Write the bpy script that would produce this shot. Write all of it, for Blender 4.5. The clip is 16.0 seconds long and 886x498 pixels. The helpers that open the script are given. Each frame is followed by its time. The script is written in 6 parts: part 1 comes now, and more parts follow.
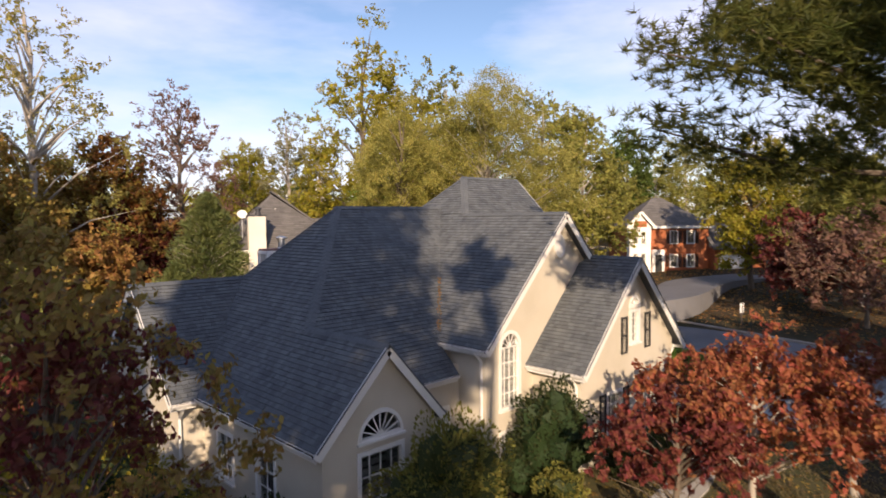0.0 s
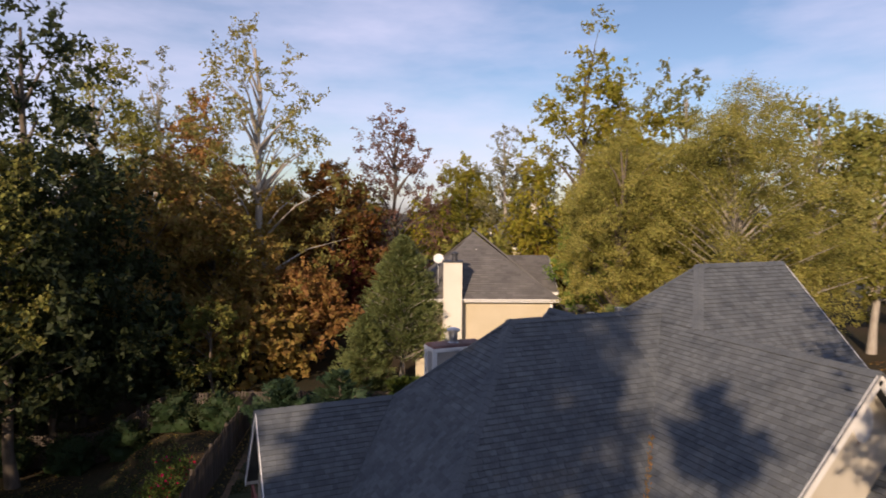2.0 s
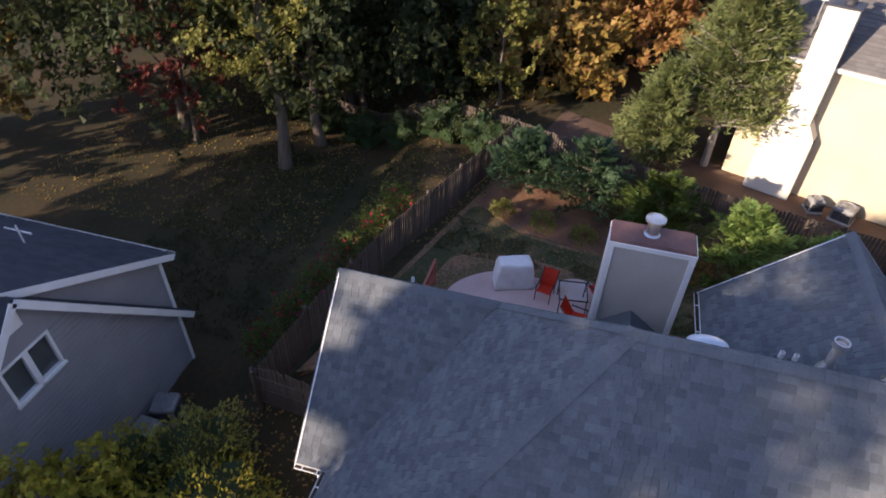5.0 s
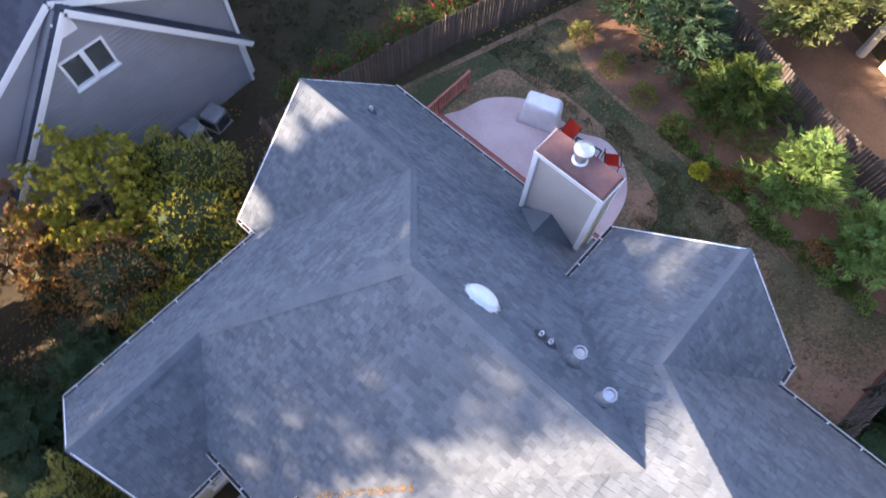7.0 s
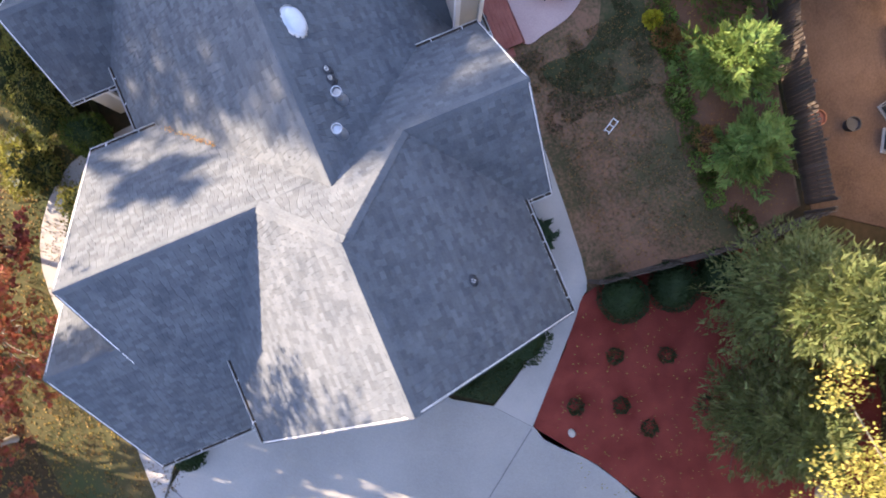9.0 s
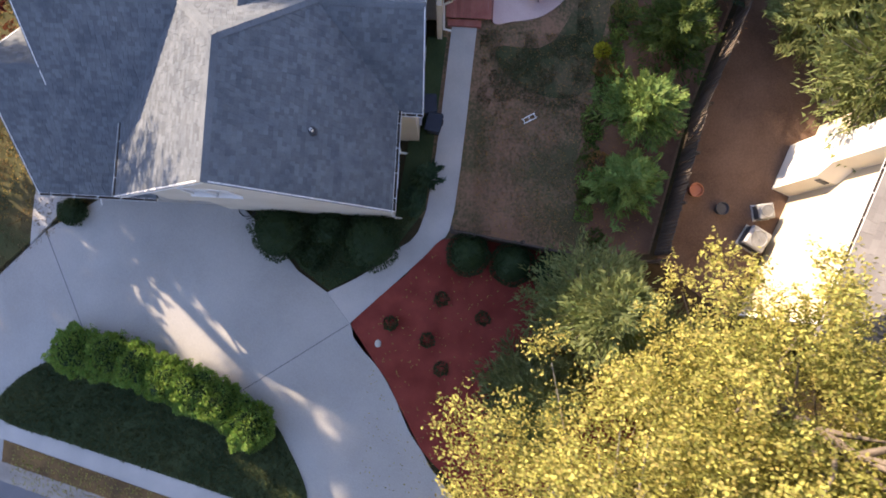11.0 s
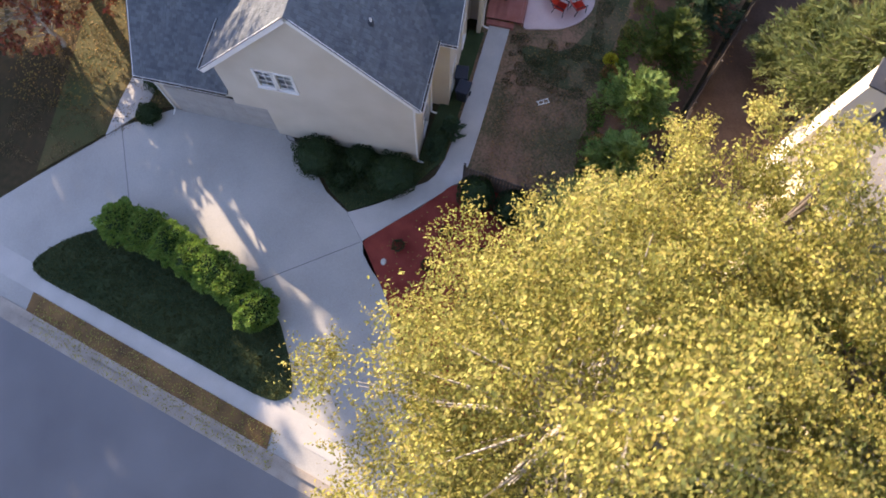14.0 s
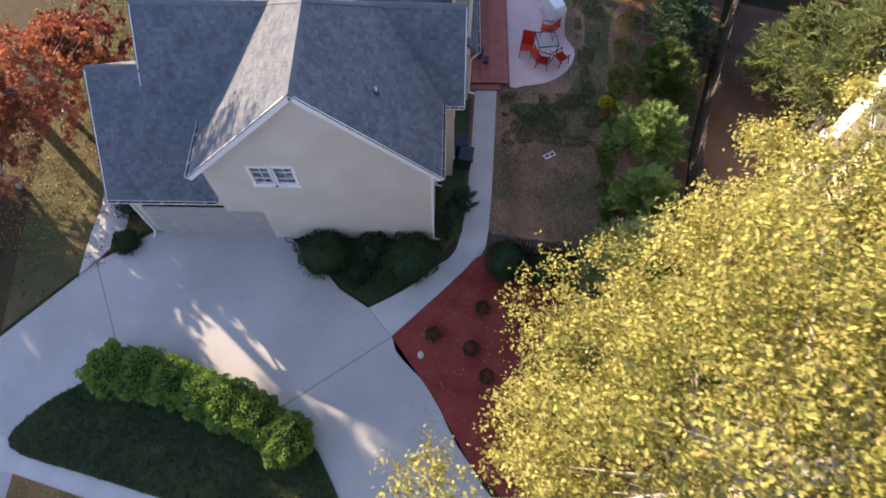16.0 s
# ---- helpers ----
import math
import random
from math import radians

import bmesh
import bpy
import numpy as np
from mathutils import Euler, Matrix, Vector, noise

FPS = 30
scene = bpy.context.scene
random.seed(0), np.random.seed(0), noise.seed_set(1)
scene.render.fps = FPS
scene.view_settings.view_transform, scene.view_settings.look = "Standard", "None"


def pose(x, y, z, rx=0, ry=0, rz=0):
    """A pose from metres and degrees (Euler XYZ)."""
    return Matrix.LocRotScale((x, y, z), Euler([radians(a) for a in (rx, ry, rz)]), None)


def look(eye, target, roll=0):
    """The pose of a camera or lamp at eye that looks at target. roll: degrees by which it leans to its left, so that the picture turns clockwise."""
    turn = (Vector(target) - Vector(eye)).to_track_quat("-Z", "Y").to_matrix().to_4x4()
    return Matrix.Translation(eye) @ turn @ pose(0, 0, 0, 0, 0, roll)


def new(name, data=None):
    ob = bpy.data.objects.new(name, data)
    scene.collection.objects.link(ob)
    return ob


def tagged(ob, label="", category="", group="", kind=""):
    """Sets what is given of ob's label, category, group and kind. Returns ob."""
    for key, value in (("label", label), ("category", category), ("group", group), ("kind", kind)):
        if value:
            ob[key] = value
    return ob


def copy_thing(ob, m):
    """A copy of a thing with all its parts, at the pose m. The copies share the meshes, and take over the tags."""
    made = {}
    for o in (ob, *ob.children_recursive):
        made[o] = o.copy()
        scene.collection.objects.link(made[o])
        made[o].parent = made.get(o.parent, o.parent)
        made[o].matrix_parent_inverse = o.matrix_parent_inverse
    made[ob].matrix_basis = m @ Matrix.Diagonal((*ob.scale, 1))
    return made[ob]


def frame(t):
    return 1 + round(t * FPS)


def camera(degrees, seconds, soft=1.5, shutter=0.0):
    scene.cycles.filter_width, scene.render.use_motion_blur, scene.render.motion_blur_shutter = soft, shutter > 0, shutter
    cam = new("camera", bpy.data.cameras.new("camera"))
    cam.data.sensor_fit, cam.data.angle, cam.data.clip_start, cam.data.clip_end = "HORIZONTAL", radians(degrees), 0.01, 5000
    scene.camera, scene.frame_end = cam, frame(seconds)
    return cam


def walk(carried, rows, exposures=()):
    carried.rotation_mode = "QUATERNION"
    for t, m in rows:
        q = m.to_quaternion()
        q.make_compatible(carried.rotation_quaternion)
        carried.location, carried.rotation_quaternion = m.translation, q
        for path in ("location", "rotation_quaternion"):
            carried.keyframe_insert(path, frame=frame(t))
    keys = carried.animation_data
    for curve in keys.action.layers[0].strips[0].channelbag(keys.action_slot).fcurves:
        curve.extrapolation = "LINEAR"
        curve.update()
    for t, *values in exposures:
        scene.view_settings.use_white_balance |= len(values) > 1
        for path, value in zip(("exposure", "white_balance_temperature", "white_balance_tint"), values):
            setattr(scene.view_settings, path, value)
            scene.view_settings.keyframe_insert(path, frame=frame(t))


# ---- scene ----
cam = camera(71.6, 16.0, soft=1.7, shutter=0.3)
# seconds, place in metres, turn in degrees
ROWS = [
    (0.0, -0.128, -0.177, 8.473, 87.14, 0.60, -44.30),
    (0.5, 1.126, 0.948, 9.345, 87.04, 0.30, -40.11),
    (1.0, 2.421, 2.013, 10.185, 86.87, 0.03, -35.10),
    (1.5, 3.656, 3.088, 11.065, 86.63, -0.28, -29.04),
    (2.0, 4.725, 4.203, 11.914, 86.44, -0.47, -23.01),
    (2.5, 5.801, 5.456, 12.613, 83.63, -0.64, -16.31),
    (3.0, 6.948, 6.680, 13.348, 76.96, -0.79, -9.77),
    (3.5, 8.125, 7.904, 14.081, 70.29, -1.00, -2.97),
    (4.0, 9.356, 9.035, 14.828, 63.58, -1.13, 3.47),
    (6.5, 15.020, 14.841, 18.654, 30.23, -1.41, 35.58),
    (7.0, 16.166, 15.958, 19.521, 23.54, -1.21, 42.47),
    (7.5, 17.326, 17.137, 20.228, 17.14, -0.84, 48.56),
    (8.0, 18.532, 18.242, 20.951, 11.07, -0.52, 54.52),
    (8.5, 19.693, 19.278, 21.691, 4.82, -0.42, 60.54),
    (9.0, 20.861, 20.348, 22.443, 1.72, -0.32, 67.10),
    (11.5, 26.738, 26.090, 26.176, 4.05, 0.01, 99.28),
    (12.0, 27.911, 27.169, 26.868, 5.24, -0.26, 105.16),
    (12.5, 29.342, 27.788, 27.339, 7.76, -0.58, 110.03),
    (13.0, 31.035, 27.638, 27.517, 10.58, -0.75, 111.27),
    (13.5, 32.952, 26.954, 27.396, 13.54, -0.74, 108.72),
    (14.0, 34.715, 26.342, 27.169, 16.33, -0.51, 102.30),
    (14.5, 35.680, 25.851, 26.721, 18.81, -0.25, 97.34),
    (15.0, 35.897, 25.270, 26.001, 21.12, -0.17, 94.87),
    (15.5, 35.536, 24.445, 25.106, 23.22, -0.14, 92.93),
    (16.0, 34.747, 23.287, 24.259, 25.23, -0.24, 90.82),
]
walk(cam, [(t, pose(x, y, z, rx, ry, rz)) for t, x, y, z, rx, ry, rz in ROWS],
     [(0.0, 0.46, 6900, 20), (2.0, 0.04, 6800, 22), (4.0, 0.38, 6250, 23), (6.5, 2.20, 6150, 21), (7.5, 2.53, 6250, 21), (9.0, 2.23, 6450, 21), (11.5, 1.74, 6500, 19), (14.0, 1.74, 6550, 20), (16.0, 1.74, 6500, 20)])

# ---- light ----
SUN_DIR = Vector((0.68, 0.73, -0.36)).normalized()   # the way the sunlight travels
world = bpy.data.worlds.new("sky")
scene.world = world
world.use_nodes = True
wn, wl = world.node_tree.nodes, world.node_tree.links
wn.clear()
sky = wn.new("ShaderNodeTexSky")
sky.sky_type = "NISHITA"
sky.sun_disc = False
sky.sun_elevation = radians(20)
sky.sun_rotation = math.atan2(-SUN_DIR.x, -SUN_DIR.y)
sky.air_density, sky.dust_density, sky.ozone_density = 1.0, 0.8, 3.0
coord = wn.new("ShaderNodeTexCoord")
stretch = wn.new("ShaderNodeMapping")
stretch.inputs["Scale"].default_value = (1.2, 1.2, 4.2)
clouds = wn.new("ShaderNodeTexNoise")
clouds.inputs["Scale"].default_value = 1.7
clouds.inputs["Detail"].default_value = 6
clouds.inputs["Roughness"].default_value = 0.55
ramp = wn.new("ShaderNodeValToRGB")
ramp.color_ramp.elements[0].position, ramp.color_ramp.elements[1].position = 0.36, 0.66
blend = wn.new("ShaderNodeMix")
blend.data_type = "RGBA"
blend.inputs["B"].default_value = (6.4, 6.7, 8.6, 1)
veil = wn.new("ShaderNodeMath")
veil.operation = "MULTIPLY"
veil.inputs[1].default_value = 0.72
back = wn.new("ShaderNodeBackground")
back.inputs["Strength"].default_value = 0.125
wout = wn.new("ShaderNodeOutputWorld")
wl.new(coord.outputs["Generated"], stretch.inputs["Vector"])
wl.new(stretch.outputs["Vector"], clouds.inputs["Vector"])
wl.new(clouds.outputs["Fac"], ramp.inputs["Fac"])
wl.new(ramp.outputs["Color"], veil.inputs[0])
# the cloud thins out overhead
split = wn.new("ShaderNodeSeparateXYZ")
high = wn.new("ShaderNodeMapRange")
high.inputs["From Min"].default_value, high.inputs["From Max"].default_value = 0.25, 0.75
high.inputs["To Min"].default_value, high.inputs["To Max"].default_value = 1.0, 0.15
thin = wn.new("ShaderNodeMath")
thin.operation = "MULTIPLY"
wl.new(coord.outputs["Generated"], split.inputs["Vector"])
wl.new(split.outputs["Z"], high.inputs["Value"])
wl.new(veil.outputs[0], thin.inputs[0])
wl.new(high.outputs["Result"], thin.inputs[1])
wl.new(thin.outputs[0], blend.inputs["Factor"])
wl.new(sky.outputs["Color"], blend.inputs["A"])
wl.new(blend.outputs["Result"], back.inputs["Color"])
wl.new(back.outputs["Background"], wout.inputs["Surface"])
sun = new("sun", bpy.data.lights.new("sun", "SUN"))
sun.data.energy, sun.data.angle, sun.data.color = 4.7, radians(0.53), (1.0, 0.82, 0.57)
sun.matrix_world = look((-40, -40, 40), Vector((-40, -40, 40)) + SUN_DIR)


# ---- materials ----
def mat(name, col, col2=None, rough=0.8, scale=3.0, fine=40.0, bump=0.15, metal=0.0, vary=0.0, island=0.0, spec=0.3, translucent=0.0, detail=5.0, stretch_by=(1, 1, 1), contrast=(0.35, 0.65), hue=0.0):
    """A surface of two colours mixed by coarse and fine noise, with fine relief; vary shifts the brightness by object, island by loose piece."""
    m = bpy.data.materials.new(name)
    m.use_nodes = True
    n, l = m.node_tree.nodes, m.node_tree.links
    p = n["Principled BSDF"]
    p.inputs["Roughness"].default_value, p.inputs["Metallic"].default_value = rough, metal
    p.inputs["Specular IOR Level"].default_value = spec
    c = n.new("ShaderNodeTexCoord")
    mp = n.new("ShaderNodeMapping")
    mp.inputs["Scale"].default_value = stretch_by
    l.new(c.outputs["Object"], mp.inputs["Vector"])
    a, b = n.new("ShaderNodeTexNoise"), n.new("ShaderNodeTexNoise")
    for t, s in ((a, scale), (b, fine)):
        t.inputs["Scale"].default_value, t.inputs["Detail"].default_value = s, detail
        l.new(mp.outputs["Vector"], t.inputs["Vector"])
    add = n.new("ShaderNodeMix")
    add.inputs["Factor"].default_value = 0.4
    l.new(a.outputs["Fac"], add.inputs["A"])
    l.new(b.outputs["Fac"], add.inputs["B"])
    r = n.new("ShaderNodeValToRGB")
    r.color_ramp.elements[0].position, r.color_ramp.elements[1].position = contrast
    r.color_ramp.elements[0].color = (*col, 1)
    r.color_ramp.elements[1].color = (*(col2 or [v * 1.25 for v in col]), 1)
    l.new(add.outputs["Result"], r.inputs["Fac"])
    out = r.outputs["Color"]
    for amount, node, socket in ((vary, "ShaderNodeObjectInfo", "Random"), (island, "ShaderNodeNewGeometry", "Random Per Island")):
        if amount:
            o = n.new(node)
            rng = n.new("ShaderNodeMapRange")
            rng.inputs["To Min"].default_value, rng.inputs["To Max"].default_value = 1 - amount, 1 + amount
            l.new(o.outputs[socket], rng.inputs["Value"])
            hsv = n.new("ShaderNodeHueSaturation")
            l.new(rng.outputs["Result"], hsv.inputs["Value"])
            l.new(out, hsv.inputs["Color"])
            out = hsv.outputs["Color"]
    if hue:
        o = n.new("ShaderNodeNewGeometry")
        mul, fr, rng = n.new("ShaderNodeMath"), n.new("ShaderNodeMath"), n.new("ShaderNodeMapRange")
        mul.operation, fr.operation = "MULTIPLY", "FRACT"
        mul.inputs[1].default_value = 17.3
        rng.inputs["To Min"].default_value, rng.inputs["To Max"].default_value = 0.5 - hue, 0.5 + hue
        hsv = n.new("ShaderNodeHueSaturation")
        l.new(o.outputs["Random Per Island"], mul.inputs[0])
        l.new(mul.outputs[0], fr.inputs[0])
        l.new(fr.outputs[0], rng.inputs["Value"])
        l.new(rng.outputs["Result"], hsv.inputs["Hue"])
        l.new(out, hsv.inputs["Color"])
        out = hsv.outputs["Color"]
    l.new(out, p.inputs["Base Color"])
    if bump:
        bp = n.new("ShaderNodeBump")
        bp.inputs["Strength"].default_value, bp.inputs["Distance"].default_value = bump, 0.02
        l.new(b.outputs["Fac"], bp.inputs["Height"])
        l.new(bp.outputs["Normal"], p.inputs["Normal"])
    if translucent:
        t = n.new("ShaderNodeBsdfTranslucent")
        l.new(out, t.inputs["Color"])
        mx = n.new("ShaderNodeMixShader")
        mx.inputs["Fac"].default_value = translucent
        l.new(p.outputs["BSDF"], mx.inputs[1])
        l.new(t.outputs["BSDF"], mx.inputs[2])
        l.new(mx.outputs["Shader"], n["Material Output"].inputs["Surface"])
    return m


def glass_mat():
    m = bpy.data.materials.new("window_glass")
    m.use_nodes = True
    p = m.node_tree.nodes["Principled BSDF"]
    p.inputs["Base Color"].default_value = (0.75, 0.8, 0.82, 1)
    p.inputs["Roughness"].default_value = 0.02
    p.inputs["Transmission Weight"].default_value = 1.0
    p.inputs["IOR"].default_value = 1.45
    return m


SHINGLE = mat("roof_shingle", (0.094, 0.106, 0.121), (0.142, 0.154, 0.166), rough=0.92, scale=1.6, fine=26, bump=0.3, island=0.18, spec=0.25)
SHINGLE_ONE = mat("single_shingle", (0.094, 0.106, 0.121), (0.142, 0.154, 0.166), rough=0.92, scale=1.6, fine=26, bump=0.3, vary=0.18, spec=0.25)
SHINGLE_DARK = mat("neighbour_shingle", (0.12, 0.115, 0.115), (0.17, 0.16, 0.155), rough=0.92, scale=0.6, fine=35, bump=0.4, island=0.15, stretch_by=(1, 1, 1))
SHINGLE_NAVY = mat("slate_shingle", (0.036, 0.038, 0.050), (0.06, 0.062, 0.074), rough=0.9, scale=0.6, fine=35, bump=0.2, island=0.15)
STUCCO = mat("cream_stucco", (0.54, 0.49, 0.40), (0.63, 0.58, 0.49), rough=0.9, scale=0.7, fine=60, bump=0.25)
STUCCO_PALE = mat("pale_stucco", (0.66, 0.61, 0.53), (0.75, 0.71, 0.63), rough=0.9, scale=0.7, fine=60, bump=0.25)
STUCCO_TAN = mat("tan_stucco", (0.54, 0.46, 0.32), (0.61, 0.53, 0.39), rough=0.9, scale=0.7, fine=60, bump=0.25)
SIDING = mat("taupe_siding", (0.40, 0.37, 0.33), (0.47, 0.44, 0.40), rough=0.75, scale=1.2, fine=30, bump=0.1)
SIDING_GREY = mat("grey_siding", (0.25, 0.245, 0.255), (0.31, 0.305, 0.315), rough=0.75, scale=1.0, fine=30, bump=0.1)
WHITE = mat("white_paint", (0.74, 0.73, 0.70), (0.82, 0.81, 0.79), rough=0.55, scale=2, fine=40, bump=0.05)
SHUTTER = mat("black_shutter_paint", (0.018, 0.02, 0.022), (0.03, 0.032, 0.034), rough=0.5, scale=3, fine=30, bump=0.05)
GLASS = glass_mat()
CURTAIN = mat("pale_blind", (0.35, 0.34, 0.32), (0.48, 0.47, 0.44), rough=0.9, scale=4, fine=30, bump=0.1)
# white slats that stand in for the bright reflection in the garage gable panes
REFLECTION_BLIND = mat("reflection_white_blind", (0.66, 0.67, 0.70), (0.78, 0.79, 0.81), rough=0.7, scale=4, fine=30, bump=0.1)
DOOR_TAUPE = mat("taupe_door_paint", (0.33, 0.315, 0.295), (0.40, 0.385, 0.36), rough=0.6, scale=2, fine=30, bump=0.05)
GUTTER_DARK = mat("gutter_dirt", (0.025, 0.022, 0.02), (0.07, 0.05, 0.035), rough=0.95, scale=3, fine=25, bump=0.5)
INSIDE = mat("inner_wall", (0.10, 0.095, 0.09), (0.15, 0.14, 0.13), rough=0.9)
METAL = mat("galvanised_metal", (0.55, 0.56, 0.58), (0.68, 0.69, 0.70), rough=0.35, metal=0.9, scale=4, fine=30, bump=0.05)
PIPE = mat("weathered_pipe", (0.50, 0.48, 0.46), (0.30, 0.22, 0.16), rough=0.5, metal=0.4, scale=7, fine=30, bump=0.1, contrast=(0.5, 0.7))
DARKMETAL = mat("dark_vent_metal", (0.04, 0.045, 0.055), (0.08, 0.08, 0.09), rough=0.5, metal=0.3)
DOME = mat("frosted_skylight_dome", (0.62, 0.66, 0.72), (0.72, 0.76, 0.80), rough=0.25, spec=0.6, scale=5, fine=30, bump=0.03)
CAPMETAL = mat("rusty_brown_chimney_cap", (0.13, 0.07, 0.065), (0.20, 0.11, 0.10), rough=0.6, scale=2.5, fine=30, metal=0.2, bump=0.1)
CONCRETE = mat("driveway_concrete", (0.33, 0.32, 0.30), (0.44, 0.425, 0.40), rough=0.9, scale=0.35, fine=22, bump=0.2)
CONCRETE_PALE = mat("walk_concrete", (0.38, 0.365, 0.345), (0.49, 0.47, 0.445), rough=0.9, scale=0.8, fine=25, bump=0.2)
PATIO = mat("stained_patio_concrete", (0.48, 0.345, 0.325), (0.60, 0.465, 0.44), rough=0.85, scale=0.9, fine=20, bump=0.2)
ASPHALT = mat("street_asphalt", (0.14, 0.14, 0.15), (0.20, 0.20, 0.21), rough=0.9, scale=0.25, fine=40, bump=0.3)
KERB = mat("kerb_concrete", (0.27, 0.235, 0.20), (0.40, 0.35, 0.30), rough=0.9, scale=1.5, fine=25, bump=0.2)
MULCH = mat("red_mulch", (0.15, 0.022, 0.016), (0.27, 0.055, 0.040), rough=0.95, scale=1.2, fine=30, bump=0.8)
BARK_MULCH = mat("brown_bark_mulch", (0.12, 0.065, 0.043), (0.24, 0.135, 0.085), rough=0.95, scale=0.9, fine=25, bump=0.8)
PATCHY_GRASS = mat("patchy_grass", (0.05, 0.058, 0.024), (0.17, 0.115, 0.066), rough=0.95, scale=0.55, fine=7, bump=0.8, detail=9, contrast=(0.45, 0.66))
YARD = mat("bare_red_earth", (0.085, 0.053, 0.039), (0.155, 0.10, 0.072), rough=0.95, scale=0.7, fine=14, bump=0.8)
LAWN = mat("worn_brown_lawn", (0.26, 0.15, 0.094), (0.09, 0.08, 0.038), rough=0.95, scale=0.32, fine=9, bump=0.8, detail=9, contrast=(0.43, 0.58))
FRONT_LAWN = mat("autumn_lawn", (0.045, 0.065, 0.022), (0.13, 0.095, 0.042), rough=0.95, scale=0.3, fine=18, bump=0.7)
DARK_GRASS = mat("dark_green_grass", (0.022, 0.042, 0.016), (0.055, 0.075, 0.03), rough=0.95, scale=0.7, fine=16, bump=0.7)
GROUND = mat("leaf_littered_ground", (0.020, 0.025, 0.010), (0.075, 0.048, 0.024), rough=0.95, scale=0.16, fine=4, bump=0.6, detail=8)
VERGE = mat("leafy_verge", (0.09, 0.055, 0.028), (0.24, 0.14, 0.055), rough=0.95, scale=1.2, fine=20, bump=0.6)
FENCE = mat("weathered_fence_wood", (0.060, 0.047, 0.039), (0.125, 0.10, 0.082), rough=0.9, scale=1.0, fine=18, bump=0.3, vary=0.2, island=0.15, stretch_by=(6, 6, 1))
DECK = mat("red_stained_deck", (0.26, 0.085, 0.065), (0.36, 0.14, 0.11), rough=0.8, scale=2, fine=18, bump=0.2, vary=0.12)
REDCANVAS = mat("red_sling_fabric", (0.62, 0.045, 0.02), (0.72, 0.07, 0.03), rough=0.7, scale=5, fine=60, bump=0.1)
BLACKSTEEL = mat("black_steel", (0.02, 0.02, 0.02), (0.035, 0.035, 0.035), rough=0.45, metal=0.5)
TARP = mat("white_grill_cover", (0.62, 0.62, 0.65), (0.74, 0.74, 0.76), rough=0.6, scale=3, fine=15, bump=0.4)
BIN = mat("navy_bin_plastic", (0.022, 0.027, 0.045), (0.035, 0.04, 0.06), rough=0.5)
BLUEPLASTIC = mat("blue_plastic", (0.02, 0.04, 0.35), (0.03, 0.06, 0.45), rough=0.45)
ACMETAL = mat("grey_enamelled_metal", (0.25, 0.255, 0.26), (0.33, 0.335, 0.34), rough=0.5, metal=0.2)
BRICK = mat("red_brick_wall", (0.34, 0.10, 0.045), (0.44, 0.16, 0.075), rough=0.9, scale=1.0, fine=18, bump=0.4)
TERRACOTTA = mat("terracotta", (0.40, 0.16, 0.09), (0.48, 0.2, 0.12), rough=0.8)
SAND = mat("pale_stone", (0.45, 0.42, 0.38), (0.55, 0.52, 0.47), rough=0.9)
BARK = mat("grey_brown_bark", (0.10, 0.08, 0.06), (0.19, 0.155, 0.125), rough=0.95, scale=2, fine=14, bump=0.7, stretch_by=(3, 3, 0.6))
BARK_PALE = mat("pale_bark", (0.32, 0.28, 0.24), (0.45, 0.41, 0.36), rough=0.9, scale=2, fine=14, bump=0.5, stretch_by=(3, 3, 0.8))


def leaf(name, a, b, isl=0.3):
    return mat(name, a, b, rough=0.6, scale=0.25, fine=1.5, bump=0, vary=0.12, island=isl, spec=0.25, translucent=0.4, contrast=(0.3, 0.7), hue=0.022)


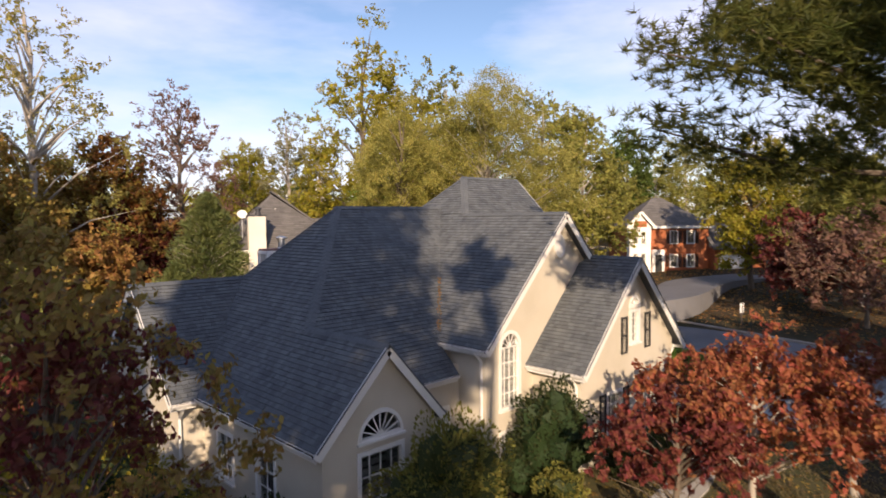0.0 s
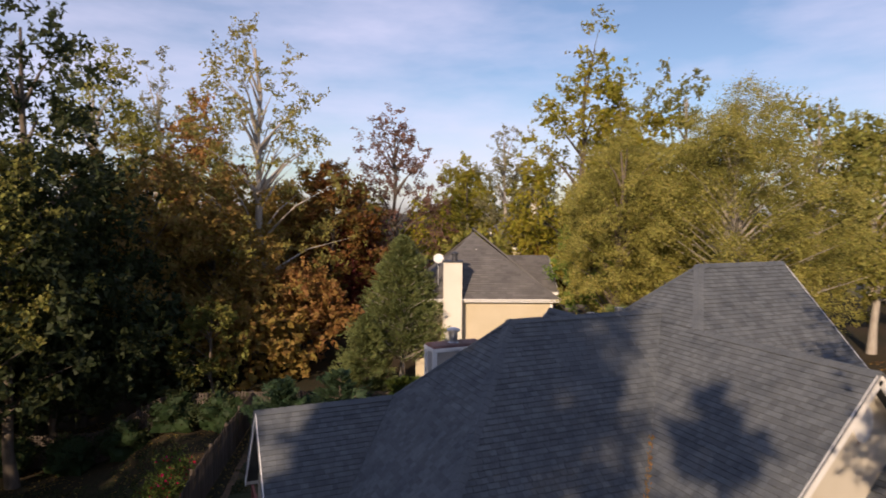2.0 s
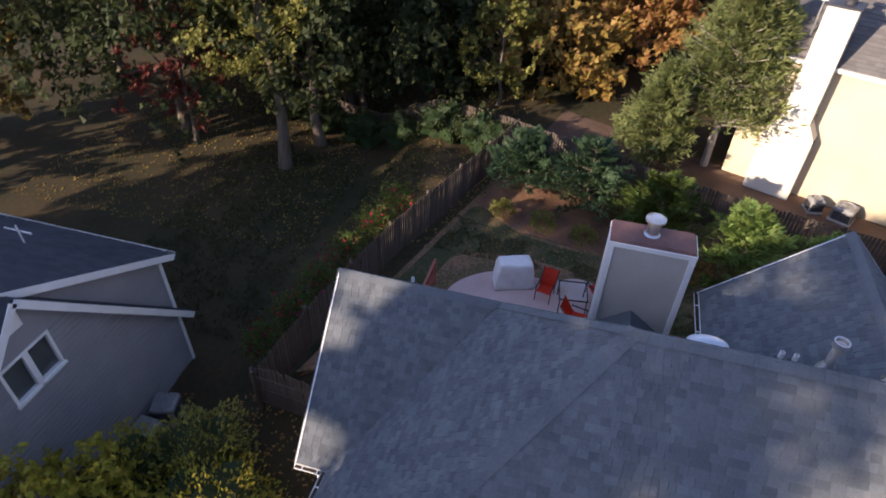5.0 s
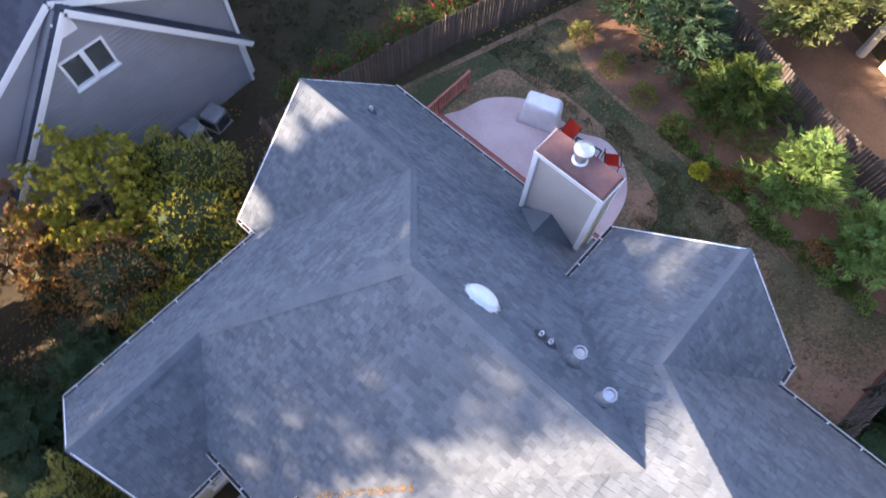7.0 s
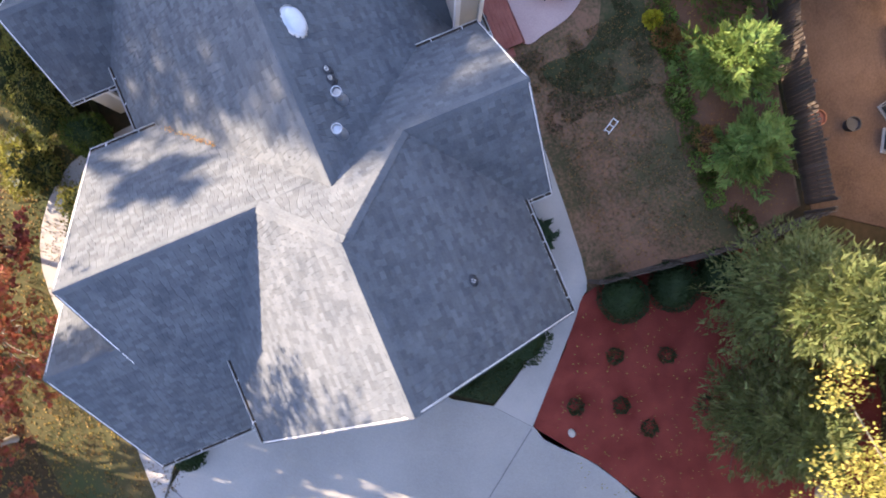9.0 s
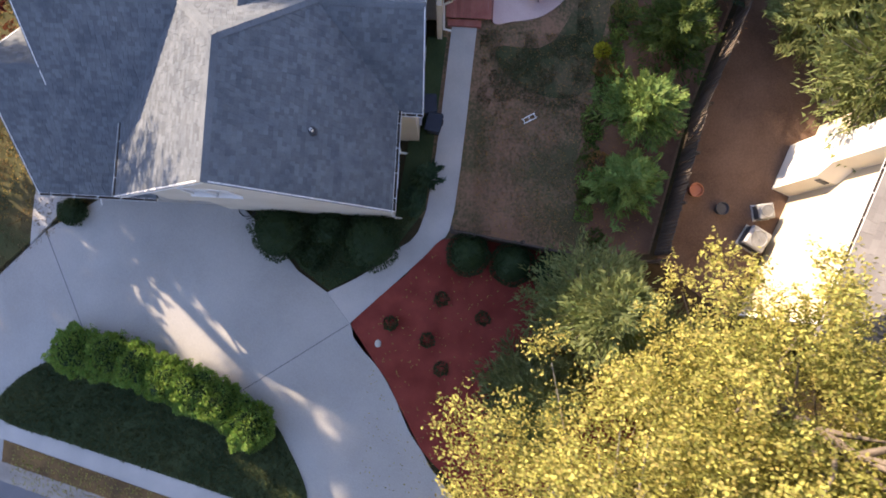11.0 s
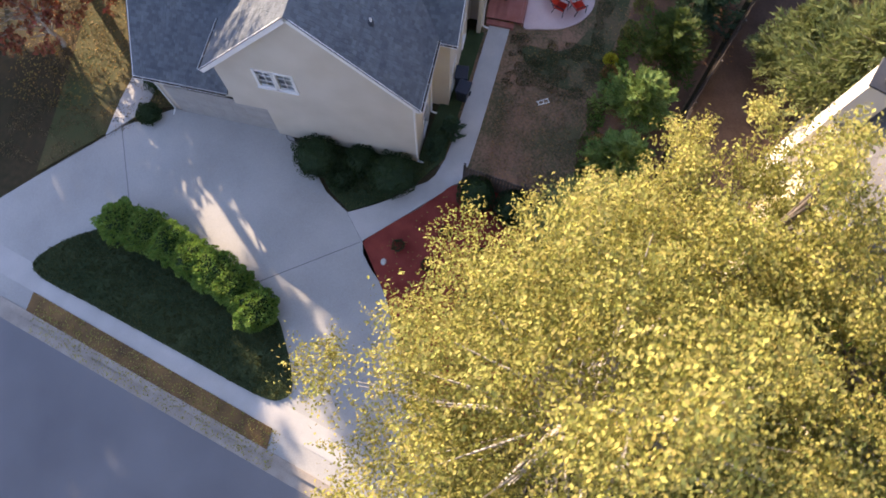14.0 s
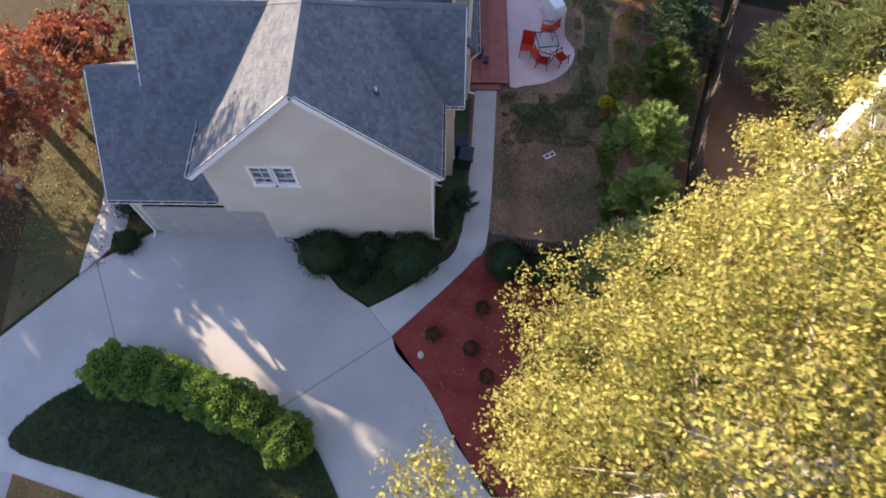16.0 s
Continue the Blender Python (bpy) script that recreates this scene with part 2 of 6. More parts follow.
LEAF = {
    "yellow": leaf("yellow_green_leaves", (0.24, 0.22, 0.025), (0.38, 0.33, 0.04)),
    "gold": leaf("golden_leaves", (0.255, 0.242, 0.054), (0.445, 0.395, 0.112), 0.42),
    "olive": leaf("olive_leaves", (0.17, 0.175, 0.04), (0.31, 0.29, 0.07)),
    "green": leaf("green_leaves", (0.06, 0.10, 0.02), (0.13, 0.17, 0.035)),
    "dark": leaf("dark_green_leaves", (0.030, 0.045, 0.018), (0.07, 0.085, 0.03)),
    "brown": leaf("brown_leaves", (0.24, 0.155, 0.042), (0.40, 0.28, 0.075)),
    "orange": leaf("orange_brown_leaves", (0.27, 0.14, 0.045), (0.38, 0.22, 0.075)),
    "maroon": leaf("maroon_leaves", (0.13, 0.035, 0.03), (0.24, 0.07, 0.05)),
    "rust": leaf("rust_red_leaves", (0.25, 0.075, 0.035), (0.36, 0.14, 0.075)),
    "redgreen": leaf("red_and_green_leaves", (0.07, 0.11, 0.025), (0.30, 0.09, 0.03)),
    "grey": leaf("pale_olive_leaves", (0.20, 0.19, 0.09), (0.30, 0.28, 0.15)),
    "sparse": leaf("pale_yellow_leaves", (0.24, 0.22, 0.05), (0.36, 0.31, 0.10)),
    "bare": leaf("sparse_rusty_leaves", (0.18, 0.10, 0.07), (0.26, 0.15, 0.11)),
    "cedar": leaf("cedar_needles", (0.125, 0.16, 0.055), (0.26, 0.285, 0.11)),
    "cypress": leaf("bright_green_needles", (0.12, 0.20, 0.05), (0.25, 0.34, 0.09)),
    "bluegreen": leaf("blue_green_needles", (0.03, 0.062, 0.034), (0.075, 0.125, 0.06)),
    "pine": leaf("pine_needles", (0.055, 0.08, 0.02), (0.17, 0.16, 0.035)),
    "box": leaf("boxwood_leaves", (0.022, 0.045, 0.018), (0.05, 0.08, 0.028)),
    "hedge": leaf("hedge_leaves", (0.13, 0.23, 0.04), (0.26, 0.38, 0.08)),
    "grass": leaf("dull_green_grass_blades", (0.05, 0.068, 0.024), (0.105, 0.115, 0.046)),
    "drygrass": leaf("dry_grass_blades", (0.13, 0.10, 0.05), (0.24, 0.18, 0.10)),
    "rose": leaf("red_rose_blooms", (0.33, 0.008, 0.05), (0.45, 0.02, 0.09)),
    "lime": leaf("lime_yellow_leaves", (0.45, 0.42, 0.03), (0.6, 0.55, 0.05)),
}


# ---- builders ----
def finish(bm, name, material, parent=None, label="", smooth=False):
    bmesh.ops.recalc_face_normals(bm, faces=bm.faces)
    me = bpy.data.meshes.new(name)
    bm.to_mesh(me)
    bm.free()
    me.materials.append(material)
    if smooth:
        me.polygons.foreach_set("use_smooth", [True] * len(me.polygons))
    ob = new(name, me)
    if parent:
        ob.parent = parent
    if label:
        ob["label"] = label
    return ob


def part(name, bm, material, parent, label="", smooth=False):
    return finish(bm, name, material, parent, label, smooth)


def from_arrays(name, verts, faces, material, parent=None, smooth=False):
    me = bpy.data.meshes.new(name)
    verts, faces = np.asarray(verts, np.float32), np.asarray(faces, np.int32)
    k = faces.shape[1]
    me.vertices.add(len(verts))
    me.vertices.foreach_set("co", verts.ravel())
    me.loops.add(faces.size)
    me.loops.foreach_set("vertex_index", faces.ravel())
    me.polygons.add(len(faces))
    me.polygons.foreach_set("loop_start", np.arange(0, faces.size, k, dtype=np.int32))
    me.polygons.foreach_set("loop_total", np.full(len(faces), k, np.int32))
    me.polygons.foreach_set("use_smooth", np.full(len(faces), smooth))
    me.update(calc_edges=True)
    me.materials.append(material)
    ob = new(name, me)
    if parent:
        ob.parent = parent
    return ob


def thing(name, label, category, at=(0, 0, 0), group="", turn=0.0):
    ob = new(name)
    ob.empty_display_size = 0.2
    ob.matrix_basis = pose(*at, 0, 0, turn)
    return tagged(ob, label, category, group)


def box(bm, lo, hi, bevel=0.0):
    lo, hi = Vector(lo), Vector(hi)
    r = bmesh.ops.create_cube(bm, size=1, matrix=Matrix.Translation((lo + hi) / 2) @ Matrix.Diagonal((*(hi - lo), 1)))
    if bevel:
        es = list({e for v in r["verts"] for e in v.link_edges})
        bmesh.ops.bevel(bm, geom=es, offset=bevel, segments=1, affect="EDGES")
    return r["verts"]


def boxed(lo, hi, bevel=0.0):
    bm = bmesh.new()
    box(bm, lo, hi, bevel)
    return bm


def beam(bm, a, b, w, h, up=(0, 0, 1)):
    """A bar of section w x h from a to b."""
    a, b = Vector(a), Vector(b)
    z = (b - a).normalized()
    x = z.cross(Vector(up))
    x = x.normalized() if x.length > 1e-4 else Vector((1, 0, 0))
    y = x.cross(z)
    rings = []
    for c in (a, b):
        rings.append([bm.verts.new(c + x * sx * w / 2 + y * sy * h / 2) for sx, sy in ((-1, -1), (1, -1), (1, 1), (-1, 1))])
    for i in range(4):
        bm.faces.new((rings[0][i], rings[0][(i + 1) % 4], rings[1][(i + 1) % 4], rings[1][i]))
    bm.faces.new(rings[0][::-1])
    bm.faces.new(rings[1])


def barred(a, b, w, h, up=(0, 0, 1)):
    bm = bmesh.new()
    beam(bm, a, b, w, h, up)
    return bm


def lathe(profile, n=20, m=None):
    """A turned body from (radius, height) pairs."""
    bm = bmesh.new()
    rings = [[bm.verts.new((r * math.cos(2 * math.pi * i / n), r * math.sin(2 * math.pi * i / n), z)) for i in range(n)] for r, z in profile]
    for a, b in zip(rings, rings[1:]):
        for i in range(n):
            bm.faces.new((a[i], a[(i + 1) % n], b[(i + 1) % n], b[i]))
    for ring in (rings[0], rings[-1]):
        try:
            bm.faces.new(ring)
        except ValueError:
            pass
    if m is not None:
        bm.transform(m)
    return bm


def slab(outline, z0, z1, material, name, parent=None, label="", bevel=0.0):
    """A flat plate with a polygon outline between two heights."""
    bm = bmesh.new()
    vs = [bm.verts.new((x, y, z1)) for x, y in outline]
    f = bm.faces.new(vs)
    if f.normal.z < 0:
        f.normal_flip()
    r = bmesh.ops.extrude_face_region(bm, geom=[f])
    for v in r["geom"]:
        if isinstance(v, bmesh.types.BMVert):
            v.co.z = z0
    if bevel:
        top = [e for e in bm.edges if all(abs(v.co.z - z1) < 1e-5 for v in e.verts)]
        bmesh.ops.bevel(bm, geom=top, offset=bevel, segments=1, affect="EDGES")
    bmesh.ops.triangulate(bm, faces=[f for f in bm.faces if len(f.verts) > 4])
    return finish(bm, name, material, parent, label)


def smooth_line(points, steps=5, closed=False):
    """Catmull-Rom through 2D points."""
    pts = [Vector(p) for p in points]
    n, out = len(pts), []
    for i in range(n if closed else n - 1):
        p0, p1, p2, p3 = (pts[(i + k) % n] if closed else pts[min(max(i + k, 0), n - 1)] for k in (-1, 0, 1, 2))
        for s in range(steps):
            t = s / steps
            out.append(0.5 * ((2 * p1) + (p2 - p0) * t + (2 * p0 - 5 * p1 + 4 * p2 - p3) * t * t + (3 * p1 - p0 - 3 * p2 + p3) * t ** 3))
    if not closed:
        out.append(pts[-1])
    return [tuple(p) for p in out]


def wall(name, parent, a, b, outline, holes, material, thick=0.2, label=""):
    """An upright wall whose outer face runs from a to b in plan; outline and holes in (distance, height); it thickens to the left of a-b."""
    a, b = Vector((*a, 0)), Vector((*b, 0))
    x = (b - a).normalized()
    inner = Vector((-x.y, x.x, 0)) * thick
    bm = bmesh.new()
    edges = []
    for loop in (outline, *holes):
        vs = [bm.verts.new(a + x * d + Vector((0, 0, z))) for d, z in loop]
        edges += [bm.edges.new((vs[i], vs[(i + 1) % len(vs)])) for i in range(len(vs))]
    bmesh.ops.triangle_fill(bm, edges=edges, use_beauty=True)
    r = bmesh.ops.extrude_face_region(bm, geom=list(bm.faces))
    for v in r["geom"]:
        if isinstance(v, bmesh.types.BMVert):
            v.co += inner
    return finish(bm, name, material, parent, label)


def rect(x0, x1, z0, z1):
    return [(x0, z0), (x1, z0), (x1, z1), (x0, z1)]


def arch(x0, x1, z0, z1, n=10):
    """A rectangle with a half round on top; z1 is where the round starts."""
    c, r = (x0 + x1) / 2, (x1 - x0) / 2
    return [(x0, z0), (x1, z0)] + [(c + r * math.cos(math.pi * i / n), z1 + r * math.sin(math.pi * i / n)) for i in range(n + 1)]


def window(parent, a, b, hole, material=WHITE, cols=2, rows=2, round_z=None, depth=0.08, frame_w=0.06, sill=True, blind=True, blind_mat=None):
    """A window in a wall's opening: frame, glazing bars, panes and sill. a, b as the wall's."""
    a, b = Vector((*a, 0)), Vector((*b, 0))
    x = (b - a).normalized()
    inn = Vector((-x.y, x.x, 0))
    P = lambda d, z, o: a + x * d + inn * o + Vector((0, 0, z))
    x0, x1 = min(d for d, z in hole), max(d for d, z in hole)
    z0, z1 = min(z for d, z in hole), max(z for d, z in hole)
    win = new("window")
    win.parent = parent
    bm = bmesh.new()
    n = len(hole)
    cx, cz = (x0 + x1) / 2, (z0 + z1) / 2
    for i in range(n):
        (d0, h0), (d1, h1) = hole[i], hole[(i + 1) % n]
        grow = lambda d, h, k: (cx + (d - cx) * (1 + k * 2 / (x1 - x0)), cz + (h - cz) * (1 + k * 2 / (z1 - z0)))
        o0, o1, i0, i1 = grow(d0, h0, frame_w * 0.9), grow(d1, h1, frame_w * 0.9), grow(d0, h0, -frame_w), grow(d1, h1, -frame_w)
        quad = [P(*o0, -0.03), P(*o1, -0.03), P(*i1, -0.03), P(*i0, -0.03)]
        vs = [bm.verts.new(q) for q in quad] + [bm.verts.new(q + inn * (0.03 + depth)) for q in quad]
        for f in ((0, 1, 2, 3), (7, 6, 5, 4), (0, 4, 5, 1), (2, 6, 7, 3)):
            bm.faces.new([vs[k] for k in f])
    part("frame", bm, material, win)
    top = round_z if round_z else z1
    for i in range(1, cols):
        d = x0 + (x1 - x0) * i / cols
        part("glazing_bar", barred(P(d, z0, depth * 0.5), P(d, top, depth * 0.5), 0.03, 0.03, inn), material, win)
    for j in range(1, rows):
        z = z0 + (top - z0) * j / rows
        part("glazing_bar", barred(P(x0, z, depth * 0.5), P(x1, z, depth * 0.5), 0.03, 0.035, inn), material, win)
    if round_z:
        part("glazing_bar", barred(P(x0, top, depth * 0.4), P(x1, top, depth * 0.4), 0.05, 0.05, inn), material, win)
        r = (x1 - x0) / 2
        for k in range(1, 6):
            g = math.pi * k / 6
            part("glazing_bar", barred(P(cx, top, depth * 0.5), P(cx + r * math.cos(g), top + r * math.sin(g), depth * 0.5), 0.025, 0.03, inn), material, win)
    bm = bmesh.new()
    vs = [bm.verts.new(P(d, z, depth)) for d, z in hole]
    f = bm.faces.new(vs)
    r = bmesh.ops.extrude_face_region(bm, geom=[f])
    for v in r["geom"]:
        if isinstance(v, bmesh.types.BMVert):
            v.co += inn * 0.008
    pane = part("pane", bm, GLASS, win)
    pane.visible_shadow = False
    if blind:
        bm = bmesh.new()
        k = 9
        for j in range(k):
            za, zb = z0 + (top - z0) * j / k, z0 + (top - z0) * (j + 0.8) / k
            q = [P(x0 + 0.03, za, 0.16), P(x1 - 0.03, za, 0.16), P(x1 - 0.03, zb, 0.185), P(x0 + 0.03, zb, 0.185)]
            bm.faces.new([bm.verts.new(v) for v in q])
        bmesh.ops.solidify(bm, geom=list(bm.faces), thickness=0.004)
        part("blind", bm, blind_mat or CURTAIN, win)
    if sill:
        part("window_sill", barred(P(x0 - 0.08, z0 - 0.04, -0.03), P(x1 + 0.08, z0 - 0.04, -0.03), 0.12, 0.06, (0, 0, 1)), material, win)
    return win


def shutter(parent, a, b, x0, x1, z0, z1):
    a, b = Vector((*a, 0)), Vector((*b, 0))
    x = (b - a).normalized()
    out = Vector((x.y, -x.x, 0))
    P = lambda d, z, o: a + x * d + out * o + Vector((0, 0, z))
    s = new("shutter")
    s.parent = parent
    bm = bmesh.new()
    for d in (x0 + 0.03, x1 - 0.03):
        beam(bm, P(d, z0, 0.025), P(d, z1, 0.025), 0.06, 0.05, out)
    for z in (z0 + 0.04, (z0 + z1) / 2, z1 - 0.04):
        beam(bm, P(x0 + 0.06, z, 0.025), P(x1 - 0.06, z, 0.025), 0.05, 0.08, out)
    part("stile", bm, SHUTTER, s)
    bm = bmesh.new()
    k = int((z1 - z0) / 0.07)
    for i in range(k):
        z = z0 + 0.05 + (z1 - z0 - 0.1) * i / k
        beam(bm, P(x0 + 0.06, z, 0.02), P(x1 - 0.06, z, 0.02), 0.012, 0.07, out + Vector((0, 0, 0.8)))
    part("louvre", bm, SHUTTER, s)


# ---- roofs ----
def shingle_arrays(poly, zf, eave_dir, up_dir, course=0.145, tab=0.21, lift=0.026, rng=random, slope=1.0):
    """Courses of shingle tabs over a convex plan polygon on the plane zf; eave_dir and up_dir are unit plan vectors."""
    pts = [(p[0] * eave_dir[0] + p[1] * eave_dir[1], p[0] * up_dir[0] + p[1] * up_dir[1]) for p in poly]
    k = 1 / math.sqrt(1 + slope * slope)          # plan run of one metre of slope
    nrm = Vector((-up_dir[0] * slope * k, -up_dir[1] * slope * k, k))
    s0, s1 = min(p[1] for p in pts), max(p[1] for p in pts)

    def span(s):
        xs = []
        for (xa, ya), (xb, yb) in zip(pts, pts[1:] + pts[:1]):
            if abs(ya - yb) < 1e-9:
                if abs(ya - s) < 1e-6:
                    xs += [xa, xb]
            elif min(ya, yb) - 1e-9 <= s <= max(ya, yb) + 1e-9:
                xs.append(xa + (xb - xa) * (s - ya) / (yb - ya))
        return (min(xs), max(xs)) if xs else None

    V, F = [], []
    step = course * k
    row, s = 0, s0
    while s < s1 - 0.01:
        e = min(s + step, s1)
        lo, hi = span(s + 1e-6), span(e - 1e-6)
        if lo and hi:
            x = min(lo[0], hi[0]) - rng.random() * tab
            end = max(lo[1], hi[1])
            while x < end:
                w = tab * rng.uniform(0.55, 1.1)
                c = []
                for (a, b), ss, up in ((lo, s, lift * rng.uniform(0.8, 1.25)), (hi, e, 0.001)):
                    for xx in (x, x + w - 0.006):
                        xx = min(max(xx, a), b)
                        px, py = xx * eave_dir[0] + ss * up_dir[0], xx * eave_dir[1] + ss * up_dir[1]
                        c.append((Vector((px, py, zf(px, py))), up))
                if (c[1][0] - c[0][0]).length + (c[3][0] - c[2][0]).length > 0.05:
                    i = len(V)
                    V += [c[0][0] + nrm * c[0][1], c[1][0] + nrm * c[1][1], c[3][0] + nrm * c[3][1], c[2][0] + nrm * c[2][1]]
                    V += [c[0][0] - nrm * 0.002, c[1][0] - nrm * 0.002]
                    F += [(i, i + 1, i + 2, i + 3), (i + 4, i + 5, i + 1, i), (i + 4, i, i + 3, i + 3), (i + 1, i + 5, i + 2, i + 2)]
                x += w
        s += step
        row += 1
    return V, F


def tri_fix(F):
    """Quads that repeat a corner become two triangles' worth of indices."""
    T = []
    for f in F:
        if len(set(f)) == 4:
            T += [(f[0], f[1], f[2]), (f[0], f[2], f[3])]
        else:
            T.append(tuple(dict.fromkeys(f)))
    return T


def roof_plane(parent, polys, zf, up_dir, material, slope=1.0, thick=0.12, course=0.145, tab=0.21, skip=None, deck=None):
    """One roof plane: a deck plate, and the shingles lying on it."""
    eave = (up_dir[1], -up_dir[0])
    plane = new("roof_plane")
    plane.parent = parent
    bm = bmesh.new()
    for poly in polys:
        t = [bm.verts.new((x, y, zf(x, y) - 0.004)) for x, y in poly]
        u = [bm.verts.new((x, y, zf(x, y) - thick)) for x, y in poly]
        bm.faces.new(t)
        bm.faces.new(u[::-1])
        for i in range(len(poly)):
            j = (i + 1) % len(poly)
            bm.faces.new((t[i], u[i], u[j], t[j]))
    part("roof_deck", bm, deck or material, plane)
    V, F = [], []
    for poly in polys:
        v, f = shingle_arrays(poly, zf, eave, up_dir, course, tab, slope=slope)
        if skip:
            keep = [q for q in range(0, len(f), 4) if not skip(v[f[q][0]])]
            f = [g for q in keep for g in f[q:q + 4]]
        F += [tuple(i + len(V) for i in g) for g in f]
        V += v
    ob = from_arrays("shingles", V, tri_fix(F), material, plane)
    tagged(ob, kind="stuff")
    return plane


def ridge_cap(parent, a, b, material, w=0.15, slope=1.0):
    """Overlapping bent cap shingles along a ridge or hip."""
    a, b = Vector(a), Vector(b)
    d = (b - a)
    n = max(1, int(d.length / 0.2))
    side = Vector((-d.y, d.x, 0)).normalized()
    drop = w * slope * (0.75 if abs(d.z) < 0.1 * d.length else 0.42)
    for i in range(n):
        p, q = a + d * (i / n), a + d * ((i + 1.15) / n)
        V = []
        for c, up in ((p, 0.024), (q, 0.012)):
            V += [c + side * w + Vector((0, 0, up - drop)), c + Vector((0, 0, up)), c - side * w + Vector((0, 0, up - drop))]
        from_arrays("ridge_cap", V, tri_fix([(0, 1, 4, 3), (1, 2, 5, 4), (2, 1, 0, 0)]), material, parent)


def gutter(parent, a, b, out, material=WHITE):
    """A white K-style trough along an eave; out is the plan direction away from the wall."""
    a, b, o = Vector(a), Vector(b), Vector((*out, 0))
    prof = [(0.0, 0.0), (0.0, -0.11), (0.07, -0.11), (0.115, -0.03), (0.115, 0.0), (0.105, 0.0), (0.10, -0.028), (0.065, -0.10), (0.012, -0.10), (0.012, 0.0)]
    g = new("gutter")
    g.parent = parent
    bm = bmesh.new()
    rings = [[bm.verts.new(p + o * x + Vector((0, 0, z))) for x, z in prof] for p in (a, b)]
    n = len(prof)
    for i in range(n):
        bm.faces.new((rings[0][i], rings[0][(i + 1) % n], rings[1][(i + 1) % n], rings[1][i]))
    bm.faces.new(rings[0])
    bm.faces.new(rings[1][::-1])
    part("trough", bm, material, g)
    # a dark brown bar fills the trough just below its rim
    part("gutter_dirt", barred(a + o * 0.05 + Vector((0, 0, -0.035)), b + o * 0.05 + Vector((0, 0, -0.035)), 0.07, 0.05), GUTTER_DARK, g)
    m = max(2, int((b - a).length / 0.8))
    for i in range(m):
        p = a + (b - a) * ((i + 0.5) / m)
        part("bracket", barred(p + Vector((0, 0, -0.005)), p + o * 0.11 + Vector((0, 0, -0.005)), 0.03, 0.012), material, g)


def fascia(parent, a, b, h=0.2, t=0.03, material=WHITE, name="fascia"):
    part(name, barred(Vector(a) - Vector((0, 0, h / 2)), Vector(b) - Vector((0, 0, h / 2)), t, h), material, parent)


def downspout(parent, p, z1, z0, out):
    o = Vector((*out, 0))
    p = Vector((*p, 0))
    bm = bmesh.new()
    pts = [p + o * 0.38 + Vector((0, 0, z1)), p + o * 0.36 + Vector((0, 0, z1 - 0.12)), p + o * 0.06 + Vector((0, 0, z1 - 0.45)), p + o * 0.06 + Vector((0, 0, z0 + 0.2)), p + o * 0.4 + Vector((0, 0, z0 + 0.05))]
    for q, r in zip(pts, pts[1:]):
        beam(bm, q, r, 0.08, 0.06, (0.3, 0.9, 0.1))
    part("downspout", bm, WHITE, parent)


# ---- ground ----
def ease(t):
    t = min(max(t, 0.0), 1.0)
    return t * t * (3 - 2 * t)


def gz(x, y):
    """Height of the ground: level round the house, lower at the grey neighbour, rising far off."""
    z = 0.2 - 1.95 * ease((4.5 - x) / 4.5) * ease((y - 2) / 12) * (1 - 0.6 * ease((y - 60) / 60))
    z += 2.2 * ease((x - 42) / 40)
    d = math.hypot(x - 18, y - 20)
    if d > 45:
        z += 0.35 * noise.noise(Vector((x * 0.03, y * 0.03, 0)))
    elif x < 4 or y > 40:
        z += 0.08 * noise.noise(Vector((x * 0.3, y * 0.3, 0)))
    return z


def ground_sheet():
    def axis(c):
        near = np.arange(-45, 46, 1.5)
        far = 45 * (1400 / 45) ** (np.arange(1, 26) / 25.0)
        return c + np.concatenate([-far[::-1], near, far])
    xs, ys = axis(18), axis(22)
    V = [(x, y, gz(x, y)) for y in ys for x in xs]
    n = len(xs)
    F = [(j * n + i, j * n + i + 1, (j + 1) * n + i + 1, (j + 1) * n + i) for j in range(len(ys) - 1) for i in range(n - 1)]
    ob = from_arrays("ground", V, F, GROUND, smooth=True)
    tagged(ob, "brown leaf-littered ground under the trees", "ground", kind="structure")


ground_sheet()


def flat(name, label, category, outline, z, material, base=0.0):
    ob = slab(outline, base, z, material, name)
    return tagged(ob, label, category, kind="structure")


KL = lambda v, o: (31.9 + 0.278 * (v - 8.2) + o, v)        # lines along the street
drive_edge = [(31.2, 23.75), (29.6, 22.8), (27.4, 21.2), (26.2, 20.2), (25.4, 18.95), (24.0, 17.75), (23.1, 16.7), (22.8, 16.3), (22.8, 10.7), (24.3, 8.5), (27.5, 5.6), (30.6, 2.9), (31.6, 0.5)]
flat("driveway", "pale grey concrete driveway with joints", "driveway", drive_edge + [KL(0.5, 2.0), KL(27.5, 2.0), (34.6, 26.2), (33.0, 24.8)], 0.30, CONCRETE)
# control joints, sunk lines of darker filler
for a, b in (((24.35, 8.5), (28.5, 10.5)), ((27.45, 21.15), (30.5, 16.8)), ((26.2, 20.2), (27.4, 21.2)), ((22.6, 25.2), (22.4, 24.1)), ((25.3, 23.35), (24.6, 22.5))):
    j = part("expansion_joint", barred((*a, 0.296), (*b, 0.296), 0.035, 0.014), ASPHALT, None)
    tagged(j, "dark expansion joint in the concrete", "joint", "concrete joints", "structure")
island = smooth_line([(29.4, 9.4), (30.5, 7.8), (31.9, 7.2), (32.9, 10.6), (34.0, 14.8), (35.0, 18.6), (34.9, 19.7), (34.2, 19.9), (32.6, 19.1), (31.4, 18.2), (30.3, 16.0), (29.2, 12.6), (28.8, 10.6)], 4, True)
